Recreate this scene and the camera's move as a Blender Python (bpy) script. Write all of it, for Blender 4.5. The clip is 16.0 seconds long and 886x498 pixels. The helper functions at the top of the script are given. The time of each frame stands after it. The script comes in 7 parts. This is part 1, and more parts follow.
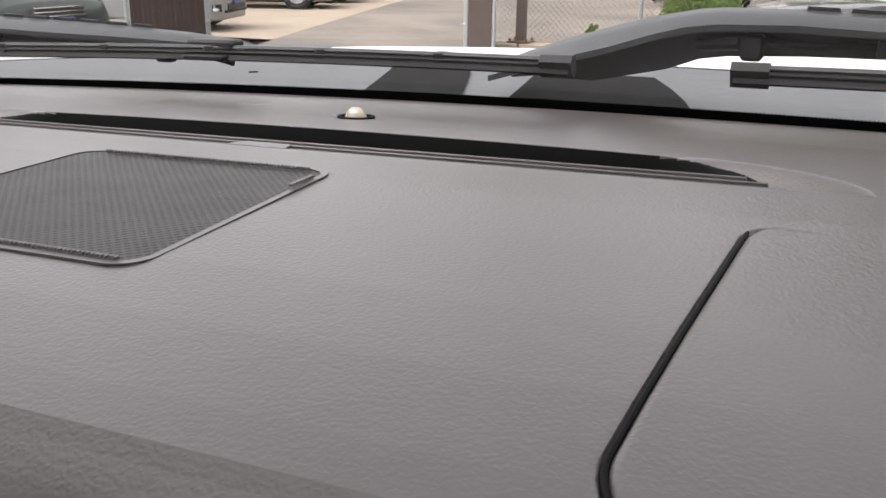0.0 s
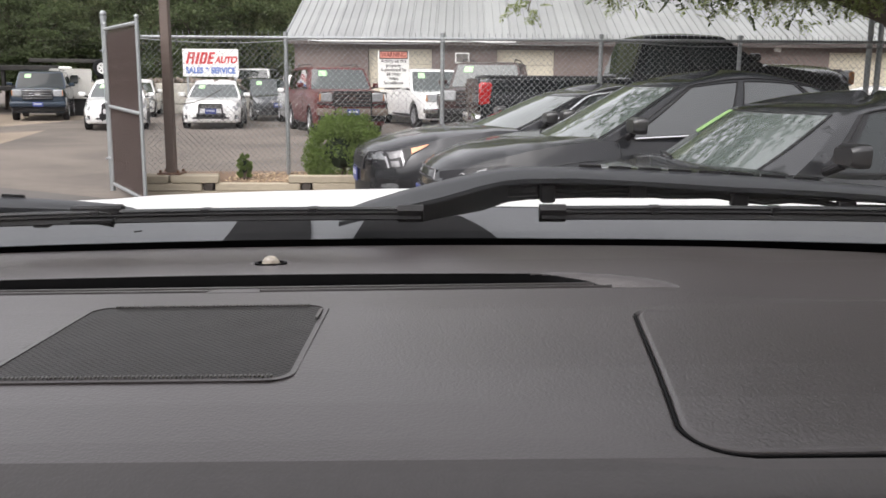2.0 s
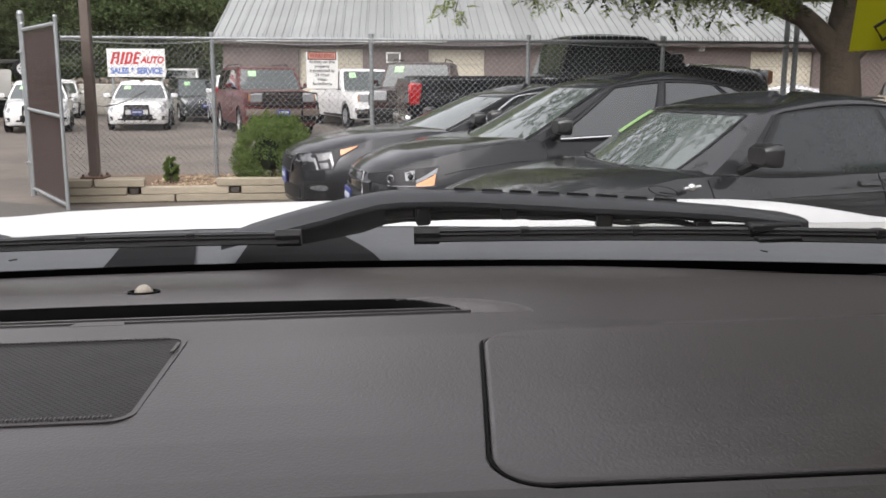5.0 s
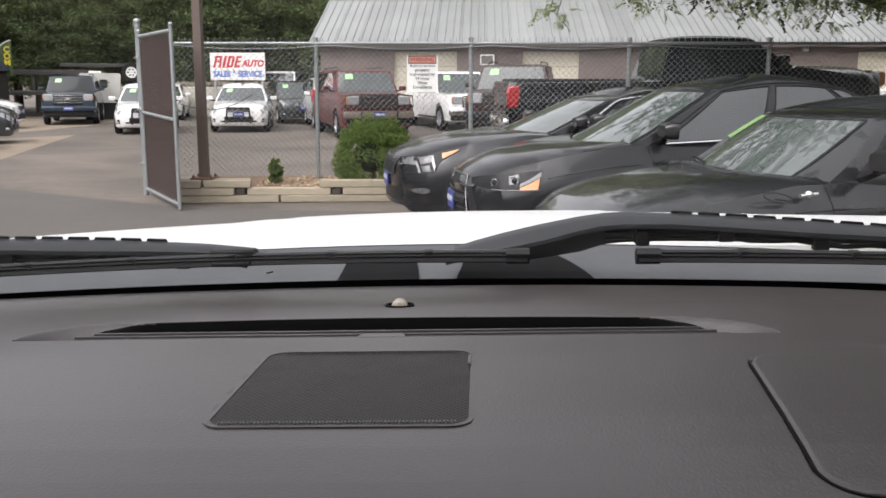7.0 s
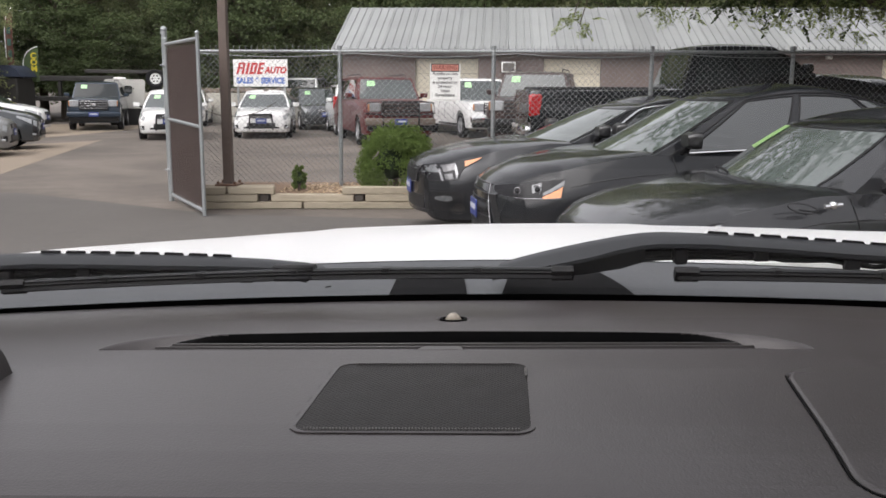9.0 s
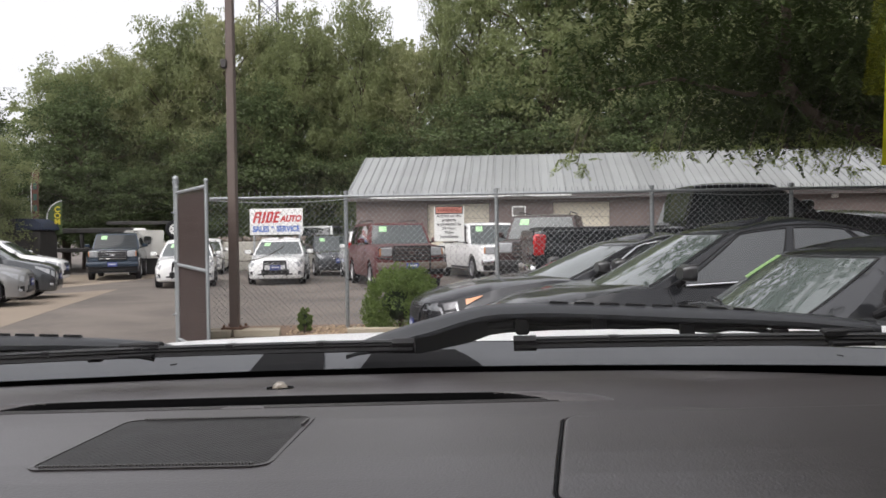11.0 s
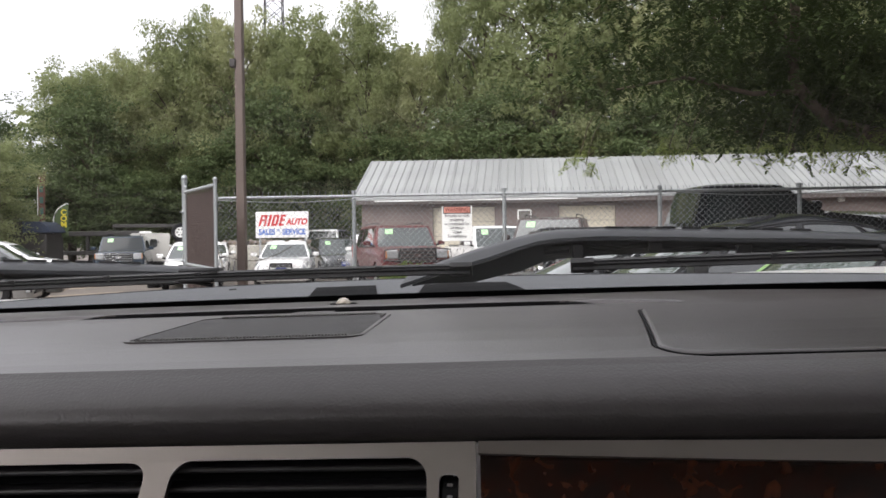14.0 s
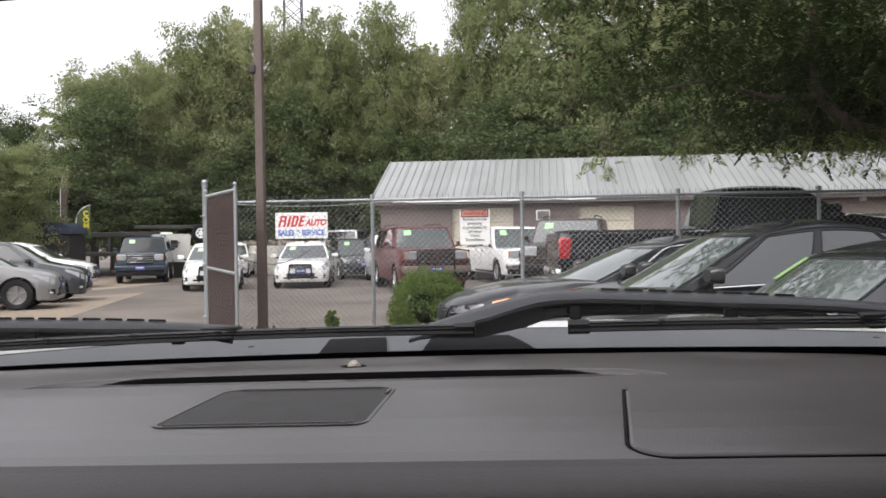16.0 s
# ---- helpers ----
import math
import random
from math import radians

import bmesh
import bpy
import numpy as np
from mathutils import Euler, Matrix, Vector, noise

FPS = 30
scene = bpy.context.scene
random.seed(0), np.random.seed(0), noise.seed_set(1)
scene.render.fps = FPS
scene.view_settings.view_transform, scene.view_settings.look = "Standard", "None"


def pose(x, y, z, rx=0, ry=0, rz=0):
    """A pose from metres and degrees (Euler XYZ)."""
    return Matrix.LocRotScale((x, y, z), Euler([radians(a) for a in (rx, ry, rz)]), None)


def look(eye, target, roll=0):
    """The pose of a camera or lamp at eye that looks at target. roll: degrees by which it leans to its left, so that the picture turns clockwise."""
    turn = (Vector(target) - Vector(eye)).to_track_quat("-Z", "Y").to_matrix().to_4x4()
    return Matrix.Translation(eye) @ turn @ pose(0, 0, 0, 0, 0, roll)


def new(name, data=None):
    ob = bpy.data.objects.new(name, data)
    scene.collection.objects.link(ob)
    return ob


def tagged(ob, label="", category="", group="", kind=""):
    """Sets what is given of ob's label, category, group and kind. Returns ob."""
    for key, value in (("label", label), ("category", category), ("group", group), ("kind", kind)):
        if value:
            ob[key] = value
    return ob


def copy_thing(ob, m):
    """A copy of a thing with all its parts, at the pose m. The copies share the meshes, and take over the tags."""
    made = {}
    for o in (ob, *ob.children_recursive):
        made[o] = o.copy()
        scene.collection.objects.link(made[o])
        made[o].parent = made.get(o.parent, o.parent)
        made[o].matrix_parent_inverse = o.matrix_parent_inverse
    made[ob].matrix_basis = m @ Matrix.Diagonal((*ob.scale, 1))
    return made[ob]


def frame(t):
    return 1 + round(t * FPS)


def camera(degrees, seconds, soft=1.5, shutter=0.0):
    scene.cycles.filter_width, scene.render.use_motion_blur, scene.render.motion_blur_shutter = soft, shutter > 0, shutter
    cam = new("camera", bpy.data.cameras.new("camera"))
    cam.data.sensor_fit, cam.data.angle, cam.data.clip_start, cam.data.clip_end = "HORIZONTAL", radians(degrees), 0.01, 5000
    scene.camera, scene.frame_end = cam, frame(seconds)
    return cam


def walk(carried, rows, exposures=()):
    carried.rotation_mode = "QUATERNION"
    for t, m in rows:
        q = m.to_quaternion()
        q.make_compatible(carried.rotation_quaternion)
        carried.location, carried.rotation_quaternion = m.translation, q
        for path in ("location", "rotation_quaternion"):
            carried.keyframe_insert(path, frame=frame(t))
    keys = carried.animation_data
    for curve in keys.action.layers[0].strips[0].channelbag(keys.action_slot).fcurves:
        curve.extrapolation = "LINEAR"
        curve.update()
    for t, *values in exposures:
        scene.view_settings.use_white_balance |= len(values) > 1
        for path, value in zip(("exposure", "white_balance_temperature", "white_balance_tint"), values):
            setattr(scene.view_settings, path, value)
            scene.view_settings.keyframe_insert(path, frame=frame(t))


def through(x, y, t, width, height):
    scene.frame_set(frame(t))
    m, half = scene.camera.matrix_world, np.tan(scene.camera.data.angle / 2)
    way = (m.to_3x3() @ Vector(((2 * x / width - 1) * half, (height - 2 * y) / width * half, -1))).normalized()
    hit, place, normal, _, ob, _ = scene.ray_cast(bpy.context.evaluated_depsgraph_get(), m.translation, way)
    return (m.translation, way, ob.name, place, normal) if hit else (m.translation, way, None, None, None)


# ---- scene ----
cam = camera(52.4, 16.0, soft=1.6)
PATH = [
    (0, (0.271, -0.49, 1.499), (-0.479, 1.252, 0.861), 0.7),
    (0.5, (0.289, -0.657, 1.541), (-0.341, 1.142, 0.934), 0.6),
    (1, (0.201, -0.73, 1.558), (-0.027, 1.175, 0.996), 1.0),
    (1.5, (0.164, -0.705, 1.559), (0.114, 1.254, 1.158), 0.7),
    (2, (0.145, -0.683, 1.538), (0.112, 1.283, 1.171), 0.5),
    (2.5, (0.159, -0.725, 1.566), (0.13, 1.242, 1.204), 0.4),
    (3, (0.162, -0.746, 1.579), (0.146, 1.221, 1.216), 0.5),
    (3.5, (0.154, -0.755, 1.588), (0.181, 1.212, 1.225), 0.4),
    (4, (0.191, -0.707, 1.565), (0.289, 1.256, 1.195), 0.4),
    (4.2, (0.205, -0.688, 1.551), (0.317, 1.275, 1.181), 0.3),
    (6.3, (0.076, -0.753, 1.594), (0.144, 1.212, 1.229), 0.4),
    (6.5, (0.052, -0.76, 1.596), (0.032, 1.206, 1.231), 0.4),
    (7, (0.07, -0.755, 1.588), (-0.015, 1.209, 1.222), 0.1),
    (7.5, (0.079, -0.755, 1.582), (-0.02, 1.209, 1.215), 0.1),
    (8, (0.043, -0.724, 1.568), (-0.062, 1.239, 1.202), 0.3),
    (8.2, (0.024, -0.737, 1.578), (-0.087, 1.227, 1.214), 0.3),
    (10.3, (0.126, -0.858, 1.617), (-0.032, 1.124, 1.395), -0.3),
    (10.5, (0.144, -0.848, 1.602), (-0.017, 1.142, 1.484), -0.6),
    (11, (0.22, -0.807, 1.536), (0.051, 1.186, 1.504), -0.8),
    (11.5, (0.257, -0.769, 1.495), (0.069, 1.222, 1.47), -0.7),
    (12, (0.283, -0.791, 1.506), (0.091, 1.2, 1.485), -0.6),
    (12.5, (0.266, -0.81, 1.493), (0.07, 1.181, 1.471), -0.4),
    (13, (0.222, -0.808, 1.448), (0.032, 1.183, 1.424), -0.5),
    (13.5, (0.172, -0.786, 1.445), (-0.007, 1.206, 1.421), -0.5),
    (14, (0.167, -0.824, 1.456), (-0.011, 1.168, 1.436), -0.7),
    (14.5, (0.185, -0.818, 1.452), (0.01, 1.175, 1.43), -0.8),
    (15, (0.186, -0.817, 1.437), (0.013, 1.175, 1.416), -0.7),
    (15.5, (0.202, -0.828, 1.438), (0.03, 1.165, 1.418), -0.8),
    (16, (0.188, -0.879, 1.523), (-0.032, 1.108, 1.501), -0.8),
]
walk(cam, [(t, look(eye, target, roll)) for t, eye, target, roll in PATH], [(0, 1.72, 6700, 15), (0.5, 1.68, 6700, 15), (0.9, 1.78, 6750, 16), (1.5, 1.4, 6680, 16), (2.0, 1.14, 6580, 16), (4.2, 1.0, 6550, 16), (8.2, 0.93, 6550, 16), (10.3, 0.55, 6500, 16), (10.8, 0.65, 6500, 16), (11.5, 0.89, 6500, 16), (12.5, 0.95, 6500, 16), (13.5, 1.0, 6500, 16), (15.5, 1.04, 6500, 16), (16, 0.95, 6500, 16)])

# ---- light ----
world = bpy.data.worlds.new("overcast_sky")
scene.world = world
world.use_nodes = True
wn, wl = world.node_tree.nodes, world.node_tree.links
sky = wn.new("ShaderNodeTexSky")
sky.sky_type, sky.sun_disc = "NISHITA", False
sky.sun_elevation, sky.sun_rotation = radians(50), radians(212)
sky.air_density, sky.dust_density = 1.0, 6.0
grey = wn.new("ShaderNodeHueSaturation")
grey.inputs["Saturation"].default_value = 0.12
wl.new(sky.outputs[0], grey.inputs["Color"])
# even cloud cover in front of the blue
cloud = wn.new("ShaderNodeMix")
cloud.data_type, cloud.inputs["Factor"].default_value = "RGBA", 0.5
cloud.inputs["B"].default_value = (6.0, 6.1, 6.3, 1)
wl.new(grey.outputs[0], cloud.inputs["A"])
wl.new(cloud.outputs["Result"], wn["Background"].inputs["Color"])
wn["Background"].inputs["Strength"].default_value = 0.15
sun = new("sun", bpy.data.lights.new("sun", "SUN"))
sun.data.energy, sun.data.angle, sun.data.color = 0.9, radians(70), (1.0, 0.97, 0.92)
sun.matrix_world = look((0, 0, 60), (0 - 60 * math.sin(radians(212)) / math.tan(radians(50)), 60 * -math.cos(radians(212)) / math.tan(radians(50)), 0))

# ---- materials ----
MATS = {}


def mat(name, col, rough=0.5, metal=0.0, var=0.12, scale=3.0, bump=0.0, bscale=80.0, coat=0.0, spec=0.5, tint=0.0, islands=0.0, detail=3.0, rvar=0.06, stretch=1.0):
    """A surface with variation at two scales, fine relief and a little uneven gloss."""
    if name in MATS:
        return MATS[name]
    m = bpy.data.materials.new(name)
    m.use_nodes = True
    n, l = m.node_tree.nodes, m.node_tree.links
    p = n["Principled BSDF"]
    p.inputs["Roughness"].default_value, p.inputs["Metallic"].default_value = rough, metal
    p.inputs["Coat Weight"].default_value, p.inputs["Coat Roughness"].default_value = coat, 0.04
    p.inputs["Specular IOR Level"].default_value = spec
    co = n.new("ShaderNodeTexCoord")
    a, b = n.new("ShaderNodeTexNoise"), n.new("ShaderNodeTexNoise")
    along = n.new("ShaderNodeMapping")
    along.inputs["Scale"].default_value = (1 / stretch, 1, 1)
    l.new(co.outputs["Object"], along.inputs["Vector"])
    for tex, s in ((a, scale), (b, scale * 14)):
        tex.inputs["Scale"].default_value, tex.inputs["Detail"].default_value = s, detail
        l.new(along.outputs[0], tex.inputs["Vector"])
    mix = n.new("ShaderNodeMath")
    mix.operation = "ADD"
    l.new(a.outputs["Fac"], mix.inputs[0])
    l.new(b.outputs["Fac"], mix.inputs[1])
    src = mix.outputs[0]
    if islands or tint:
        rnd = n.new("ShaderNodeNewGeometry").outputs["Random Per Island"] if islands else n.new("ShaderNodeObjectInfo").outputs["Random"]
        more = n.new("ShaderNodeMath")
        more.operation, more.inputs[1].default_value = "MULTIPLY_ADD", (islands or tint) / max(var, 0.01)
        l.new(rnd, more.inputs[0])
        l.new(src, more.inputs[2])
        less = n.new("ShaderNodeMath")
        less.operation, less.inputs[1].default_value = "SUBTRACT", 0.5 * (islands or tint) / max(var, 0.01)
        l.new(more.outputs[0], less.inputs[0])
        src = less.outputs[0]
    gain = n.new("ShaderNodeMapRange")
    gain.inputs["From Min"].default_value, gain.inputs["From Max"].default_value = 0.5, 1.5
    gain.inputs["To Min"].default_value, gain.inputs["To Max"].default_value = 1 - var, 1 + var
    gain.clamp = False
    l.new(src, gain.inputs["Value"])
    scl = n.new("ShaderNodeVectorMath")
    scl.operation = "SCALE"
    scl.inputs[0].default_value = col
    l.new(gain.outputs[0], scl.inputs["Scale"])
    l.new(scl.outputs[0], p.inputs["Base Color"])
    rg = n.new("ShaderNodeMapRange")
    rg.inputs["To Min"].default_value, rg.inputs["To Max"].default_value = max(rough - rvar, 0.02), min(rough + rvar, 1)
    l.new(b.outputs["Fac"], rg.inputs["Value"])
    l.new(rg.outputs[0], p.inputs["Roughness"])
    if bump:
        bt = n.new("ShaderNodeTexNoise")
        bt.inputs["Scale"].default_value, bt.inputs["Detail"].default_value = bscale, 4
        l.new(co.outputs["Object"], bt.inputs["Vector"])
        bp = n.new("ShaderNodeBump")
        bp.inputs["Strength"].default_value, bp.inputs["Distance"].default_value = bump, 0.4 / bscale
        l.new(bt.outputs["Fac"], bp.inputs["Height"])
        l.new(bp.outputs[0], p.inputs["Normal"])
    MATS[name] = m
    return m


def leather(name, col, rough, cell, strength):
    """Moulded plastic skin with a leather grain of about cell metres."""
    m = mat(name, col, rough, var=0.12, scale=7, rvar=0.02, detail=4)
    n, l = m.node_tree.nodes, m.node_tree.links
    co = n.new("ShaderNodeTexCoord")
    warp = n.new("ShaderNodeTexNoise")
    warp.inputs["Scale"].default_value = 0.4 / cell
    l.new(co.outputs["Object"], warp.inputs["Vector"])
    add = n.new("ShaderNodeVectorMath")
    add.operation, add.inputs[2].default_value = "MULTIPLY_ADD", (0, 0, 0)
    add.inputs[1].default_value = (cell * 1.6, cell * 1.6, cell * 1.6)
    l.new(warp.outputs["Color"], add.inputs[0])
    l.new(co.outputs["Object"], add.inputs[2])
    v = n.new("ShaderNodeTexVoronoi")
    v.feature = "SMOOTH_F1"
    v.inputs["Scale"].default_value = 1 / cell
    l.new(add.outputs[0], v.inputs["Vector"])
    bp = n.new("ShaderNodeBump")
    bp.invert = True
    bp.inputs["Strength"].default_value, bp.inputs["Distance"].default_value = strength, cell * 0.35
    l.new(v.outputs["Distance"], bp.inputs["Height"])
    l.new(bp.outputs[0], n["Principled BSDF"].inputs["Normal"])
    return m


def glass_sheet(name, col=(1, 1, 1), through=1.0):
    """A thin sheet of glass: clear, with the gloss of its surface."""
    if name in MATS:
        return MATS[name]
    m = bpy.data.materials.new(name)
    m.use_nodes = True
    n, l = m.node_tree.nodes, m.node_tree.links
    n.remove(n["Principled BSDF"])
    t, g, f, x = n.new("ShaderNodeBsdfTransparent"), n.new("ShaderNodeBsdfGlossy"), n.new("ShaderNodeLayerWeight"), n.new("ShaderNodeMixShader")
    t.inputs[0].default_value = (*[c * through for c in col], 1)
    g.inputs["Roughness"].default_value = 0.02
    f.inputs["Blend"].default_value = 0.5
    power, lift = n.new("ShaderNodeMath"), n.new("ShaderNodeMath")
    power.operation, power.inputs[1].default_value = "POWER", 5.0
    lift.operation, lift.inputs[1].default_value, lift.inputs[2].default_value = "MULTIPLY_ADD", 0.7, 0.055
    l.new(f.outputs["Facing"], power.inputs[0])
    l.new(power.outputs[0], lift.inputs[0])
    l.new(lift.outputs[0], x.inputs[0])
    l.new(t.outputs[0], x.inputs[1])
    l.new(g.outputs[0], x.inputs[2])
    l.new(x.outputs[0], n["Material Output"].inputs[0])
    MATS[name] = m
    return m


def leafy(name, col, back=0.35):
    """Foliage: each leaf differs a little, and lets light through."""
    if name in MATS:
        return MATS[name]
    m = mat(name, col, 0.7, var=0.3, scale=0.35, islands=0.08, spec=0.06)
    n, l = m.node_tree.nodes, m.node_tree.links
    t, x = n.new("ShaderNodeBsdfTranslucent"), n.new("ShaderNodeMixShader")
    p = n["Principled BSDF"]
    src = p.inputs["Base Color"].links[0].from_socket
    l.new(src, t.inputs[0])
    x.inputs[0].default_value = back
    l.new(p.outputs[0], x.inputs[1])
    l.new(t.outputs[0], x.inputs[2])
    l.new(x.outputs[0], n["Material Output"].inputs[0])
    return m


BLACK_TRIM = mat("black_trim", (0.010, 0.010, 0.011), 0.5, spec=0.25, bump=0.2, bscale=300)
RUBBER = mat("rubber", (0.012, 0.012, 0.013), 0.7, spec=0.2, bump=0.3, bscale=200)
CHROME = mat("chrome", (0.75, 0.75, 0.76), 0.12, 1.0, var=0.05)
ALLOY = mat("alloy", (0.45, 0.45, 0.46), 0.3, 0.9, var=0.08)
TINTED = mat("tinted_glass", (0.020, 0.024, 0.025), 0.03, var=0.35, scale=1.5, rvar=0.015, spec=1.0, coat=0.5)
SCREEN = mat("windscreen_glass", (0.03, 0.04, 0.038), 0.03, var=0.2, rvar=0.01, spec=1.0, coat=0.55)
DARK_SCREEN = mat("dark_screen", (0.016, 0.020, 0.021), 0.06, var=0.3, spec=0.5)
GREEN_TAG = mat("green_paper", (0.42, 0.70, 0.38), 0.6, var=0.06)
LIME = mat("lime_banner", (0.20, 0.34, 0.12), 0.6, var=0.06)
LENS = mat("lamp_lens", (0.34, 0.35, 0.36), 0.15, var=0.4, scale=14, coat=0.5)
AMBER = mat("amber_lens", (0.72, 0.27, 0.10), 0.3, var=0.3, scale=30, coat=0.4)
RED_LENS = mat("red_lens", (0.42, 0.012, 0.014), 0.15, var=0.3, scale=12, coat=1.0)
PLATE_BLUE = mat("plate_blue", (0.03, 0.05, 0.22), 0.4)
PLATE_MARK = mat("plate_mark", (0.5, 0.52, 0.6), 0.4)


# ---- building tools ----
def part(name, bm, material, parent=None, label="", smooth=True, at=None):
    """Link a bmesh as one mesh object under a thing."""
    bmesh.ops.recalc_face_normals(bm, faces=bm.faces)
    me = bpy.data.meshes.new(name)
    bm.to_mesh(me)
    bm.free()
    me.materials.append(material)
    if smooth:
        me.shade_smooth()
        me.set_sharp_from_angle(angle=radians(38))
    ob = new(name, me)
    ob.parent = parent
    if at is not None:
        ob.matrix_basis = at
    return tagged(ob, label)


def raw(name, verts, faces, material, parent=None, label="", smooth=False):
    me = bpy.data.meshes.new(name)
    me.from_pydata(verts, [], faces)
    me.update()
    me.materials.append(material)
    if smooth:
        me.shade_smooth()
        me.set_sharp_from_angle(angle=radians(40))
    ob = new(name, me)
    ob.parent = parent
    return tagged(ob, label)


def thing(name, label, category, m=None, group="", kind=""):
    ob = new(name)
    if m is not None:
        ob.matrix_basis = m
    return tagged(ob, label, category, group, kind)


def box(bm, c, s, bevel=0.0, m=None, seg=1):
    """A block with its centre c and sizes s, its edges eased."""
    made = bmesh.ops.create_cube(bm, size=1.0, matrix=(m or Matrix()) @ Matrix.Translation(c) @ Matrix.Diagonal((*s, 1)))
    if bevel:
        edges = {e for v in made["verts"] for e in v.link_edges}
        bmesh.ops.bevel(bm, geom=list(edges), offset=bevel, segments=seg, affect="EDGES", profile=0.5)
    return bm


def blk(c, s, bevel=0.0, m=None, seg=1):
    return box(bmesh.new(), c, s, bevel, m, seg)


def ring_loft(bm, rings, closed=True, caps=True):
    """Skin a list of rings of equal length."""
    rows = [[bm.verts.new(p) for p in r] for r in rings]
    k = len(rings[0])
    for a, b in zip(rows, rows[1:]):
        for i in range(k if closed else k - 1):
            j = (i + 1) % k
            try:
                bm.faces.new((a[i], a[j], b[j], b[i]))
            except ValueError:
                pass
    if caps and closed:
        for r in (rows[0], rows[-1]):
            try:
                bm.faces.new(r)
            except ValueError:
                pass
    return rows


def tube(bm, path, radius, sides=8, caps=True):
    """A round bar along a path; radius is a number or one per point."""
    pts = [Vector(p) for p in path]
    rings = []
    for i, p in enumerate(pts):
        d = (pts[min(i + 1, len(pts) - 1)] - pts[max(i - 1, 0)]).normalized()
        u = d.cross(Vector((0, 0, 1)) if abs(d.z) < 0.9 else Vector((1, 0, 0))).normalized()
        v = d.cross(u)
        r = radius[i] if isinstance(radius, (list, tuple)) else radius
        rings.append([p + r * (math.cos(a) * u + math.sin(a) * v) for a in (2 * math.pi * k / sides for k in range(sides))])
    ring_loft(bm, rings, caps=caps)
    return bm


def bars(segments, radius, sides=5):
    bm = bmesh.new()
    for s in segments:
        tube(bm, s, radius, sides)
    return bm


def round_rect(x0, x1, y0, y1, r, k=5, skew=0.0):
    """Corner points of a rounded rectangle, anticlockwise."""
    out = []
    for cx, cy, a0 in ((x1 - r, y1 - r, 0), (x0 + r, y1 - r, 90), (x0 + r, y0 + r, 180), (x1 - r, y0 + r, 270)):
        for i in range(k + 1):
            a = radians(a0 + 90 * i / k)
            out.append((cx + r * math.cos(a), cy + r * math.sin(a)))
    return out


def plate(outer, holes, thick, place):
    """A sheet with openings through it. place maps (u, v, depth) to a point."""
    bm = bmesh.new()
    edges = []
    for loop in (outer, *holes):
        vs = [bm.verts.new((u, v, 0)) for u, v in loop]
        edges += [bm.edges.new((vs[i], vs[(i + 1) % len(vs)])) for i in range(len(vs))]
    bmesh.ops.triangle_fill(bm, use_beauty=True, edges=edges)
    ext = bmesh.ops.extrude_face_region(bm, geom=bm.faces[:])
    for v in ext["geom"]:
        if isinstance(v, bmesh.types.BMVert):
            v.co.z -= thick
    for v in bm.verts:
        v.co = place(*v.co)
    return bm


def lerp_table(rows, x):
    xs = [r[0] for r in rows]
    return [float(np.interp(x, xs, [r[k] for r in rows])) for k in range(1, len(rows[0]))]


def words(text, size, material, parent, m, name="lettering", bold=0.0, width=1.0, slope=0.0):
    """Lettering as a mesh of its own, laid on a surface."""
    cu = bpy.data.curves.new(name, "FONT")
    cu.body, cu.size, cu.align_x, cu.align_y, cu.extrude, cu.offset = text, size, "CENTER", "CENTER", 0.001, bold
    tmp = new("tmp", cu)
    me = bpy.data.meshes.new_from_object(tmp.evaluated_get(bpy.context.evaluated_depsgraph_get()))
    bpy.data.objects.remove(tmp)
    me.materials.clear()
    me.materials.append(material)
    ob = new(name, me)
    ob.parent = parent
    me.transform(Matrix(((width, slope, 0, 0), (0, 1, 0, 0), (0, 0, 1, 0), (0, 0, 0, 1))))
    ob.matrix_basis = m
    return ob


# ---- the truck that the camera sits in ----
TRUCK = pose(0, 0, 1.398, 0, -1.5, 0)
DASH_SKIN = leather("dash_skin", (0.0685, 0.0608, 0.0615), 0.32, 0.0015, 0.27)
PAD_SKIN = leather("dash_pad_skin", (0.062, 0.0565, 0.057), 0.42, 0.0016, 0.40)
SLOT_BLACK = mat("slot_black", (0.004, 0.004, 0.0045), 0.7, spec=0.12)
SILVER = mat("satin_silver", (0.260, 0.236, 0.217), 0.40, 0.85, var=0.08, bump=0.05, bscale=500)
ARM_PAINT = mat("wiper_paint", (0.026, 0.028, 0.031), 0.42, spec=0.3, bump=0.1, bscale=250)
COWL = mat("cowl_plastic", (0.092, 0.096, 0.102), 0.55, spec=0.3, var=0.15, scale=14, bump=0.2, bscale=200)
WHITE_PAINT = mat("white_paint", (0.86, 0.86, 0.86), 0.35, var=0.015, coat=0.3)
HEADLINER = mat("headliner", (0.42, 0.40, 0.38), 0.9, bump=0.3, bscale=400)


def back_line(x):
    """The rear edge of the dashboard, which follows the windscreen."""
    return 0.083 - 0.25 * x * x


PITCH = radians(56)


def on_glass(x, s, h=0.0):
    """A point s metres up the windscreen from its foot and h metres out from it."""
    return Vector((x, back_line(x) + 0.012 - s * math.cos(PITCH) + h * math.sin(PITCH), -0.004 + s * math.sin(PITCH) + h * math.cos(PITCH)))


def smooth(a):
    a = np.clip(a, 0, 1)
    return a * a * (3 - 2 * a)


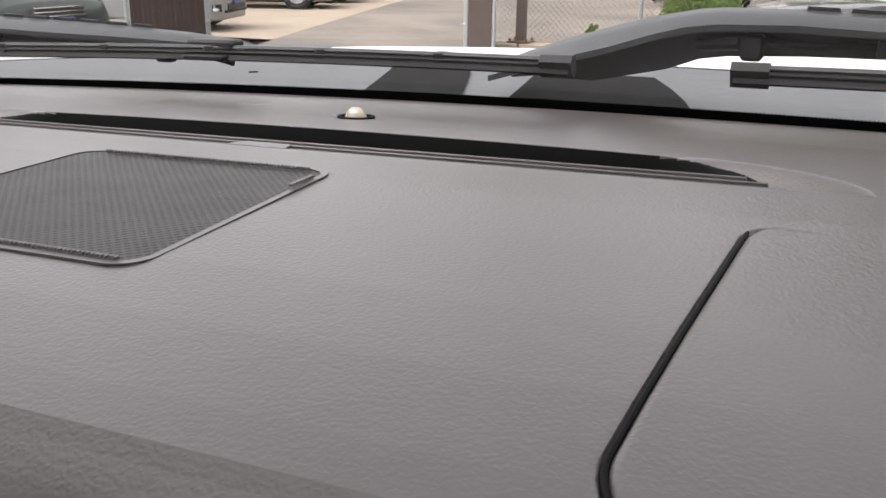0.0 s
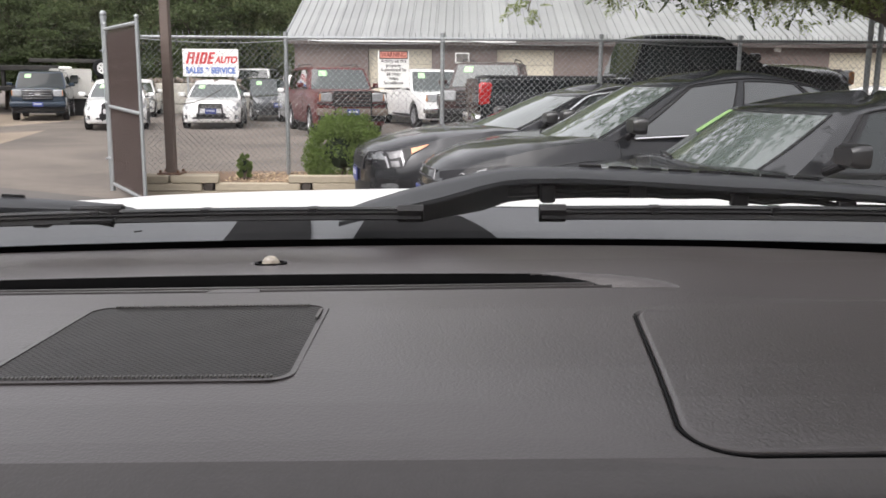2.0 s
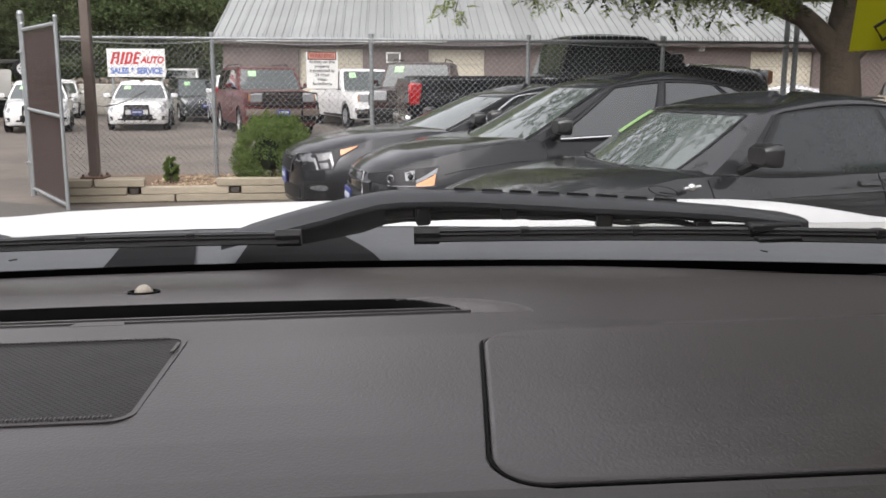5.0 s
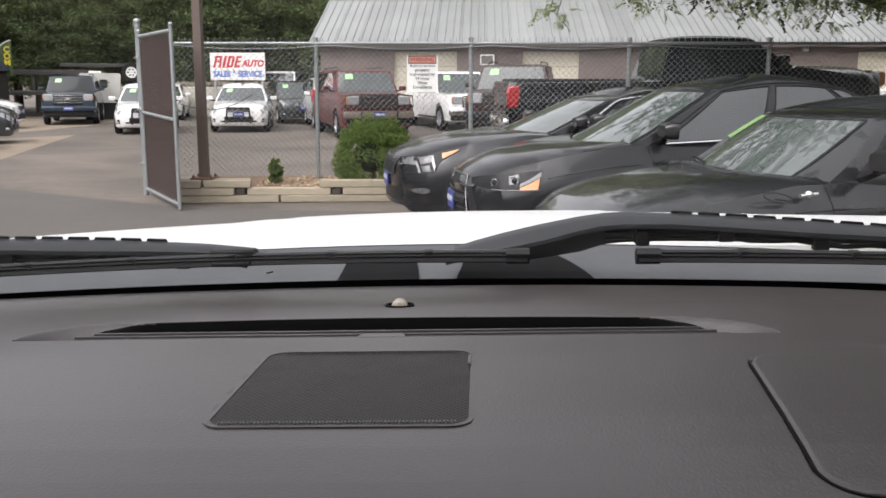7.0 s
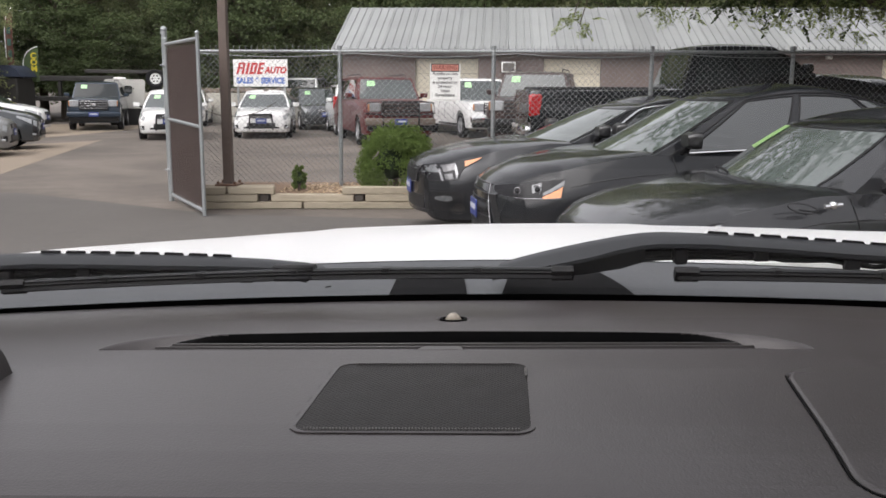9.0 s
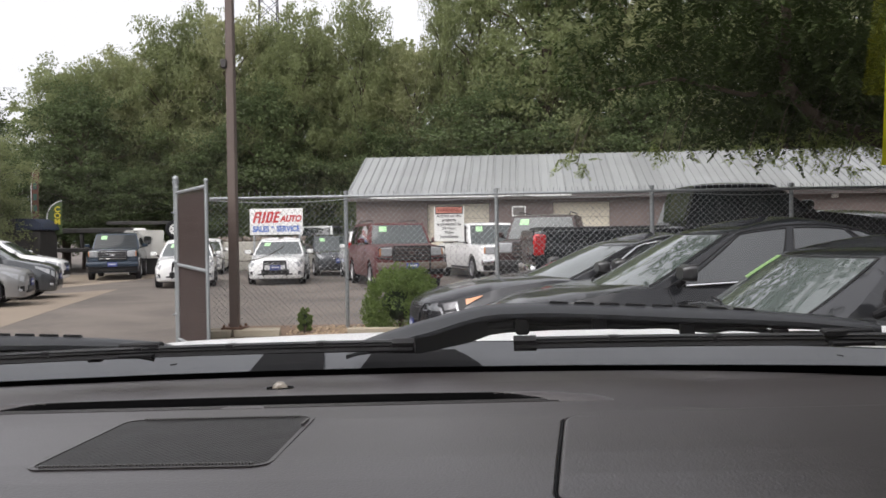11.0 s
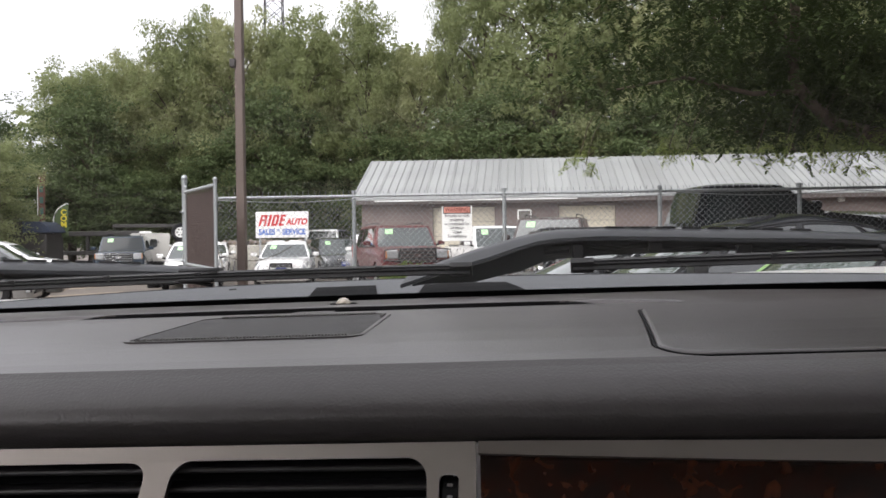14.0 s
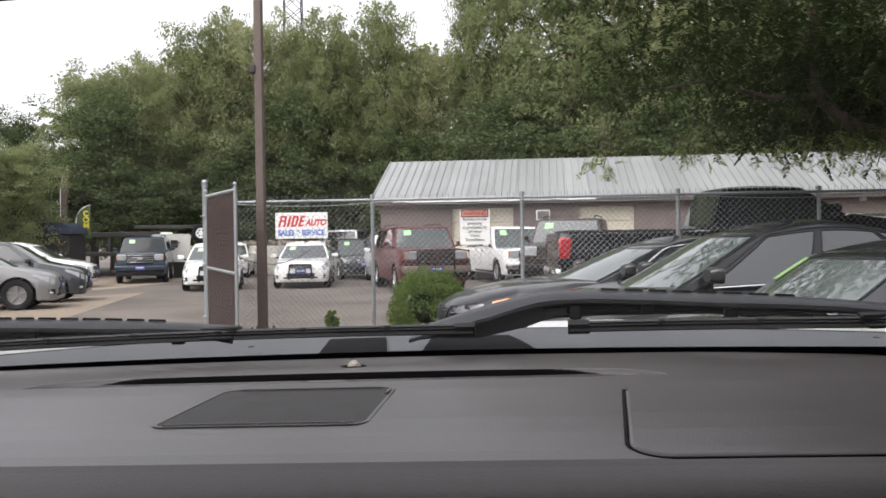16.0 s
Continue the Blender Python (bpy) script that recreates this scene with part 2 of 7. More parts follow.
DASH_Y = [-0.358, -0.351, -0.335, -0.30, -0.26, -0.15, 0.0, 0.1]
DASH_Z = [-0.0136, -0.0098, -0.0078, -0.0046, -0.0025, 0, 0, -0.003]


def dash_height(x, y):
    z = np.interp(y, DASH_Y, DASH_Z)
    # defroster slot, deep and narrow, with rounded ends in a shallow scoop
    ax = np.abs(x)
    back = -0.0430 - 0.20 * x * x
    end_in = -0.1005 + (back + 0.1005) * np.sqrt(1 - np.clip((ax - 0.205) / 0.054, 0, 1) ** 4)
    end_out = -0.1005 + (back + 0.1045) * np.sqrt(1 - np.clip((ax - 0.215) / 0.077, 0, 1) ** 2)
    front = smooth((y + 0.1005) / 0.0018)
    cut = front * smooth((end_in - y) / (0.0030 + 0.014 * smooth((ax - 0.19) / 0.05)))
    scoop = front * smooth((end_out - y) / 0.016) * smooth((ax - 0.20) / 0.03)
    z = z - np.maximum(0.024 * cut, 0.0100 * scoop)
    # behind the airbag door the skin falls away a little
    z = z - 0.0050 * smooth((x - 0.28) / 0.12) * smooth((y + 0.148) / 0.030) * (1 - smooth(y / 0.06))
    # speaker well
    sx_ = x - 0.010 * np.clip((y + 0.274) / 0.136, 0, 1) * (x < -0.05)
    wx, wy = np.abs(sx_ + 0.0125) - 0.0785 + 0.013, np.abs(y + 0.206) - 0.0680 + 0.013
    wd = np.hypot(np.maximum(wx, 0), np.maximum(wy, 0)) + np.minimum(np.maximum(wx, wy), 0) - 0.013
    z = z - 0.004 * smooth(-wd / 0.002)
    # airbag door: a seam round a large rounded field
    px = x - (0.2365 + (y + 0.34) * 0.075)
    cx, cy, hx, hy, r = 0.31, -0.2495, 0.31, 0.1005, 0.028
    qx, qy = np.abs(px - cx) - hx + r, np.abs(y - cy) - hy + r
    d = np.hypot(np.maximum(qx, 0), np.maximum(qy, 0)) + np.minimum(np.maximum(qx, qy), 0) - r
    weak = 1 - 0.92 * smooth((y + 0.165) / 0.006)
    z = z - 0.0028 * weak * np.exp(-((d / 0.0009) ** 2)) + 0.0011 * smooth(-d / (0.0012 + 0.0028 * weak)) * (0.3 + 0.7 * np.maximum(weak, smooth((x - 0.25) / 0.03)))
    # sensor well
    z = z - 0.006 * smooth(1.6 - np.hypot(x / 0.0105, (y + 0.001) / 0.0065))
    return z, cut


dashboard = thing("dashboard", "dark grey moulded dashboard with speaker grille and burl wood trim", "dashboard", TRUCK)
gx = np.unique(np.round(np.concatenate([np.arange(-0.82, 0.90, 0.006), np.arange(-0.31, 0.31, 0.002), np.arange(0.195, 0.335, 0.0007), np.arange(-0.295, -0.195, 0.001), np.arange(-0.018, 0.018, 0.001), np.arange(-0.31, -0.24, 0.002), np.arange(0.24, 0.31, 0.002)]), 5))
rows_y = np.unique(np.round(np.concatenate([np.arange(-0.357, -0.11, 0.002), np.arange(-0.3565, -0.305, 0.00045), np.arange(-0.165, -0.145, 0.0008), np.arange(-0.104, -0.096, 0.0006), np.arange(-0.11, -0.04, 0.0004), np.arange(-0.04, 0.0, 0.0015)]), 5))
gv = np.concatenate([rows_y, np.linspace(0.001, 0.083, 40)])
xx, vv = np.meshgrid(gx, gv)
yy = np.where(vv < 0.0, vv, vv / 0.083 * back_line(xx))
lean = np.interp(xx, [0.19, 0.23, 0.285, 0.34], [0, 1, 1, 0])
xx = xx + lean * 0.075 * np.clip(vv + 0.34, -0.02, 0.2) * np.interp(vv, [-0.14, -0.105], [1, 0])
hug = np.interp(vv, [-0.098, -0.055, -0.043, -0.004], [0, 1, 1, 0])
yy = yy - 0.20 * np.minimum(np.abs(xx), 0.3) ** 2 * hug
zz, slot_cut = dash_height(xx, yy)
nx, nv = len(gx), len(gv)
idx = np.arange(nx * nv).reshape(nv, nx)
quads = np.stack([idx[:-1, :-1], idx[:-1, 1:], idx[1:, 1:], idx[1:, :-1]], -1).reshape(-1, 4)
top_skin = raw("dash_top", np.stack([xx, yy, zz], -1).reshape(-1, 3).tolist(), quads.tolist(), DASH_SKIN, dashboard, smooth=True)
top_skin.data.materials.append(SLOT_BLACK)
top_skin.data.materials.append(PAD_SKIN)
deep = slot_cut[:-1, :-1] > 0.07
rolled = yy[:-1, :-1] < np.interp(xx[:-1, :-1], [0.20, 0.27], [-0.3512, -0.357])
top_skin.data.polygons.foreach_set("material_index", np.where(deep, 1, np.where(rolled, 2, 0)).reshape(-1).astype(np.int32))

# dark seam of the airbag door, let into its groove
def seam_at(px, y):
    x = px + 0.2365 + (y + 0.34) * 0.075
    h = float(np.interp(y, DASH_Y, DASH_Z))
    return Vector((x, y, h - 0.0006))


bm = bmesh.new()
line = [seam_at(0.0, y) for y in np.linspace(-0.163, -0.322, 24)]
line += [seam_at(0.028 - 0.028 * math.cos(a), -0.322 - 0.028 * math.sin(a)) for a in np.linspace(0.06, math.pi / 2, 22)]
line += [seam_at(px, -0.350) for px in np.linspace(0.04, 0.60, 30)]
tube(bm, line, [0.0004] + [0.0010] * (len(line) - 1), 8)
part("door_seam", bm, SLOT_BLACK, dashboard, "dark seam of the airbag door")

# padded nose below the top
bm = bmesh.new()
prof = [(-0.3565, -0.0125), (-0.360, -0.0142), (-0.366, -0.0175), (-0.373, -0.0225), (-0.3785, -0.0285), (-0.380, -0.0345), (-0.3765, -0.0415), (-0.367, -0.0480), (-0.35, -0.0515), (-0.31, -0.052)]
fine = np.linspace(0, len(prof) - 1, 37)


def through_points(vals):
    """Values of a smooth curve through evenly spaced points."""
    p = np.array([2 * vals[0] - vals[1], *vals, 2 * vals[-1] - vals[-2]])
    out = []
    for q in fine:
        i = min(int(q), len(vals) - 2)
        t, (a, b, c, d) = q - i, p[i:i + 4]
        out.append(0.5 * (2 * b + (c - a) * t + (2 * a - 5 * b + 4 * c - d) * t * t + (3 * b - a - 3 * c + d) * t ** 3))
    return out


prof = list(zip(through_points([q[0] for q in prof]), through_points([q[1] for q in prof])))
ring_loft(bm, [[(x, y - 0.006 * (x / 0.5) ** 2 * min(1, i / 8), z - 0.012 * max(x - 0.1, 0) * min(1, max(0, i - 8) / 12)) for i, (y, z) in enumerate(prof)] for x in np.linspace(-0.82, 0.9, 80)], closed=False)
part("padded_nose", bm, PAD_SKIN, dashboard, "coarse-grained padded front edge")


# speaker grille: perforated sheet in a raised rim
def perforated(name):
    m = mat(name, (0.028, 0.024, 0.023), 0.5, var=0.1, spec=0.3)
    n, l = m.node_tree.nodes, m.node_tree.links
    co = n.new("ShaderNodeTexCoord")
    turn = n.new("ShaderNodeMapping")
    turn.inputs["Rotation"].default_value = (0, 0, radians(45))
    l.new(co.outputs["Object"], turn.inputs["Vector"])
    v = n.new("ShaderNodeTexVoronoi")
    v.voronoi_dimensions = "2D"
    v.inputs["Scale"].default_value, v.inputs["Randomness"].default_value = 1 / 0.0030, 0.0
    l.new(turn.outputs[0], v.inputs["Vector"])
    r = n.new("ShaderNodeValToRGB")
    r.color_ramp.elements[0].position, r.color_ramp.elements[0].color = 0.28, (0.10, 0.10, 0.10, 1)
    r.color_ramp.elements[1].position, r.color_ramp.elements[1].color = 0.40, (1, 1, 1, 1)
    l.new(v.outputs["Distance"], r.inputs[0])
    x = n.new("ShaderNodeMix")
    x.data_type, x.blend_type, x.inputs["Factor"].default_value = "RGBA", "MULTIPLY", 1.0
    p = n["Principled BSDF"]
    l.new(p.inputs["Base Color"].links[0].from_socket, x.inputs["A"])
    l.new(r.outputs[0], x.inputs["B"])
    l.new(x.outputs["Result"], p.inputs["Base Color"])
    b = n.new("ShaderNodeBump")
    b.inputs["Strength"].default_value, b.inputs["Distance"].default_value = 0.8, 0.0008
    l.new(r.outputs[0], b.inputs["Height"])
    l.new(b.outputs[0], p.inputs["Normal"])
    return m


def skewed(loop):
    return [(u + 0.010 * max(0, (v + 0.274) / 0.136) * (1 if u < -0.05 else 0), v) for u, v in loop]


def grille_z(u, v):
    return -0.0032 * smooth(np.array((-0.15 - v) / 0.11)) + 0.0


inner = skewed(round_rect(-0.0885, 0.0635, -0.2715, -0.1405, 0.011, 6))
outer = skewed(round_rect(-0.0915, 0.0665, -0.2745, -0.1375, 0.013, 6))
grille = part("speaker_grille", plate(inner, [], 0.002, lambda u, v, d: Vector((u, v, 0.0004 + d + grille_z(u, v)))), perforated("perforated_plastic"), dashboard, "perforated grey speaker grille")
part("grille_rim", plate(outer, [inner], 0.004, lambda u, v, d: Vector((u, v, 0.0009 + d + grille_z(u, v)))), DASH_SKIN, grille)
# ribs of the rim in a paler grey than the dash skin
PALE_RIB = mat("pale_rib_plastic", (0.15, 0.145, 0.14), 0.5)
rib_a = blk((0, 0, 0), (0.0011, 0.0022, 0.0014), 0.0003)
first_rib = part("rib", rib_a, PALE_RIB, grille, "pale rib", smooth=False)
ribs = [(-0.0805 + k * 0.0021, -0.2698, 0.0016 + float(grille_z(0, -0.27)), 0) for k in range(66)] + [(-0.0665 + k * 0.0021, -0.1422, 0.0016, 0) for k in range(58)] + [(0.0628, -0.172 + k * 0.0021, 0.0016, 90) for k in range(9)]
for k, (x, y, z, turn) in enumerate(ribs):
    rib = first_rib if k == 0 else new("rib", first_rib.data)
    rib.parent = grille
    rib.matrix_basis = pose(x, y, z, 0, 0, turn)

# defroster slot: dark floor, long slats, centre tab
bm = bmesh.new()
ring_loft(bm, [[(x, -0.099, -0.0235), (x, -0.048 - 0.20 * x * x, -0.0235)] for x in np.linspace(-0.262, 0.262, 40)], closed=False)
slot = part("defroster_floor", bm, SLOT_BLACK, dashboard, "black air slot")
for k, (y, z, h) in enumerate(((-0.0945, -0.0052, 0.008), (-0.0835, -0.0058, 0.008), (-0.0700, -0.0070, 0.008))):
    e = (0.258, 0.250, 0.240)[k]
    part("slat", blk((0, y, z), (2 * e, 0.0014, h), 0.0005), mat("slat_grey", (0.085, 0.08, 0.08), 0.4), slot)
bm = bmesh.new()
ring_loft(bm, [[(-0.005 + u, v, d) for u, v in ((-0.0185, -0.1010), (0.0185, -0.1010), (0.0165, -0.0925), (0.0135, -0.0905), (-0.0120, -0.0905), (-0.0160, -0.0930))] for d in (-0.004, 0.0002)])
part("centre_tab", bm, DASH_SKIN, slot)

# light sensor dome
bm = bmesh.new()
bmesh.ops.create_uvsphere(bm, u_segments=20, v_segments=12, radius=1.0, matrix=Matrix.Translation((0, 0, -0.003)) @ Matrix.Diagonal((0.0078, 0.0062, 0.0088, 1)))
dome = part("sensor_dome", bm, mat("sensor_bead", (0.36, 0.32, 0.26), 0.25, var=0.35, scale=160, coat=0.4), dashboard, "cream translucent light sensor bead")
part("sensor_collar", plate([(0.0125 * math.cos(a), 0.0085 * math.sin(a)) for a in np.linspace(0, 6.1, 24)], [[(0.0105 * math.cos(a), 0.0066 * math.sin(a)) for a in np.linspace(0, 6.1, 24)]], 0.002, lambda u, v, d: Vector((u, v, 0.0004 + d))), SLOT_BLACK, dome)

# instrument hood towards the driver
bm = bmesh.new()
rings = []
for y in np.linspace(-0.37, -0.16, 12):
    t = math.sin(math.pi * min(1, max(0, (y + 0.375) / 0.42)))
    rings.append([(-0.52 - 0.19 * math.cos(a) * (0.9 + 0.1 * t), y, -0.02 + (0.02 + 0.10 * t) * math.sin(a)) for a in np.linspace(0, math.pi, 24)])
ring_loft(bm, rings, closed=False)
part("instrument_hood", bm, PAD_SKIN, dashboard)


# front fascia: silver surround, louvres, thumb wheel, wood
def fascia(u, s, d=0.0):
    """u across, s down the sloped face, d out from it."""
    return Vector((u, -0.3655 - 0.30 * s - 0.95 * d - 0.006 * (u / 0.5) ** 2, -0.0485 - 0.95 * s + 0.30 * d - 0.012 * max(u - 0.1, 0)))


def leaned(loop, x, lean):
    """Slant the side of an opening that lies near x."""
    return [(u - lean * (v - 0.0085) * (1 if abs(u - x) < 0.03 else 0), v) for u, v in loop]


holes = [leaned(round_rect(-0.0165, 0.1155, 0.0080, 0.078, 0.010, 8), -0.0165, 0.22), leaned(round_rect(-0.152, -0.0310, 0.0085, 0.078, 0.009, 8), -0.0310, 0.18), leaned(round_rect(0.1225, 0.1325, 0.0165, 0.051, 0.003), 0.127, 0.06)]
frame_plate = part("vent_surround", plate([(-0.175, 0.0), (0.1405, 0.0), (0.1405, 0.095), (-0.175, 0.095)], holes, 0.004, lambda u, v, d: fascia(u, v, 0.004 + d)), SILVER, dashboard, "satin silver vent surround")
LOUVRE = mat("louvre_plastic", (0.028, 0.027, 0.028), 0.36, spec=0.45, bump=0.1, bscale=400)
for x0, x1 in ((-0.029, 0.1165), (-0.152, -0.034)):
    for k in range(7):
        s = 0.0120 + 0.0098 * k
        bm = bmesh.new()
        nose = [(0.0014 * math.cos(q), 0.0016 * math.sin(q)) for q in np.linspace(-1.5, 1.5, 7)]
        ring_loft(bm, [[fascia(u, s + 0.0002 + ds, -0.0045 + dd) for dd, ds in nose] + [fascia(u, s - 0.0035, -0.022), fascia(u, s - 0.0050, -0.022)] for u in (x0 - 0.002, x1 + 0.002)])
        part("louvre", bm, LOUVRE, frame_plate)
    bm = bmesh.new()
    ring_loft(bm, [[fascia(x0 - 0.01, 0.0, -0.026), fascia(x1 + 0.01, 0.0, -0.026)], [fascia(x0 - 0.01, 0.09, -0.026), fascia(x1 + 0.01, 0.09, -0.026)]], closed=False)
    part("duct_back", bm, SLOT_BLACK, frame_plate)
    bm = bmesh.new()
    mid = 0.0525 if x0 > -0.1 else -0.100
    ring_loft(bm, [[fascia(mid + du * e, 0.0355 + (s - 0.0355) * e, d) for du, s in ((-0.0135, 0.0290), (0.0165, 0.0290), (0.0178, 0.0300), (0.0170, 0.0385), (0.0150, 0.0415), (-0.0175, 0.0415), (-0.0190, 0.0385), (-0.0150, 0.0300))] for d, e in ((-0.005, 1.0), (0.0040, 1.0), (0.0055, 0.93))])
    part("louvre_tab", bm, mat("grey_plastic", (0.03, 0.03, 0.03), 0.5, bump=0.2, bscale=500), frame_plate, "grey louvre tab")
bm = bmesh.new()
bmesh.ops.create_cone(bm, cap_ends=True, segments=28, radius1=0.0165, radius2=0.0165, depth=0.0075, matrix=Matrix.Translation(fascia(0.1272, 0.033, -0.0105)) @ pose(0, 0, 0, 0, 90, 0))
wheel = part("thumb_wheel", bm, RUBBER, frame_plate)
for k in range(5):
    box(bm := bmesh.new(), fascia(0.1272, 0.0215 + 0.0058 * k, 0.0056 - 0.00045 * abs(k - 2) ** 2), (0.0030, 0.0012, 0.0016), 0.0005)
    part("wheel_mark", bm, mat("pale_mark", (0.32, 0.32, 0.31), 0.5), wheel)
def strip_foot(u):
    """Lower edge of the silver strip, which widens towards the door."""
    return 0.0068 + 0.0050 * min(1.0, max(0.0, (u - 0.142) / 0.23)) ** 0.8


WOOD = mat("burl_wood", (0.07, 0.02, 0.008), 0.24, var=0.5, scale=18, coat=0.22, detail=6)
wn2, wl2 = WOOD.node_tree.nodes, WOOD.node_tree.links
burl_co, burl = wn2.new("ShaderNodeTexCoord"), wn2.new("ShaderNodeTexNoise")
burl.inputs["Scale"].default_value, burl.inputs["Detail"].default_value, burl.inputs["Distortion"].default_value = 95, 8, 0.5
wl2.new(burl_co.outputs["Object"], burl.inputs["Vector"])
burl_ramp = wn2.new("ShaderNodeValToRGB")
tones = burl_ramp.color_ramp.elements
tones[0].position, tones[0].color = 0.40, (0.008, 0.004, 0.003, 1)
tones[1].position, tones[1].color = 0.75, (0.075, 0.022, 0.009, 1)
middle = tones.new(0.54)
middle.color = (0.026, 0.008, 0.004, 1)
wl2.new(burl.outputs["Fac"], burl_ramp.inputs[0])
wl2.new(burl_ramp.outputs[0], WOOD.node_tree.nodes["Principled BSDF"].inputs["Base Color"])
bm = bmesh.new()
ring_loft(bm, [[fascia(u, 0.0060, 0.003), fascia(u, 0.010, 0.0055), fascia(u, 0.05, 0.0075), fascia(u, 0.092, 0.006), fascia(u, 0.095, 0.0), fascia(u, 0.0060, 0.0)] for u in np.linspace(0.1428, 0.80, 24)])
part("wood_trim", bm, WOOD, dashboard, "glossy dark burl wood trim")
bm = bmesh.new()
ring_loft(bm, [[fascia(u, 0.0, 0.0), fascia(u, 0.0, 0.0076), fascia(u, strip_foot(u) - 0.0006, 0.0084), fascia(u, strip_foot(u), 0.0076), fascia(u, strip_foot(u), 0.0)] for u in np.linspace(0.1420, 0.80, 40)])
part("silver_strip", bm, SILVER, dashboard, "satin silver strip")
bm = bmesh.new()
ring_loft(bm, [[fascia(u, 0.096, -0.03), fascia(u, 0.096, 0.004), fascia(u, 0.40, -0.02), fascia(u, 0.46, -0.06)] for u in (-0.82, 0.9)], closed=False)
part("lower_dash", bm, PAD_SKIN, dashboard)

# windscreen, its dark border, cowl
windshield = thing("windshield", "clear raked windshield glass with black border", "windshield", TRUCK, kind="structure")
bm = bmesh.new()
ring_loft(bm, [[on_glass(x, s) for x in np.linspace(-0.80, 0.80, 33)] for s in np.linspace(-0.01, 0.98, 12)], closed=False)
pane = part("glass", bm, glass_sheet("clear_glass", (0.97, 0.99, 0.98)), windshield)
pane.visible_shadow = False
bm = bmesh.new()
ring_loft(bm, [[on_glass(x, s, -0.0015) for x in np.linspace(-0.80, 0.80, 33)] for s in (-0.02, 0.0, 0.009)], closed=False)
for k in range(720):
    x = -0.80 + k * 0.0022
    a, b, c = on_glass(x, 0.009, -0.0015), on_glass(x + 0.0013, 0.009, -0.0015), on_glass(x + 0.00065, 0.0103, -0.0015)
    bm.faces.new([bm.verts.new(v) for v in (a, b, c)])
part("border", bm, SLOT_BLACK, windshield, "black border with a toothed edge", smooth=False)
bm = bmesh.new()
ring_loft(bm, [[(x, back_line(x) - 0.004, -0.004), (x, back_line(x) + 0.0, -0.012), (x, back_line(x) + 0.03, -0.012)] for x in np.linspace(-0.82, 0.82, 33)], closed=False)
part("gap_seal", bm, SLOT_BLACK, windshield)

cowl = thing("windshield_cowl", "dark grey plastic cowl panel under the wipers", "cowl", TRUCK)
bm = bmesh.new()
ring_loft(bm, [[(x, back_line(x) + 0.016 + t * 0.120, -0.022 + 0.0345 * t ** 1.4 - (0.03 if x < 0 else 0.021) * (x / 0.8) ** 2) for t in np.linspace(0, 1, 8)] for x in np.linspace(-0.82, 0.82, 41)], closed=False)
panel = part("cowl_panel", bm, COWL, cowl)
bm = bmesh.new()
ring_loft(bm, [[(x, back_line(x) + 0.1355 + d, 0.0122 - (0.03 if x < 0 else 0.021) * (x / 0.8) ** 2 + h) for d, h in ((0.0, 0.0), (0.0015, 0.0012), (0.004, 0.0), (0.005, -0.012))] for x in np.linspace(-0.82, 0.82, 41)], closed=False)
part("hood_seal", bm, RUBBER, cowl, "black rubber seal along the front lip")


def on_cowl(x, t, h=0.0):
    return Vector((x, back_line(x) + 0.016 + t * 0.120, -0.022 + 0.0345 * t ** 1.4 - (0.03 if x < 0 else 0.021) * (x / 0.8) ** 2 + h))


# three black sheets just over the cowl panel
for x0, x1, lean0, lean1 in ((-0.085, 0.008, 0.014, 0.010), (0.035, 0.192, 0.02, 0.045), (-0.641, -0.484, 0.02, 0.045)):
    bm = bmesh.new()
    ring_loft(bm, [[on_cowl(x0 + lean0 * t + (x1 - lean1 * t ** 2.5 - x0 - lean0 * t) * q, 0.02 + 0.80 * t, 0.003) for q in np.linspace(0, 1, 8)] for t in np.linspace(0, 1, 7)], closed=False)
    part("dark_recess", bm, SLOT_BLACK, panel, "thin black sheet on the cowl panel")

hood = thing("truck_hood", "white painted truck hood with a raised centre", "hood", TRUCK)
bm = bmesh.new()
rings = []
for y1 in np.concatenate([[0.2425], np.linspace(0.2435, 1.10, 30), [1.14, 1.17, 1.19, 1.2]]):
    row = []
    for x in np.linspace(-0.84, 0.84, 61):
        y = y1 - 0.20 * x * x * max(0, 0.45 - y1) / 0.205
        t = (y - 0.25) / 0.9
        z = 0.006 - 0.088 * t - (0.024 if x < 0 else 0.006) * (x / 0.75) ** 2 * (0.45 + 0.55 * t) - 0.05 * max(0, abs(x) - 0.72) * 4
        z += 0.003 * float(smooth(np.array((0.36 - abs(x)) / 0.05))) * float(smooth(np.array((t - 0.05) / 0.5)))
        z += 0.012 * math.sin(math.pi * min(max(t, 0) / 0.85, 1))
        z -= 0.3 * max(0, y - 1.12) ** 1.4 * 4
        row.append((x, y - 0.12 * (x / 0.8) ** 2 * max(0, t), z - 0.002 if y1 > 0.243 else z - 0.03))
    rings.append(row)
ring_loft(bm, rings, closed=False)
part("hood_skin", bm, WHITE_PAINT, hood)


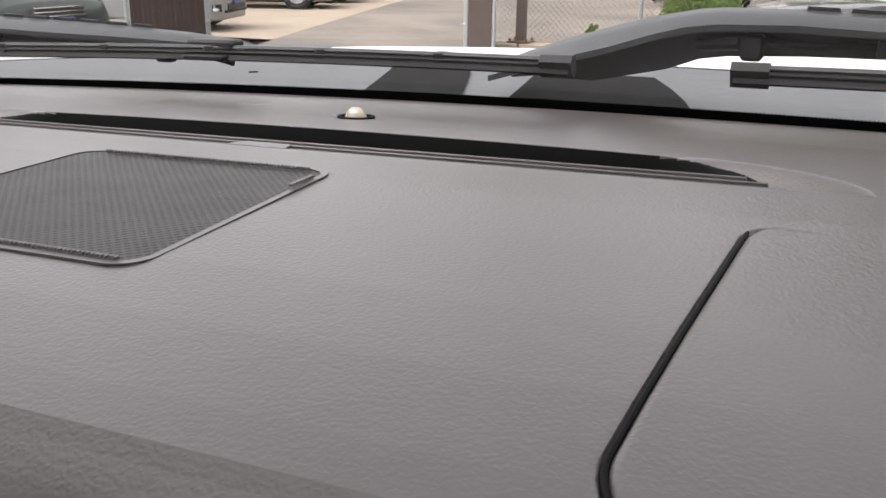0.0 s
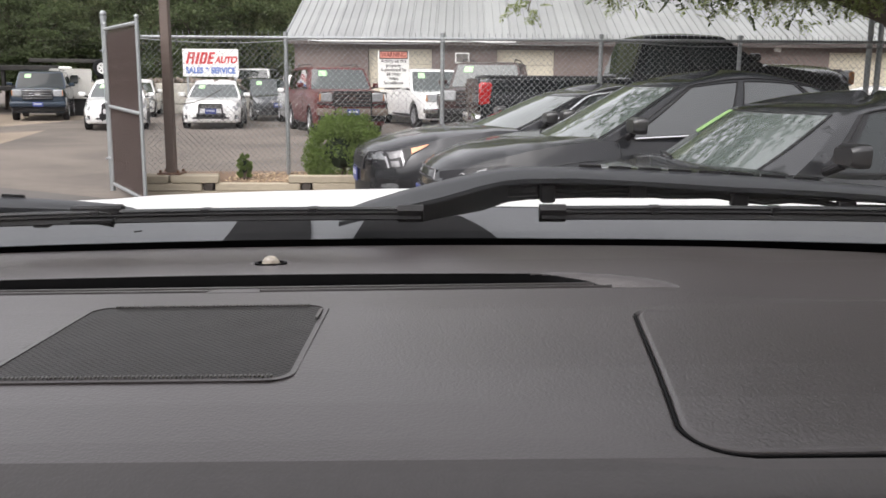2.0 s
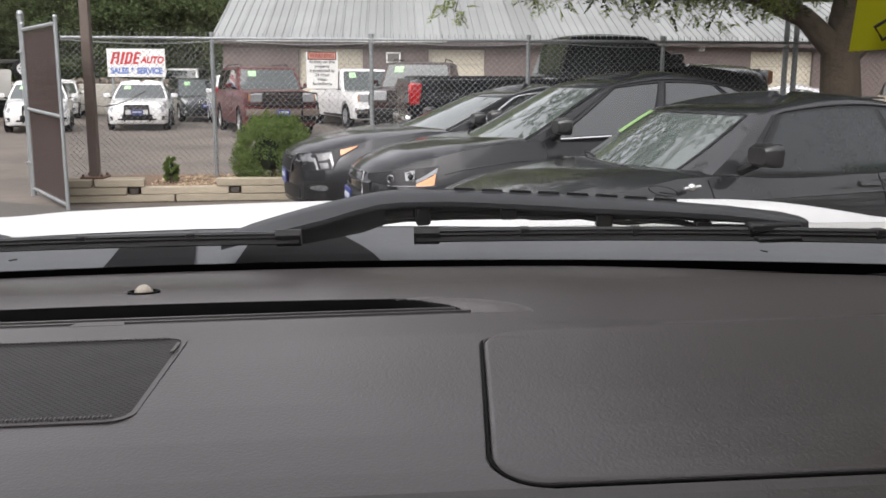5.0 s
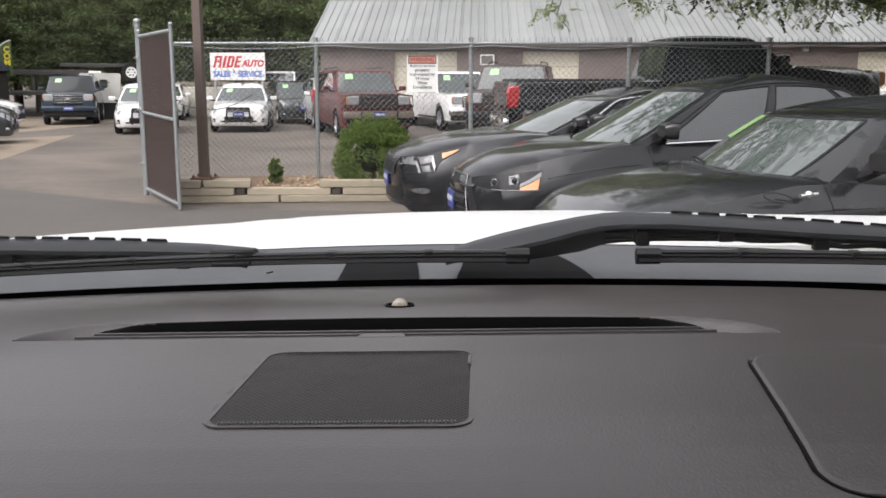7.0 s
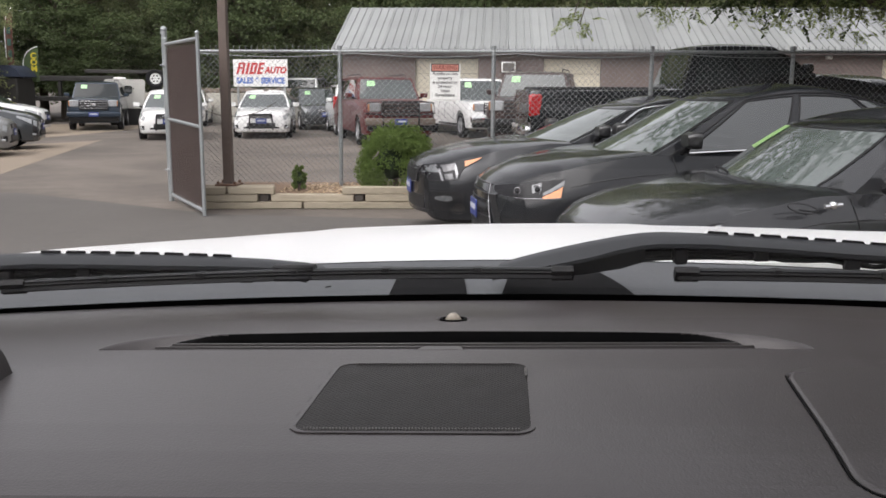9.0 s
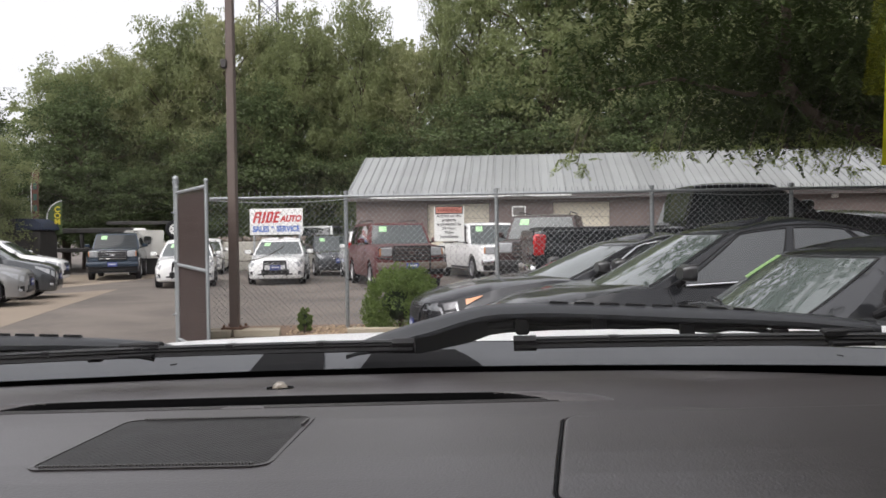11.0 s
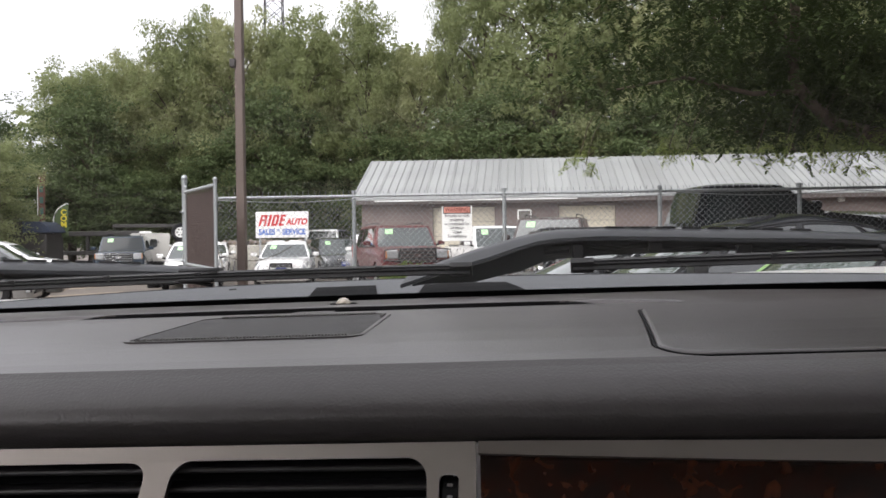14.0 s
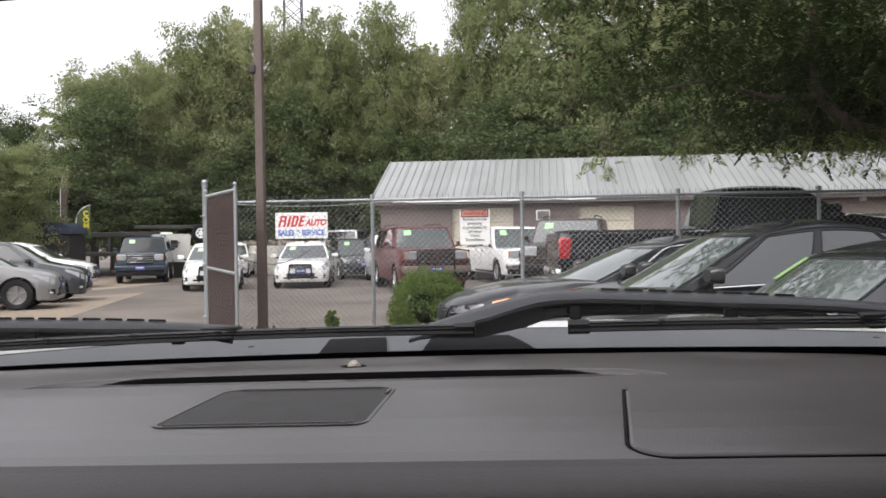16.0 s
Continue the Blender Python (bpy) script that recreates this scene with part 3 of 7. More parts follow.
# ---- wipers ----
def wiper(arm_path, blade_x, clip_x, m):
    """arm_path rows: x, y, then the heights of the far top edge, near top edge and far wall's foot, and the width."""
    w = thing("windshield_wiper", "dark grey wiper arm with black rubber blade", "wiper", m, "windshield wipers")
    n = len(arm_path)
    bm, rings = bmesh.new(), []
    for i, (x, y, zb, zf, zs, wd) in enumerate(arm_path):
        a, b = arm_path[max(i - 1, 0)], arm_path[min(i + 1, n - 1)]
        d = Vector((b[0] - a[0], b[1] - a[1], 0)).normalized()
        side = d.cross(Vector((0, 0, 1))).normalized()
        sec = ((-0.5, zs), (-0.5, zb - 0.004), (-0.44, zb - 0.001), (-0.30, zb), (0.05, zb * 0.62 + zf * 0.38), (0.34, zf + 0.0015), (0.5, zf - 0.001), (0.5, zf - 0.005), (0.40, zf - 0.005), (-0.34, zb - 0.007), (-0.38, zs))
        rings.append([Vector((x, y, 0)) + side * (u * wd) + Vector((0, 0, v)) for u, v in sec])
    ring_loft(bm, rings)
    part("arm", bm, ARM_PAINT, w)
    # spine, carrier and rubber of the blade
    xs = np.linspace(blade_x[0], blade_x[1], 34)

    def bow(x):
        t = (x - blade_x[0]) / (blade_x[1] - blade_x[0])
        return 0.0072 + 0.002 * math.sin(math.pi * t)

    for name, material, rows in (("blade_carrier", ARM_PAINT, ((-0.0065, 0.001), (-0.004, 0.0055), (0.004, 0.0055), (0.0065, 0.001), (0.0055, -0.0015), (-0.0055, -0.0015))),
                                 ("blade_spine", BLACK_TRIM, ((-0.0035, -0.0015), (0.0035, -0.0015), (0.0035, -0.005), (-0.0035, -0.005))),
                                 ("rubber_lip", RUBBER, ((-0.0012, -0.005), (0.0012, -0.005), (0.0006, -0.0115), (-0.0006, -0.0115)))):
        bm = bmesh.new()
        ring_loft(bm, [[on_glass(x, 0.031 + u, bow(x) + v * 0.75) for u, v in rows] for x in xs])
        part(name, bm, material, w)
    for x, sgn in ((blade_x[0], 1), (blade_x[1], -1)):
        bm = bmesh.new()
        ring_loft(bm, [[on_glass(x + sgn * t, 0.031 + u, bow(x) + v * 0.75) for u, v in ((-0.0075, 0.002), (-0.005, 0.007), (0.005, 0.007), (0.0075, 0.002), (0.0065, -0.006), (-0.0065, -0.006))] for t in (-0.002, 0.004, 0.02)])
        part("end_cap", bm, BLACK_TRIM, w)
    for k in range(1, 6):
        x = blade_x[0] + (blade_x[1] - blade_x[0]) * k / 6
        part("blade_clip", blk(on_glass(x, 0.031, bow(x) + 0.002), (0.009, 0.012, 0.009), 0.001), BLACK_TRIM, w)
    c = on_glass(clip_x, 0.033, 0.016)
    bm = blk(c, (0.044, 0.015, 0.008), 0.002)
    box(bm, on_glass(clip_x, 0.031, 0.004), (0.036, 0.017, 0.004), 0.001)
    part("adapter", bm, BLACK_TRIM, w)
    # washer hose in the hollow of the arm, its clips and the nozzle block at the elbow
    xs = [row[0] for row in arm_path]

    def along(x, col):
        return float(np.interp(x, xs, [row[col] for row in arm_path]))

    x0, x1 = xs[7] + 0.012, xs[-3]
    pts = [(x, along(x, 1) - 0.003, along(x, 3) - 0.010 - 0.0035 * math.sin(i * 0.9) ** 2) for i, x in enumerate(np.linspace(x0, x1, 16))]
    part("washer_hose", bars([pts], 0.0024, 8), RUBBER, w)
    for p in pts[4::4]:
        part("hose_clip", blk(p, (0.014, 0.009, 0.010), 0.001), BLACK_TRIM, w)
    xe = xs[7] + 0.010
    bm = blk((xe + 0.008, along(xe, 1) - 0.004, along(xe, 4) + 0.007), (0.013, 0.013, 0.016), 0.002)
    tube(bm, [(xe - 0.025, along(xe - 0.025, 1) - 0.002, along(xe - 0.025, 4) + 0.010), (xe, along(xe, 1) - 0.003, along(xe, 4) + 0.009)], 0.0045, 8)
    part("washer_nozzle", bm, BLACK_TRIM, w)
    # locating ribs along the back of the arm
    for k in range(8):
        q = [xs[8] + 0.001 + 0.0245 * k + e for e in (0.0, 0.0008, 0.0182, 0.019)]
        bm = bmesh.new()
        ring_loft(bm, [[(x, along(x, 1) + f * along(x, 5), along(x, 2) + h * (1 if 0 < i < 3 else 0.2)) for f, h in ((0.46, -0.003), (0.46, 0.0022), (0.34, 0.0022), (0.33, -0.002))] for i, x in enumerate(q)])
        part("arm_rib", bm, BLACK_TRIM, w, smooth=False)
    return w


ARM_R = [(0.040, 0.154, 0.0205, 0.0105, 0.006, 0.030), (0.060, 0.146, 0.0280, 0.0165, 0.009, 0.032), (0.085, 0.1365, 0.0360, 0.0240, 0.009, 0.033), (0.110, 0.1265, 0.0435, 0.0303, 0.0095, 0.032),
         (0.137, 0.1172, 0.0505, 0.0375, 0.0155, 0.030), (0.165, 0.109, 0.0570, 0.0465, 0.0215, 0.028), (0.187, 0.1035, 0.0607, 0.0520, 0.0295, 0.027), (0.205, 0.099, 0.0620, 0.0540, 0.0320, 0.026),
         (0.250, 0.091, 0.0612, 0.0545, 0.0340, 0.024), (0.310, 0.080, 0.0585, 0.0515, 0.0345, 0.022), (0.370, 0.068, 0.0553, 0.0480, 0.0345, 0.021), (0.430, 0.055, 0.0515, 0.0455, 0.0345, 0.020),
         (0.480, 0.043, 0.0475, 0.0425, 0.0330, 0.020), (0.520, 0.032, 0.0430, 0.0380, 0.0310, 0.019), (0.536, 0.027, 0.0395, 0.0360, 0.0305, 0.015), (0.542, 0.0255, 0.0365, 0.0345, 0.0305, 0.008)]
wiper(ARM_R, (0.216, 0.776), 0.512, TRUCK)
SHIFT_L = 0.676
ARM_L = [(x - SHIFT_L, back_line(x - SHIFT_L) + (y - back_line(x)), zb - 0.008, zf - 0.008, zs - 0.008, w) for x, y, zb, zf, zs, w in ARM_R]
wiper(ARM_L, (-0.446, 0.114), -0.166, TRUCK)

# bits of dry leaf on the foot of the glass
for x, s0, turn in ((-0.132, 0.019, 50), (0.505, 0.0175, 110)):
    crumb = thing("leaf_fragment", "tiny dark dry leaf fragment lying on the glass", "leaf fragment", TRUCK @ Matrix.Translation(on_glass(x, s0, 0.0022)) @ pose(0, 0, 0, 34, 0, turn))
    bm = bmesh.new()
    ring_loft(bm, [[(u, v * 0.0009, h) for v, h in ((-1, 0), (0, 0.0008), (1, 0), (0, -0.0004))] for u, h in ((-0.0038, 0), (0.0, 0.0003), (0.0034, 0))])
    part("blade", bm, BLACK_TRIM, crumb)

# ---- cabin round the camera ----
cabin = thing("truck_cabin", "grey cloth roof lining, pillars and doors of the truck cabin", "cabin", TRUCK, kind="structure")
part("roof_lining", blk((0, -1.56, 0.69), (1.56, 2.08, 0.05), 0.02), HEADLINER, cabin)
for sx in (-1, 1):
    part("door_panel", blk((sx * 0.86, -1.2, -0.42), (0.06, 2.6, 0.84), 0.02), PAD_SKIN, cabin)
    part("pillar_front", bars([[(sx * 0.82, 0.0, -0.02), (sx * 0.74, -0.56, 0.67)]], 0.065, 10), HEADLINER, cabin)
    part("pillar_middle", bars([[(sx * 0.83, -1.35, 0.0), (sx * 0.74, -1.35, 0.67)]], 0.06, 10), HEADLINER, cabin)
# unseen dark pane, added to dim the right end of the dashboard
part("door_glass", blk((0.80, -0.70, 0.33), (0.006, 1.30, 0.70)), glass_sheet("dimming_glass", (0.05, 0.055, 0.052)), cabin, "unseen dark pane added to dim the right side of the dashboard")
part("rear_wall", blk((0, -2.6, -0.42), (1.7, 0.06, 0.80), 0.02), HEADLINER, cabin)
for sx in (-1, 1):
    part("pillar_rear", blk((sx * 0.76, -2.58, 0.34), (0.14, 0.10, 0.70), 0.03), HEADLINER, cabin)
part("cabin_floor", blk((0, -1.1, -0.85), (1.7, 3.0, 0.06), 0.02), PAD_SKIN, cabin)

body_work = thing("truck_body", "white painted body sides and wheels of the truck round the cabin", "truck body", TRUCK, kind="structure")
for sx in (-1, 1):
    bm = bmesh.new()
    ring_loft(bm, [[(sx * (0.86 + b), y, z) for b, z in ((0.0, -0.15), (0.05, -0.22), (0.07, -0.45), (0.06, -0.62 if abs(y - 0.62) > 0.42 else -0.66 + math.sqrt(max(0, 0.42 ** 2 - (y - 0.62) ** 2))))] for y in np.linspace(0.16, 1.14, 25)], closed=False)
    part("fender", bm, WHITE_PAINT, body_work)
    part("door_skin", blk((sx * 0.915, -1.2, -0.46), (0.03, 2.7, 0.80), 0.012), WHITE_PAINT, body_work)
    for y in (0.62, -2.1):
        bm = bmesh.new()
        ring_loft(bm, [[(sx * (0.80 + q), y + 0.38 * rr * math.cos(a), -1.02 + 0.38 * rr * math.sin(a)) for a in np.linspace(0, 2 * math.pi, 29)[:-1]] for rr, q in ((0.55, 0.09), (0.8, 0.11), (0.97, 0.09), (1.0, 0.0), (0.97, -0.12), (0.55, -0.12))])
        part("wheel", bm, RUBBER, body_work)
part("front_panel", blk((0, 1.10, -0.42), (1.74, 0.08, 0.50), 0.03), WHITE_PAINT, body_work)
part("front_bumper", blk((0, 1.20, -0.78), (1.84, 0.18, 0.24), 0.05, seg=2), CHROME, body_work)
part("chassis", blk((0, -0.8, -0.93), (1.30, 3.9, 0.16), 0.02), SLOT_BLACK, body_work)

mirror = thing("rear_view_mirror", "black rear view mirror hanging at the windshield", "mirror", TRUCK @ pose(-0.085, -0.455, 0.305, 6, 0, 0))
bm = bmesh.new()
ring_loft(bm, [[(u, d, v) for u, v in round_rect(-0.148 + e, 0.148 - e, -0.036 + e, 0.04 - e, 0.024)] for d, e in ((0.0, 0.002), (0.004, 0.0), (0.02, 0.004), (0.034, 0.018))])
body = part("mirror_case", bm, mat("soft_black", (0.006, 0.006, 0.006), 0.65, spec=0.2), mirror)
bm = bmesh.new()
ring_loft(bm, [[(u, d, v) for u, v in round_rect(-0.14, 0.14, -0.026, 0.034, 0.018)] for d in (-0.0015, 0.0)])
part("mirror_glass", bm, mat("mirror_silver", (0.85, 0.87, 0.88), 0.02, 1.0, var=0.01, rvar=0.0), mirror, "silvered mirror glass")
bm = bmesh.new()
ring_loft(bm, [[(u, d, v) for u, v in ((-0.08, -0.03), (0.085, -0.03), (0.062, -0.047), (0.045, -0.05), (-0.05, -0.05), (-0.065, -0.045))] for d in (0.0, 0.025)])
part("button_chin", bm, MATS["soft_black"], mirror)
part("stem", bars([[(0.03, 0.03, 0.0), (0.045, 0.06, 0.06), (0.045, 0.10, 0.10)]], 0.011, 10), MATS["soft_black"], mirror)

# yellow price paper on the glass
paper = thing("paper_tag", "bright yellow paper tag with black felt-pen marks on the windshield", "paper", TRUCK)
YELLOW = mat("yellow_paper", (0.80, 0.80, 0.02), 0.7, var=0.03)
INK = mat("ink", (0.01, 0.01, 0.01), 0.6)


def on_paper(u, v, h=0.0):
    """u across, v up the sheet, h towards the seats."""
    lean = radians(73)
    return Vector((0.479 + u - 0.05 * v, -0.150 - v * math.cos(lean) - h * math.sin(lean), 0.170 + v * math.sin(lean) + 0.045 * u - h * math.cos(lean)))


bm = bmesh.new()
ring_loft(bm, [[on_paper(u, v, 0.002 * math.sin(9 * u + 7 * v)) for u in np.linspace(0, 0.15, 8)] for v in np.linspace(0, 0.20, 8)], closed=False)
part("sheet", bm, YELLOW, paper)
strokes = [[(0.045 + 0.033 * math.cos(a), 0.055 + 0.022 * math.sin(a)) for a in np.linspace(0.2, 6.4, 20)], [(0.012, 0.085), (0.035, 0.06), (0.06, 0.045), (0.075, 0.075), (0.062, 0.09)], [(0.02, 0.05), (0.045, 0.08), (0.052, 0.09)],
           [(0.040, 0.021), (0.028, 0.024), (0.012, 0.015), (0.018, 0.007), (0.03, 0.012), (0.024, 0.014)], [(0.04, 0.008), (0.046, 0.021), (0.052, 0.012), (0.058, 0.023), (0.062, 0.011)], [(0.09, 0.024), (0.078, 0.02), (0.074, 0.011), (0.085, 0.01)]]
for stroke in strokes:
    part("pen_stroke", bars([[on_paper(u, v, 0.0033) for u, v in stroke]], 0.0011, 5), INK, paper)


# ---- ground ----
ASPHALT = mat("asphalt", (0.120, 0.101, 0.085), 0.85, var=0.38, scale=0.35, bump=0.5, bscale=60, detail=6)
CONCRETE = mat("concrete", (0.225, 0.18, 0.135), 0.85, var=0.22, scale=0.6, bump=0.4, bscale=40, detail=6)
# old oil stains and paler worn patches
an, al = ASPHALT.node_tree.nodes, ASPHALT.node_tree.links
spot_co, spot = an.new("ShaderNodeTexCoord"), an.new("ShaderNodeTexNoise")
spot.inputs["Scale"].default_value, spot.inputs["Detail"].default_value, spot.inputs["Distortion"].default_value = 0.22, 7, 1.2
al.new(spot_co.outputs["Object"], spot.inputs["Vector"])
spot_ramp = an.new("ShaderNodeMapRange")
spot_ramp.inputs["From Min"].default_value, spot_ramp.inputs["From Max"].default_value = 0.34, 0.66
spot_ramp.inputs["To Min"].default_value, spot_ramp.inputs["To Max"].default_value = 0.68, 1.26
al.new(spot.outputs["Fac"], spot_ramp.inputs["Value"])
stain = an.new("ShaderNodeVectorMath")
stain.operation = "SCALE"
al.new(an["Principled BSDF"].inputs["Base Color"].links[0].from_socket, stain.inputs[0])
al.new(spot_ramp.outputs[0], stain.inputs["Scale"])
al.new(stain.outputs[0], an["Principled BSDF"].inputs["Base Color"])
ground = part("ground", blk((0, 200, -0.1), (700, 700, 0.2)), ASPHALT, smooth=False)
tagged(ground, "grey worn asphalt of the car lot", "ground", kind="structure")


def sheet(name, label, pts, z, material):
    bm = bmesh.new()
    vs = [bm.verts.new((x, y, z)) for x, y in pts] + [bm.verts.new((x, y, z - 0.03)) for x, y in pts]
    k = len(pts)
    bm.faces.new(vs[:k])
    for i in range(k):
        bm.faces.new((vs[i], vs[(i + 1) % k], vs[k + (i + 1) % k], vs[k + i]))
    return tagged(part(name, bm, material, smooth=False), label, "ground", kind="structure")


sheet("apron", "pale sandy concrete apron beside the asphalt", [(-7.75, 10.3), (-8.93, 14.3), (-10.4, 19.6), (-12.05, 25.8), (-12.7, 24.6), (-13.3, 23.6), (-34, 23.4), (-34, 10.3)], 0.004, CONCRETE)
sheet("apron", "pale concrete strip crossing the lot", [(-13.9, 32.0), (-14.3, 27.5), (-14.8, 26.3), (-34, 26.3), (-34, 37), (-14.5, 37)], 0.005, CONCRETE)
sheet("drive_patch", "smoother dark asphalt of the drive", [(-14, 3), (6, 3), (6, 9.7), (-3.6, 10.4), (-7.3, 12.4), (-14, 12.0)], 0.004, mat("asphalt_dark", (0.095, 0.086, 0.078), 0.85, var=0.25, scale=0.5, bump=0.5, bscale=70, detail=6))

# ---- planting bed, shrubs, pole ----
TIMBER = mat("weathered_timber", (0.33, 0.285, 0.215), 0.9, var=0.34, scale=4.0, bump=0.35, bscale=40, tint=0.16, stretch=9.0, detail=5)
bed = thing("planting_bed", "planting bed edged with weathered grey timbers", "planting bed")
rng = np.random.default_rng(12)
courses = {0.05: ((-4.0, -2.62), (-2.61, -0.92), (-0.91, 1.40)), 0.15: ((-4.0, -3.20), (-3.04, -1.94), (-1.79, -1.06), (-0.89, 1.40)), 0.25: ((-4.02, -3.62), (-3.60, -2.98), (-2.10, -0.30), (-0.29, 1.40))}
for z, runs in courses.items():
    for x0, x1 in runs:
        xm, d = (x0 + x1) / 2, (x1 - x0) * 1.0066
        part("timber", blk((0, 0, 0), (d - 0.012, 0.13 + rng.uniform(-0.01, 0.01), 0.096), 0.010, pose(xm, 10.90 + (xm + 4) * 0.113 + rng.uniform(-0.012, 0.012), z, rng.uniform(-2, 2), rng.uniform(-0.25, 0.25), 6.45 + rng.uniform(-0.4, 0.4))), TIMBER, bed)
part("timber", blk((0, 0, 0), (0.95, 0.14, 0.085), 0.010, pose(-3.50, 11.10, 0.262, 0, 0, 6.0)), TIMBER, bed)
# dark blocks set in the gaps of the second course
for x in (-3.12, -1.865, -0.975):
    part("dark_block", blk((x, 10.92 + (x + 4) * 0.113, 0.15), (0.12, 0.12, 0.09), 0.01), mat("dark_timber", (0.05, 0.04, 0.033), 0.8), bed)
part("soil", blk((0, 0, 0.09), (5.3, 1.5, 0.22), 0.02, pose(-1.38, 12.02, 0, 0, 0, 6.3)), mat("mulch", (0.20, 0.13, 0.085), 0.95, var=0.4, scale=9, bump=1.0, bscale=30, detail=6), bed)
rng = np.random.default_rng(4)
bm = bmesh.new()
for k in range(900):
    x, y = rng.uniform(-3.0, -0.6), rng.uniform(11.15, 12.3)
    box(bm, (0, 0, 0), (rng.uniform(0.02, 0.06), rng.uniform(0.01, 0.025), 0.008), 0, pose(x, y, 0.205 + rng.uniform(0, 0.014), rng.uniform(-30, 30), rng.uniform(-30, 30), rng.uniform(0, 180)))
tagged(part("wood_chips", bm, mat("wood_chip", (0.40, 0.30, 0.20), 0.9, var=0.2, islands=0.4), smooth=False), "loose pale brown bark chips on the bed", "wood chips", kind="stuff")


def leaf_cloud(rng, centres, per, spread, size, flat=0.6, stretch=1.0):
    """Vertices and faces of many small bent leaves round the given centres."""
    c = np.repeat(np.asarray(centres, float), per, 0)
    n = len(c)
    off = rng.normal(size=(n, 3))
    off /= np.linalg.norm(off, axis=1)[:, None]
    spread = np.repeat(np.broadcast_to(spread, (len(centres),)), per)
    p = c + off * (spread * rng.uniform(0.35, 1.0, n) ** 0.6)[:, None] * (1, 1, flat)
    a = rng.normal(size=(n, 3)) + off * 0.3
    a[:, 2] -= 0.35
    a /= np.linalg.norm(a, axis=1)[:, None]
    b = np.cross(a, rng.normal(size=(n, 3)) + off * 0.9)
    b /= np.linalg.norm(b, axis=1)[:, None] + 1e-9
    nrm = np.cross(a, b)
    s = (size * rng.uniform(0.6, 1.35, n))[:, None]
    v = np.stack([p - a * s * 0.5 * stretch, p + b * s * 0.32 + nrm * s * 0.12, p + a * s * 0.55 * stretch, p - b * s * 0.32 + nrm * s * 0.12], 1).reshape(-1, 3)
    f = np.arange(4 * n).reshape(-1, 4)
    return v.tolist(), f.tolist()


def shrub(label, x, y, z, w, h, seed):
    r = np.random.default_rng(seed)
    s = thing("shrub", label, "shrub", pose(x, y, z))
    k = int(18 + 200 * w)
    th, u = r.uniform(0, 2 * math.pi, k), r.uniform(0, 1, k)
    rad = w / 2 * np.sqrt(np.clip(1 - np.abs(2 * u - 0.80) ** 2.4 / 1.25 ** 2.4, 0, 1)) * r.uniform(0.72, 1.04, k)
    c = np.stack([rad * np.cos(th), rad * np.sin(th), h * (0.05 + 0.86 * u)], 1)
    c[:, 2] += h * 0.06 * np.sin(3.1 * th) * u
    v, f = leaf_cloud(r, c, 64, w * 0.11, 0.030, 1.0, 1.4)
    raw("foliage", v, f, leafy("shrub_leaf", (0.13, 0.185, 0.055), 0.4), s)
    # lumpy near-black green ball inside the leaves
    bm = bmesh.new()
    bmesh.ops.create_icosphere(bm, subdivisions=3, radius=1.0, matrix=Matrix.Translation((0, 0, h * 0.48)) @ Matrix.Diagonal((w * (0.28 if w > 0.5 else 0.2), w * (0.28 if w > 0.5 else 0.2), h * (0.32 if w > 0.5 else 0.28), 1)))
    for q in bm.verts:
        q.co += Vector(noise.noise_vector(q.co * 5)) * w * 0.06
    part("inner_twigs", bm, mat("core_dark", (0.018, 0.032, 0.012), 0.9, var=0.4, scale=20), s)
    part("stem", bars([[(0, 0, -0.05), (0.01, 0, h * 0.4)]], 0.02 + w * 0.02, 8), mat("bark", (0.10, 0.075, 0.055), 0.9, var=0.3, scale=8, bump=1.0, bscale=25), s)
    return s


shrub("dense rounded dark green conifer shrub in the timber bed", -1.45, 11.75, 0.20, 0.97, 0.92, 7)
shrub("small young green shrub in the bark bed", -2.73, 11.35, 0.22, 0.185, 0.34, 8)

pole = thing("lamp_pole", "tall brown square steel pole on a base plate", "pole", pose(-3.64, 11.12, 0.30))
BROWN_STEEL = mat("brown_steel", (0.115, 0.085, 0.072), 0.6, var=0.15, scale=2, bump=0.1)
bm = bmesh.new()
ring_loft(bm, [[(sx * w, sy * w, z) for sx, sy in ((-1, -0.85), (-0.85, -1), (0.85, -1), (1, -0.85), (1, 0.85), (0.85, 1), (-0.85, 1), (-1, 0.85))] for z, w in ((0, 0.060), (9.0, 0.044))])
part("shaft", bm, BROWN_STEEL, pole)
part("base_plate", blk((0, 0, 0.012), (0.30, 0.30, 0.025), 0.004), mat("rusty_steel", (0.13, 0.07, 0.045), 0.8, var=0.3, scale=12, bump=0.4), pole)
for sx in (-1, 1):
    for sy in (-1, 1):
        part("bolt", blk((sx * 0.115, sy * 0.115, 0.04), (0.03, 0.03, 0.04), 0.005), MATS["rusty_steel"], pole)
part("bracket", blk((-0.075, -0.03, 3.58), (0.09, 0.10, 0.12), 0.015), mat("dark_fixture", (0.04, 0.035, 0.033), 0.6), pole)

# ---- chain-link fence and gate ----
GALV = mat("galvanised", (0.36, 0.38, 0.39), 0.42, 0.6, var=0.15, scale=6)
WIRE = mat("fence_wire", (0.22, 0.23, 0.235), 0.5, 0.4, var=0.15)


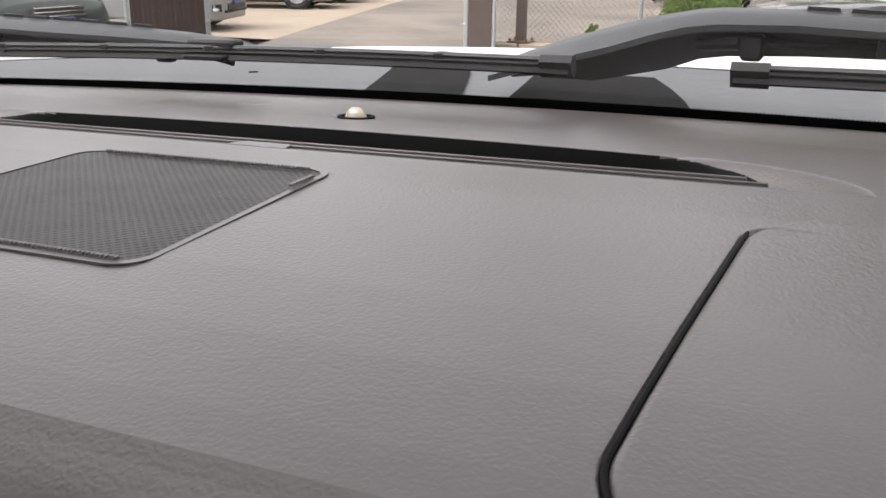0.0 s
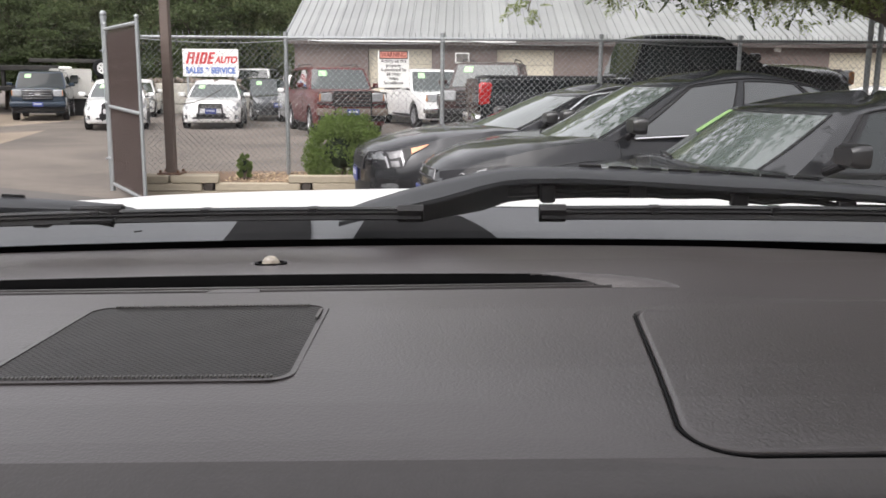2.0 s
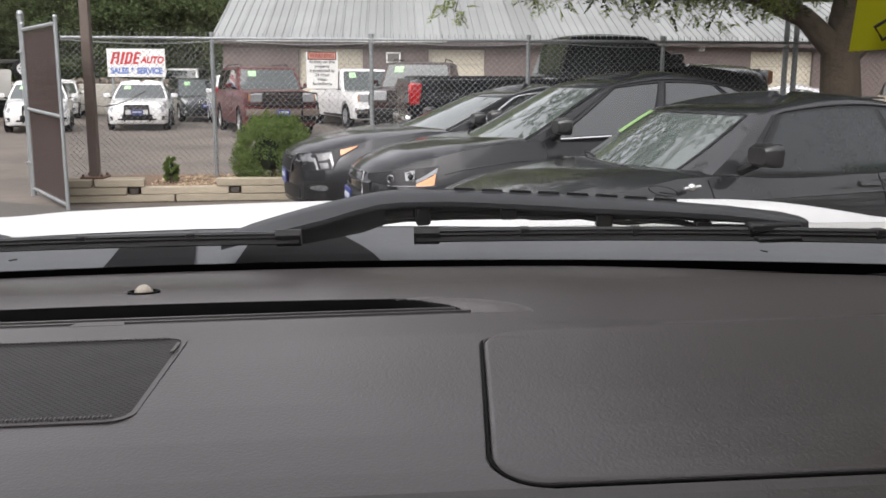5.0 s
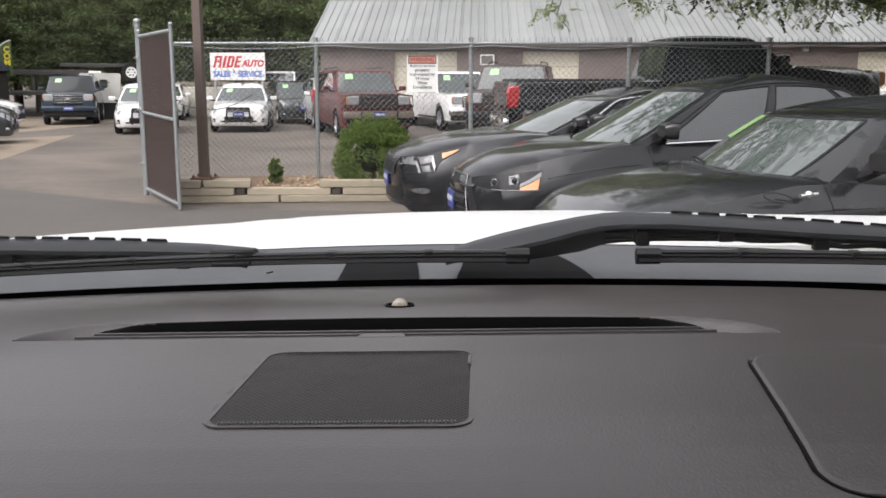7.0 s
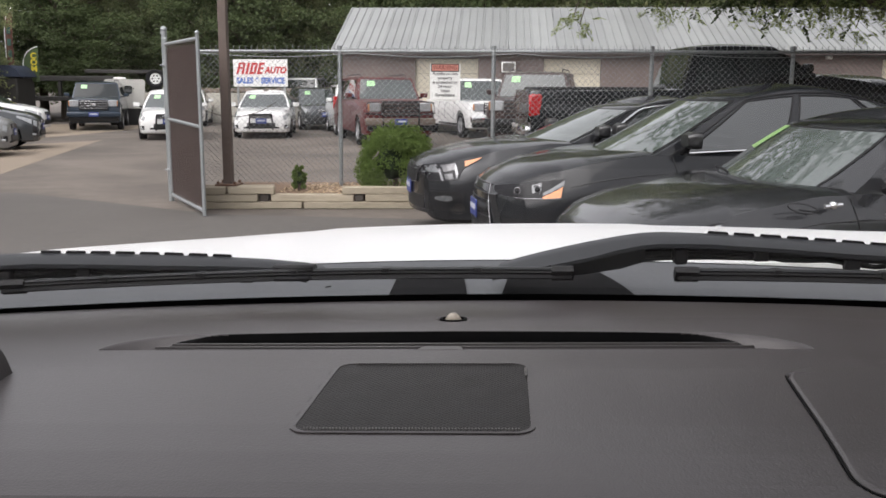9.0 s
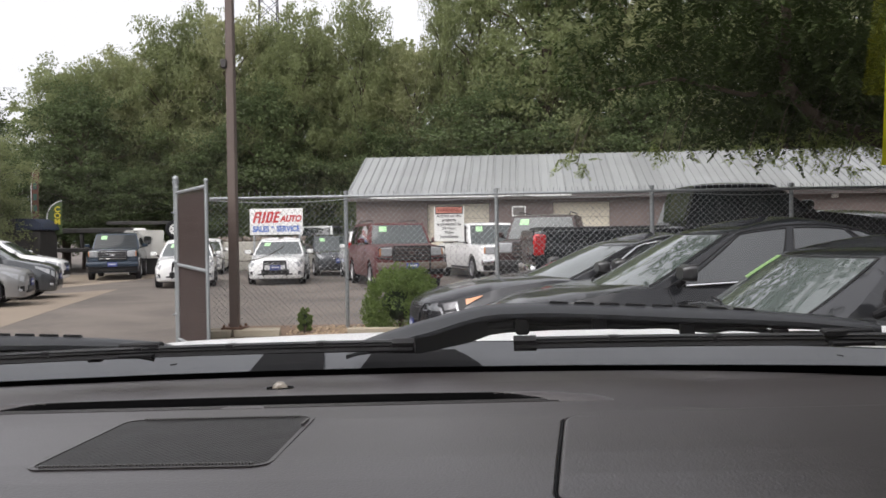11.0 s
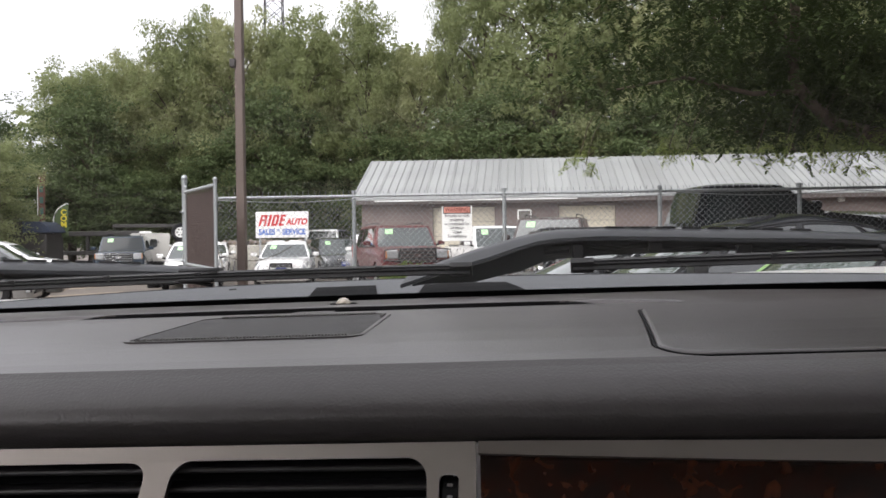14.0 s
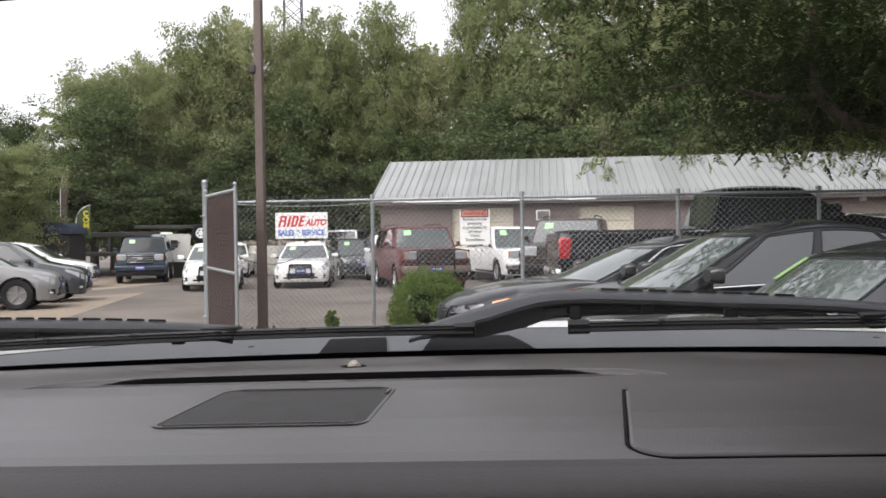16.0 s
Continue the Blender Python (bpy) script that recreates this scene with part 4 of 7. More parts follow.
def mesh_wires(width, z0, z1, pitch, r):
    """Diagonal wires of a chain-link field, in the plane y = 0, with their ends twisted up past the rail."""
    h = z1 - z0
    v, f = [], []

    def wire(p, q, r=r):
        d = (q - p).normalized()
        s = d.cross(Vector((0, 1, 0))).normalized() * r
        k = len(v)
        for e in (p, q):
            v.extend([tuple(e + s), tuple(e - s * 0.5 + Vector((0, r * 0.87, 0))), tuple(e - s * 0.5 - Vector((0, r * 0.87, 0)))])
        f.extend([(k, k + 1, k + 4, k + 3), (k + 1, k + 2, k + 5, k + 4), (k + 2, k, k + 3, k + 5)])

    for sgn in (1, -1):
        for k in range(int(-h / pitch) - 1, int((width + h) / pitch) + 2):
            x0 = k * pitch
            xa, xb = (x0, x0 + h) if sgn > 0 else (x0, x0 - h)
            ta, tb = 0.0, 1.0
            lo, hi = min(xa, xb), max(xa, xb)
            if hi <= 0 or lo >= width:
                continue
            t0, t1 = sorted(((0 - xa) / (xb - xa), (width - xa) / (xb - xa)))
            ta, tb = max(ta, t0), min(tb, t1)
            if tb - ta < 0.01:
                continue
            wire(Vector((xa + (xb - xa) * ta, sgn * 0.002, z0 + h * ta)), Vector((xa + (xb - xa) * tb, sgn * 0.002, z0 + h * tb)))
    for k in range(int(width / pitch)):
        wire(Vector((k * pitch + 0.008, 0, z1 - 0.02)), Vector((k * pitch - 0.002, 0, z1 + 0.05)), r * 1.9)
        wire(Vector((k * pitch - 0.002, 0, z1 + 0.045)), Vector((k * pitch + 0.010, 0, z1 + 0.058)), r * 1.5)
    return v, f


fence = thing("chain_link_fence", "galvanised chain-link fence with a top rail", "fence", pose(-4.30, 12.06, 0.0))
v, f = mesh_wires(19.0, 0.22, 2.13, 0.085, 0.0025)
raw("wire_mesh", v, f, WIRE, fence)
for x in (2.02, 4.20, 6.39, 8.30, 12.4, 14.5, 16.6, 18.8):
    bm = bars([[(x, 0.04, 0.0), (x, 0.04, 2.15)]], 0.029, 12)
    tube(bm, [(x, 0.04, 2.14), (x, 0.04, 2.19)], 0.033, 10)
    part("post", bm, GALV, fence)
for x in (10.08, 10.22):
    part("gate_post", bars([[(x, 0.06, 0.0), (x, 0.06, 2.75)]], 0.038, 12), GALV, fence)
part("top_rail", bars([[(0, 0.03, 2.11), (19.0, 0.03, 2.11)]], 0.021, 10), GALV, fence)
part("tension_wire", bars([[(x, -0.01, 2.08 - 0.05 * abs(math.sin(x * 1.4))) for x in np.linspace(0, 19, 60)]], 0.006, 5), WIRE, fence)

SLAT = mat("brown_slat", (0.056, 0.038, 0.034), 0.95, spec=0.1, var=0.3, scale=26, tint=0.10, bump=0.5, bscale=90)
GL = math.hypot(0.96, 1.51) + 0.08


def slatted_gate(label, m):
    """One leaf hung on its round post: pipe frame, wire and upright slats."""
    g = thing("chain_link_gate", label, "gate", m, "gate leaves")
    bm = bars([[(0, 0, 0), (0, 0, 2.33)]], 0.038, 12)
    tube(bm, [(0, 0, 2.32), (0, 0, 2.36)], 0.045, 12)
    part("hinge_post", bm, GALV, g)
    bm = bmesh.new()
    bmesh.ops.create_uvsphere(bm, u_segments=12, v_segments=8, radius=0.046, matrix=Matrix.Translation((0, 0, 2.385)))
    part("post_cap", bm, GALV, g)
    for path in ([(0.07, 0, 0.06), (0.07, 0, 2.24)], [(GL, 0, 0.02), (GL, 0, 2.24)], [(0.07, 0, 2.18), (GL, 0, 2.18)], [(0.07, 0, 1.16), (GL, 0, 1.12)], [(0.07, 0, 0.10), (GL, 0, 0.08)]):
        part("frame_pipe", bars([path], 0.024, 10), GALV, g)
    for x in (0.07, GL):
        bm = bmesh.new()
        bmesh.ops.create_uvsphere(bm, u_segments=10, v_segments=6, radius=0.030, matrix=Matrix.Translation((x, 0, 2.25)))
        part("pipe_cap", bm, GALV, g)
    first = part("slat", blk((0, 0, 0), (0.051, 0.006, 2.0), 0.002), SLAT, g, smooth=False)
    for k in range(int((GL - 0.12) / 0.052)):
        ob = first if k == 0 else new("slat", first.data)
        ob.parent = g
        ob.matrix_basis = pose(0.115 + 0.052 * k, 0.012 + 0.003 * (k % 2), 1.13 + 0.012 * ((k * 7) % 5 - 2), 0, 0, 0.8 * ((k * 3) % 5 - 2))
    v, f = mesh_wires(GL - 0.09, 0.1, 2.16, 0.06, 0.0014)
    raw("gate_mesh", [(x + 0.08, y - 0.006, z) for x, y, z in v], f, mat("dull_wire", (0.13, 0.105, 0.095), 0.8), g)
    for z in (0.45, 1.20, 1.9):
        part("hinge", blk((0.035, 0, z), (0.09, 0.09, 0.05), 0.008), GALV, g)
        part("hinge_bolt", bars([[(0.02, -0.075, z), (0.02, 0.07, z)]], 0.011, 6), GALV, g)
    return g


slatted_gate("open chain-link gate leaf filled with dark brown slats", pose(-4.66, 11.70, 0, 0, 0, math.degrees(math.atan2(10.19 - 11.70, -3.70 + 4.66))))
slatted_gate("second open gate leaf of brown slats across the driveway", pose(-8.00, 10.20, 0, 0, 0, math.degrees(math.atan2(-1.78, 0.22))))

side_fence = thing("chain_link_fence", "chain-link fence running on beyond the second gate leaf", "fence", pose(-8.15, 10.25, 0, 0, 0, 180))
v, f = mesh_wires(9.0, 0.08, 2.13, 0.085, 0.0025)
raw("wire_mesh", v, f, WIRE, side_fence)
for x in (2.4, 4.8, 7.2, 9.0):
    part("post", bars([[(x, 0.04, 0.0), (x, 0.04, 2.17)]], 0.03, 12), GALV, side_fence)
part("top_rail", bars([[(0, 0.03, 2.11), (9.0, 0.03, 2.11)]], 0.021, 10), GALV, side_fence)

chain = thing("gate_chain", "rusty steel chain draped along the wire fence", "chain")
links = [(-4.22, 1.26), (-4.0, 1.20), (-3.76, 1.185), (-3.6, 1.21), (-3.4, 1.28), (-3.2, 1.39)]
loose = bmesh.new()
for k in range(58):
    q = k / 57 * 5
    i = min(int(q), 4)
    a, b = Vector((links[i][0], 12.045, links[i][1])), Vector((links[i + 1][0], 12.045, links[i + 1][1]))
    d = (b - a).normalized()
    o = Vector((0, 0, 1)).cross(d) if k % 2 else Vector((0, -1, 0)).cross(d)
    o = o.normalized()
    c = a.lerp(b, q - i)
    ring = [c + d * 0.014 * math.cos(u) + o * 0.007 * math.sin(u) for u in np.linspace(0, 2 * math.pi, 9)]
    tube(loose, ring, 0.0028, 5)
part("links", loose, mat("chain_steel", (0.10, 0.085, 0.07), 0.6, 0.6, var=0.3), chain)

# ---- signs ----
SIGN_WHITE = mat("sign_white", (0.78, 0.78, 0.76), 0.5, var=0.06)
SIGN_RED = mat("sign_red", (0.55, 0.03, 0.03), 0.5)
SIGN_BLUE = mat("sign_blue", (0.075, 0.16, 0.48), 0.5)
SIGN_BLACK = mat("sign_black", (0.02, 0.02, 0.02), 0.5)
face = pose(0, 0, 0, 90, 0, 0)
warn = thing("warning_sign", "white warning sign with red heading wired to the fence", "sign", pose(-0.775, 12.02, 1.69))
part("panel", blk((0, 0, 0), (0.43, 0.006, 0.50), 0.004), SIGN_WHITE, warn)
part("red_band", blk((0, -0.005, 0.195), (0.395, 0.004, 0.112), 0.002), SIGN_BLACK, warn)
part("red_field", blk((0, -0.008, 0.195), (0.365, 0.003, 0.082), 0.001), mat("sign_salmon", (0.66, 0.27, 0.21), 0.5), warn)
words("WARNING", 0.085, mat("sign_dark_red", (0.12, 0.012, 0.012), 0.5), warn, pose(0, -0.011, 0.195) @ face, bold=0.002, width=0.82)
for k, line in enumerate(("Activity on this", "property", "is protected by", "24 Hour", "Video", "Surveillance")):
    words(line, 0.062, SIGN_BLACK, warn, pose(0, -0.006, 0.112 - 0.059 * k) @ face, bold=0.0008, width=0.92)

SY = 33.6
big = thing("dealer_sign", "white sign with slanted red and blue lettering above the wall", "sign", pose(-9.20, SY, 2.13))
part("panel", blk((0, 0, 0), (2.10, 0.03, 1.02), 0.01), SIGN_WHITE, big)
for sx in (-0.9, 0.9):
    part("sign_post", blk((sx, 0.06, -0.9), (0.07, 0.07, 2.4), 0.01), GALV, big)
slant = Matrix(((1, 0, 0.28, 0), (0, 1, 0, 0), (0, 0, 1, 0), (0, 0, 0, 1)))
bm = bmesh.new()
for x, w, z, h in ((-0.88, 0.085, 0.17, 0.44), (-0.78, 0.20, 0.355, 0.07), (-0.70, 0.085, 0.28, 0.20), (-0.78, 0.16, 0.185, 0.065), (-0.68, 0.085, 0.06, 0.22), (-0.53, 0.10, 0.17, 0.44), (-0.38, 0.09, 0.17, 0.44), (-0.28, 0.12, 0.35, 0.08), (-0.22, 0.09, 0.17, 0.36), (-0.28, 0.12, 0.0, 0.08), (-0.08, 0.09, 0.17, 0.44), (0.02, 0.13, 0.35, 0.08), (0.02, 0.11, 0.18, 0.08), (0.02, 0.13, 0.0, 0.08)):
    box(bm, (x, -0.018, z), (w, 0.006, h), 0.0, slant)
part("red_mark", bm, SIGN_RED, big, smooth=False)
words("AUTO", 0.33, SIGN_RED, big, pose(0.60, -0.02, 0.10) @ face, bold=0.016, width=0.88, slope=0.25)
words("SALES & SERVICE", 0.30, SIGN_BLUE, big, pose(0.0, -0.02, -0.29) @ face, bold=0.014, width=0.84)

# ---- building ----
SIDING = mat("brown_siding", (0.155, 0.122, 0.112), 0.8, var=0.2, scale=1.5, bump=0.2)
CREAM = mat("cream_door", (0.60, 0.55, 0.44), 0.6, var=0.08, scale=1.0)
ROOF = mat("metal_roof", (0.315, 0.325, 0.322), 0.5, 0.3, var=0.16, scale=0.8, tint=0.12)
BY = 33.0
shed = thing("workshop_building", "long low workshop with brown walls and pale metal roof", "building", pose(0, 0, 0))
X0, X1 = -5.9, 34.0
doors = ((-3.21, -0.89), (1.5, 3.57), (13.5, 15.9), (19.0, 21.5), (26, 28.5))
outer = [(X0, 0.0), (X1, 0.0), (X1, 3.12), (X0, 3.12)]
part("front_wall", plate(outer, [[(a, 0.02), (b, 0.02), (b, 2.68), (a, 2.68)] for a, b in doors], 0.15, lambda u, v, d: Vector((u, BY - d - 0.15 + 0.0, v))), SIDING, shed, smooth=False)
for a, b in doors:
    d = part("overhead_door", blk(((a + b) / 2, BY + 0.06, 1.34), (b - a, 0.05, 2.66), 0.005), CREAM, shed, "cream overhead door")
    # groove shadows are thin strips in a darker cream
    for k in range(1, 5):
        part("door_groove", blk(((a + b) / 2, BY + 0.03, 2.66 * k / 5), (b - a - 0.04, 0.02, 0.02), 0.003), mat("cream_shadow", (0.35, 0.32, 0.26), 0.7), d)
part("end_wall", blk((X0 + 0.07, BY + 4.1, 1.56), (0.14, 7.9, 3.12), 0.01), SIDING, shed)
bm = bmesh.new()
bm.faces.new([bm.verts.new(p) for p in ((X0, BY + 0.02, 3.12), (X0, BY + 8.2, 3.12), (X0, BY + 4.1, 4.72))])
part("gable", bm, SIDING, shed)
part("back_wall", blk(((X0 + X1) / 2, BY + 8.2, 1.56), (X1 - X0, 0.14, 3.12), 0.01), SIDING, shed)
k = 0
x = X0 - 0.35
while x < 30:
    w = 0.91
    bm = bmesh.new()
    ring_loft(bm, [[(x, BY - 0.55, 2.96), (x + w - 0.012, BY - 0.55, 2.96), (x + w - 0.012, BY + 4.1, 4.80), (x, BY + 4.1, 4.80)], [(x, BY - 0.55, 2.99), (x + w - 0.012, BY - 0.55, 2.99), (x + w - 0.012, BY + 4.1, 4.83), (x, BY + 4.1, 4.83)]])
    for r in (0.03, 0.33, 0.63):
        ring_loft(bm, [[(x + r + a, BY - 0.56 + e, 2.99 + e * 0.396 + hh) for e in (0, 4.66)] for a, hh in ((0, 0), (0.015, 0.035), (0.045, 0.035), (0.06, 0))], closed=False)
    part("roof_panel", bm, ROOF, shed, smooth=False)
    x += w
part("rear_roof", blk((0, 0, 0), (X1 - X0 + 0.7, 4.75, 0.04), 0.0, pose((X0 + X1) / 2, BY + 6.35, 3.95, -21.5, 0, 0)), ROOF, shed, smooth=False)
part("eave_board", blk(((X0 + X1) / 2, BY - 0.52, 2.88), (X1 - X0 + 0.6, 0.03, 0.14), 0.005), mat("eave_dark", (0.09, 0.075, 0.07), 0.8), shed)
part("eave_light", blk((-1.6, BY - 0.56, 2.93), (7.5, 0.02, 0.05), 0.004), SIGN_WHITE, shed)
ac = part("window_unit", blk((0.22, BY - 0.2, 2.36), (0.52, 0.3, 0.38), 0.02), SIGN_WHITE, shed, "white window air unit")
part("unit_grille", blk((0.22, BY - 0.355, 2.36), (0.42, 0.02, 0.29), 0.005), mat("unit_grey", (0.12, 0.11, 0.10), 0.6), ac)
part("wall_lamp", blk((11.6, BY - 0.2, 2.75), (0.22, 0.18, 0.16), 0.03), SIGN_WHITE, shed)

block_wall = thing("retaining_wall", "stained pale concrete retaining wall behind the parked cars", "wall", kind="structure")
part("wall_body", blk((-12.0, 40.2, 0.66), (9.8, 0.5, 1.34), 0.03), mat("stained_concrete", (0.42, 0.40, 0.35), 0.9, var=0.35, scale=0.9, bump=0.5, bscale=15, detail=7), block_wall)
bm = bmesh.new()
for k in range(260):
    x = rng.uniform(-14.0, -7.2)
    box(bm, (0, 0, 0), (rng.uniform(0.08, 0.3), rng.uniform(0.1, 0.3), rng.uniform(0.05, 0.2)), 0.01, pose(x, 40.3 + rng.uniform(-0.1, 0.5), 1.36 + rng.uniform(0, 0.1), rng.uniform(-40, 40), rng.uniform(-40, 40), rng.uniform(0, 180)))
tagged(part("rubble", bm, mat("rubble", (0.17, 0.14, 0.115), 0.95, var=0.3, islands=0.4), smooth=False), "loose brown stones and brush on the wall", "rubble", kind="stuff")


# ---- vehicles ----
SHAPES = {
    # fraction of length: top, half width, bottom (tops and bottoms as parts of the height)
    "low_sedan": ([(0, 0.475, 0.70, 0.19), (0.008, 0.520, 0.78, 0.15), (0.03, 0.56, 0.88, 0.135), (0.08, 0.612, 0.95, 0.13), (0.15, 0.660, 0.985, 0.13), (0.20, 0.682, 0.99, 0.13), (0.28, 0.708, 1, 0.13), (0.5, 0.69, 1, 0.13), (0.8, 0.69, 1, 0.13), (0.9, 0.68, 0.97, 0.14), (0.97, 0.66, 0.90, 0.18), (1, 0.56, 0.76, 0.25)], (0.26, 0.44, 0.70, 0.88)),
    "low_crossover": ([(0, 0.435, 0.68, 0.16), (0.008, 0.475, 0.75, 0.13), (0.03, 0.525, 0.86, 0.125), (0.08, 0.582, 0.94, 0.125), (0.16, 0.628, 0.985, 0.125), (0.27, 0.668, 1, 0.125), (0.5, 0.70, 1, 0.125), (0.8, 0.735, 1, 0.125), (0.93, 0.73, 0.95, 0.15), (1, 0.64, 0.80, 0.22)], (0.228, 0.428, 0.745, 0.905)),
    "sedan": ([(0, 0.46, 0.64, 0.19), (0.008, 0.515, 0.77, 0.15), (0.03, 0.55, 0.89, 0.135), (0.08, 0.585, 0.96, 0.13), (0.20, 0.62, 0.99, 0.13), (0.28, 0.645, 1, 0.13), (0.5, 0.655, 1, 0.13), (0.8, 0.675, 1, 0.13), (0.9, 0.68, 0.97, 0.14), (0.97, 0.66, 0.90, 0.18), (1, 0.56, 0.76, 0.25)], (0.26, 0.44, 0.70, 0.88)),
    "coupe_suv": ([(0, 0.43, 0.56, 0.16), (0.008, 0.475, 0.68, 0.13), (0.03, 0.508, 0.83, 0.125), (0.08, 0.552, 0.945, 0.125), (0.16, 0.602, 0.985, 0.125), (0.27, 0.665, 1, 0.125), (0.5, 0.70, 1, 0.125), (0.8, 0.735, 1, 0.125), (0.93, 0.73, 0.95, 0.15), (1, 0.64, 0.80, 0.22)], (0.210, 0.410, 0.745, 0.905)),
    "hatch": ([(0, 0.42, 0.60, 0.18), (0.012, 0.50, 0.76, 0.14), (0.05, 0.56, 0.90, 0.13), (0.11, 0.61, 0.97, 0.13), (0.22, 0.665, 1, 0.13), (0.30, 0.70, 1, 0.13), (0.8, 0.735, 1, 0.13), (0.93, 0.73, 0.95, 0.15), (1, 0.60, 0.80, 0.22)], (0.30, 0.44, 0.84, 0.97)),
    "suv": ([(0, 0.42, 0.66, 0.17), (0.012, 0.50, 0.80, 0.14), (0.045, 0.56, 0.92, 0.13), (0.10, 0.595, 0.98, 0.13), (0.2, 0.615, 1, 0.13), (0.27, 0.63, 1, 0.13), (0.9, 0.655, 1, 0.13), (0.97, 0.64, 0.96, 0.16), (1, 0.58, 0.88, 0.2)], (0.24, 0.38, 0.88, 0.985)),
    "truck": ([(0, 0.56, 0.86, 0.20), (0.01, 0.61, 0.93, 0.16), (0.04, 0.64, 0.98, 0.16), (0.12, 0.65, 1, 0.16), (0.25, 0.665, 1, 0.16), (0.9, 0.665, 1, 0.16), (0.98, 0.63, 0.98, 0.18), (1, 0.60, 0.95, 0.2)], (0.245, 0.335, 0.90, 0.985)),
    "high_pickup": ([(0, 0.66, 0.86, 0.20), (0.01, 0.71, 0.93, 0.16), (0.04, 0.74, 0.98, 0.16), (0.12, 0.755, 1, 0.16), (0.24, 0.765, 1, 0.16), (0.30, 0.675, 1, 0.16), (0.60, 0.645, 1, 0.16), (0.98, 0.635, 1, 0.18), (1, 0.62, 0.97, 0.22)], (0.235, 0.345, 0.575, 0.61)),
    "pickup": ([(0, 0.52, 0.86, 0.20), (0.01, 0.57, 0.93, 0.16), (0.04, 0.60, 0.98, 0.16), (0.12, 0.61, 1, 0.16), (0.25, 0.625, 1, 0.16), (0.6, 0.635, 1, 0.16), (0.98, 0.635, 1, 0.18), (1, 0.62, 0.97, 0.22)], (0.245, 0.335, 0.565, 0.61)),
}


def vehicle(name, label, kind, size, m, paint, front="car", wheel_r=0.33, lift=0.0, tag=True, glass=None, near=False, trim=None, push_bar=False, tail=RED_LENS, bumper=None, guard=False, shape=None, far_mirror=True):
    L, W, H = size
    table, (c0, c1, c2, c3) = SHAPES[shape or kind]
    hw = W / 2
    car = thing(name, label, "car" if kind in ("sedan", "hatch", "coupe_suv") else ("pickup truck" if kind == "pickup" else "suv"), m, "parked vehicles")
    axles = ((0.185 if not near else 0.225) * L, 0.785 * L) if kind not in ("pickup",) else (0.17 * L, 0.78 * L)
    # sky sheen on near windscreens is put into a paler base colour
    glass = glass or (SCREEN if not near else mat("near_windscreen", (0.075, 0.09, 0.085), 0.03, var=0.2, rvar=0.01, spec=1.0, coat=0.55))
    arch = wheel_r * 1.17
    soft_car = kind in ("sedan", "coupe_suv", "hatch")
    round_front = near and kind != "hatch"

    def sweep(x, s):
        """How far the rounded nose falls back at x from the middle, s behind the tip."""
        return (0.27 * (abs(x) / hw) ** 2.2 - 0.08) * max(0.0, 1 - s / (0.21 * L)) ** 1.5 if round_front else 0.0

    def section(s):
        zt, w, zb = lerp_table(table, s / L)
        zt, zb, w = zt * H + lift, zb * H + lift * 0.8, w * hw
        h, cut = zt - zb, zb
        for a in axles:
            if abs(s - a) < arch:
                cut = max(cut, wheel_r + math.sqrt(arch * arch - (s - a) ** 2))
        cut = min(cut, zt - 0.12)
        fore = min(max((c0 * L - s) / (0.14 * L), 0.0), 1.0)
        crown = 0.035 * fore
        pts = [(0, zt + crown), (0.5 * w, zt + crown * 0.75), (0.80 * w, zt - 0.004), (0.91 * w, zt - 0.03), (0.975 * w, zt - 0.03 - 0.16 * h), (w, zt - 0.34 * h), (0.992 * w, zt - 0.62 * h), (0.965 * w, zb + 0.05 * h), (0.90 * w, zb)]
        if shape == "high_pickup":
            pts = [(x, q - 0.10 * fore * (x / w) ** 2.5 * (1 if x < 0.95 * w else 0.5) * (q > zt - 0.1)) for x, q in pts]
        if soft_car:
            round_nose = [(0, zt + crown), (0.45 * w, zt + crown * 0.8), (0.72 * w, zt + 0.004), (0.87 * w, zt - 0.045), (0.955 * w, zt - 0.05 - 0.16 * h), (w, zt - 0.36 * h), (0.992 * w, zt - 0.62 * h), (0.965 * w, zb + 0.05 * h), (0.90 * w, zb)]
            pts = [(a + (c - a) * fore, b + (d - b) * fore) for (a, b), (c, d) in zip(pts, round_nose)]
        xs, zs = [p[0] for p in pts][::-1], [p[1] for p in pts][::-1]
        edge = float(np.interp(cut, zs, xs))
        return [(x, z) if z >= cut else (edge, cut) for x, z in pts[:-1]] + [(min(edge, 0.90 * w), cut)]

    def side(s, z, sx, out=0.004):
        pts = section(s)[2:]
        zs, xs = [p[1] for p in pts][::-1], [p[0] for p in pts][::-1]
        zs = [q + 1e-6 * i for i, q in enumerate(zs)]
        x = float(np.interp(z, zs, xs))
        return Vector((sx * (x + out), L / 2 - s - sweep(x, s), z))

    st = sorted(set(np.round(np.concatenate([np.linspace(0, L, 70), [f * L for f in (0.006, 0.012, 0.02, 0.03)], *[a + arch * np.sin(np.linspace(-1.57, 1.57, 15)) for a in axles]]), 4)))
    bm = bmesh.new()
    rings = []
    for s in st:
        half = section(float(s))
        rings.append([(x, L / 2 - s - sweep(x, s), z) for x, z in half] + [(-x, L / 2 - s - sweep(x, s), z) for x, z in half[::-1][:-1]])
    ring_loft(bm, rings)
    part("body", bm, paint, car)

    # cabin
    belt = lambda f: lerp_table(table, f)[0] * H + lift - 0.012
    top = H + lift
    bow_f, bow_r = ({"hatch": 0.24, "coupe_suv": 0.26}.get(kind, 0.34) if near else 0.2) if kind not in ("truck", "pickup") else 0.09, 0.05

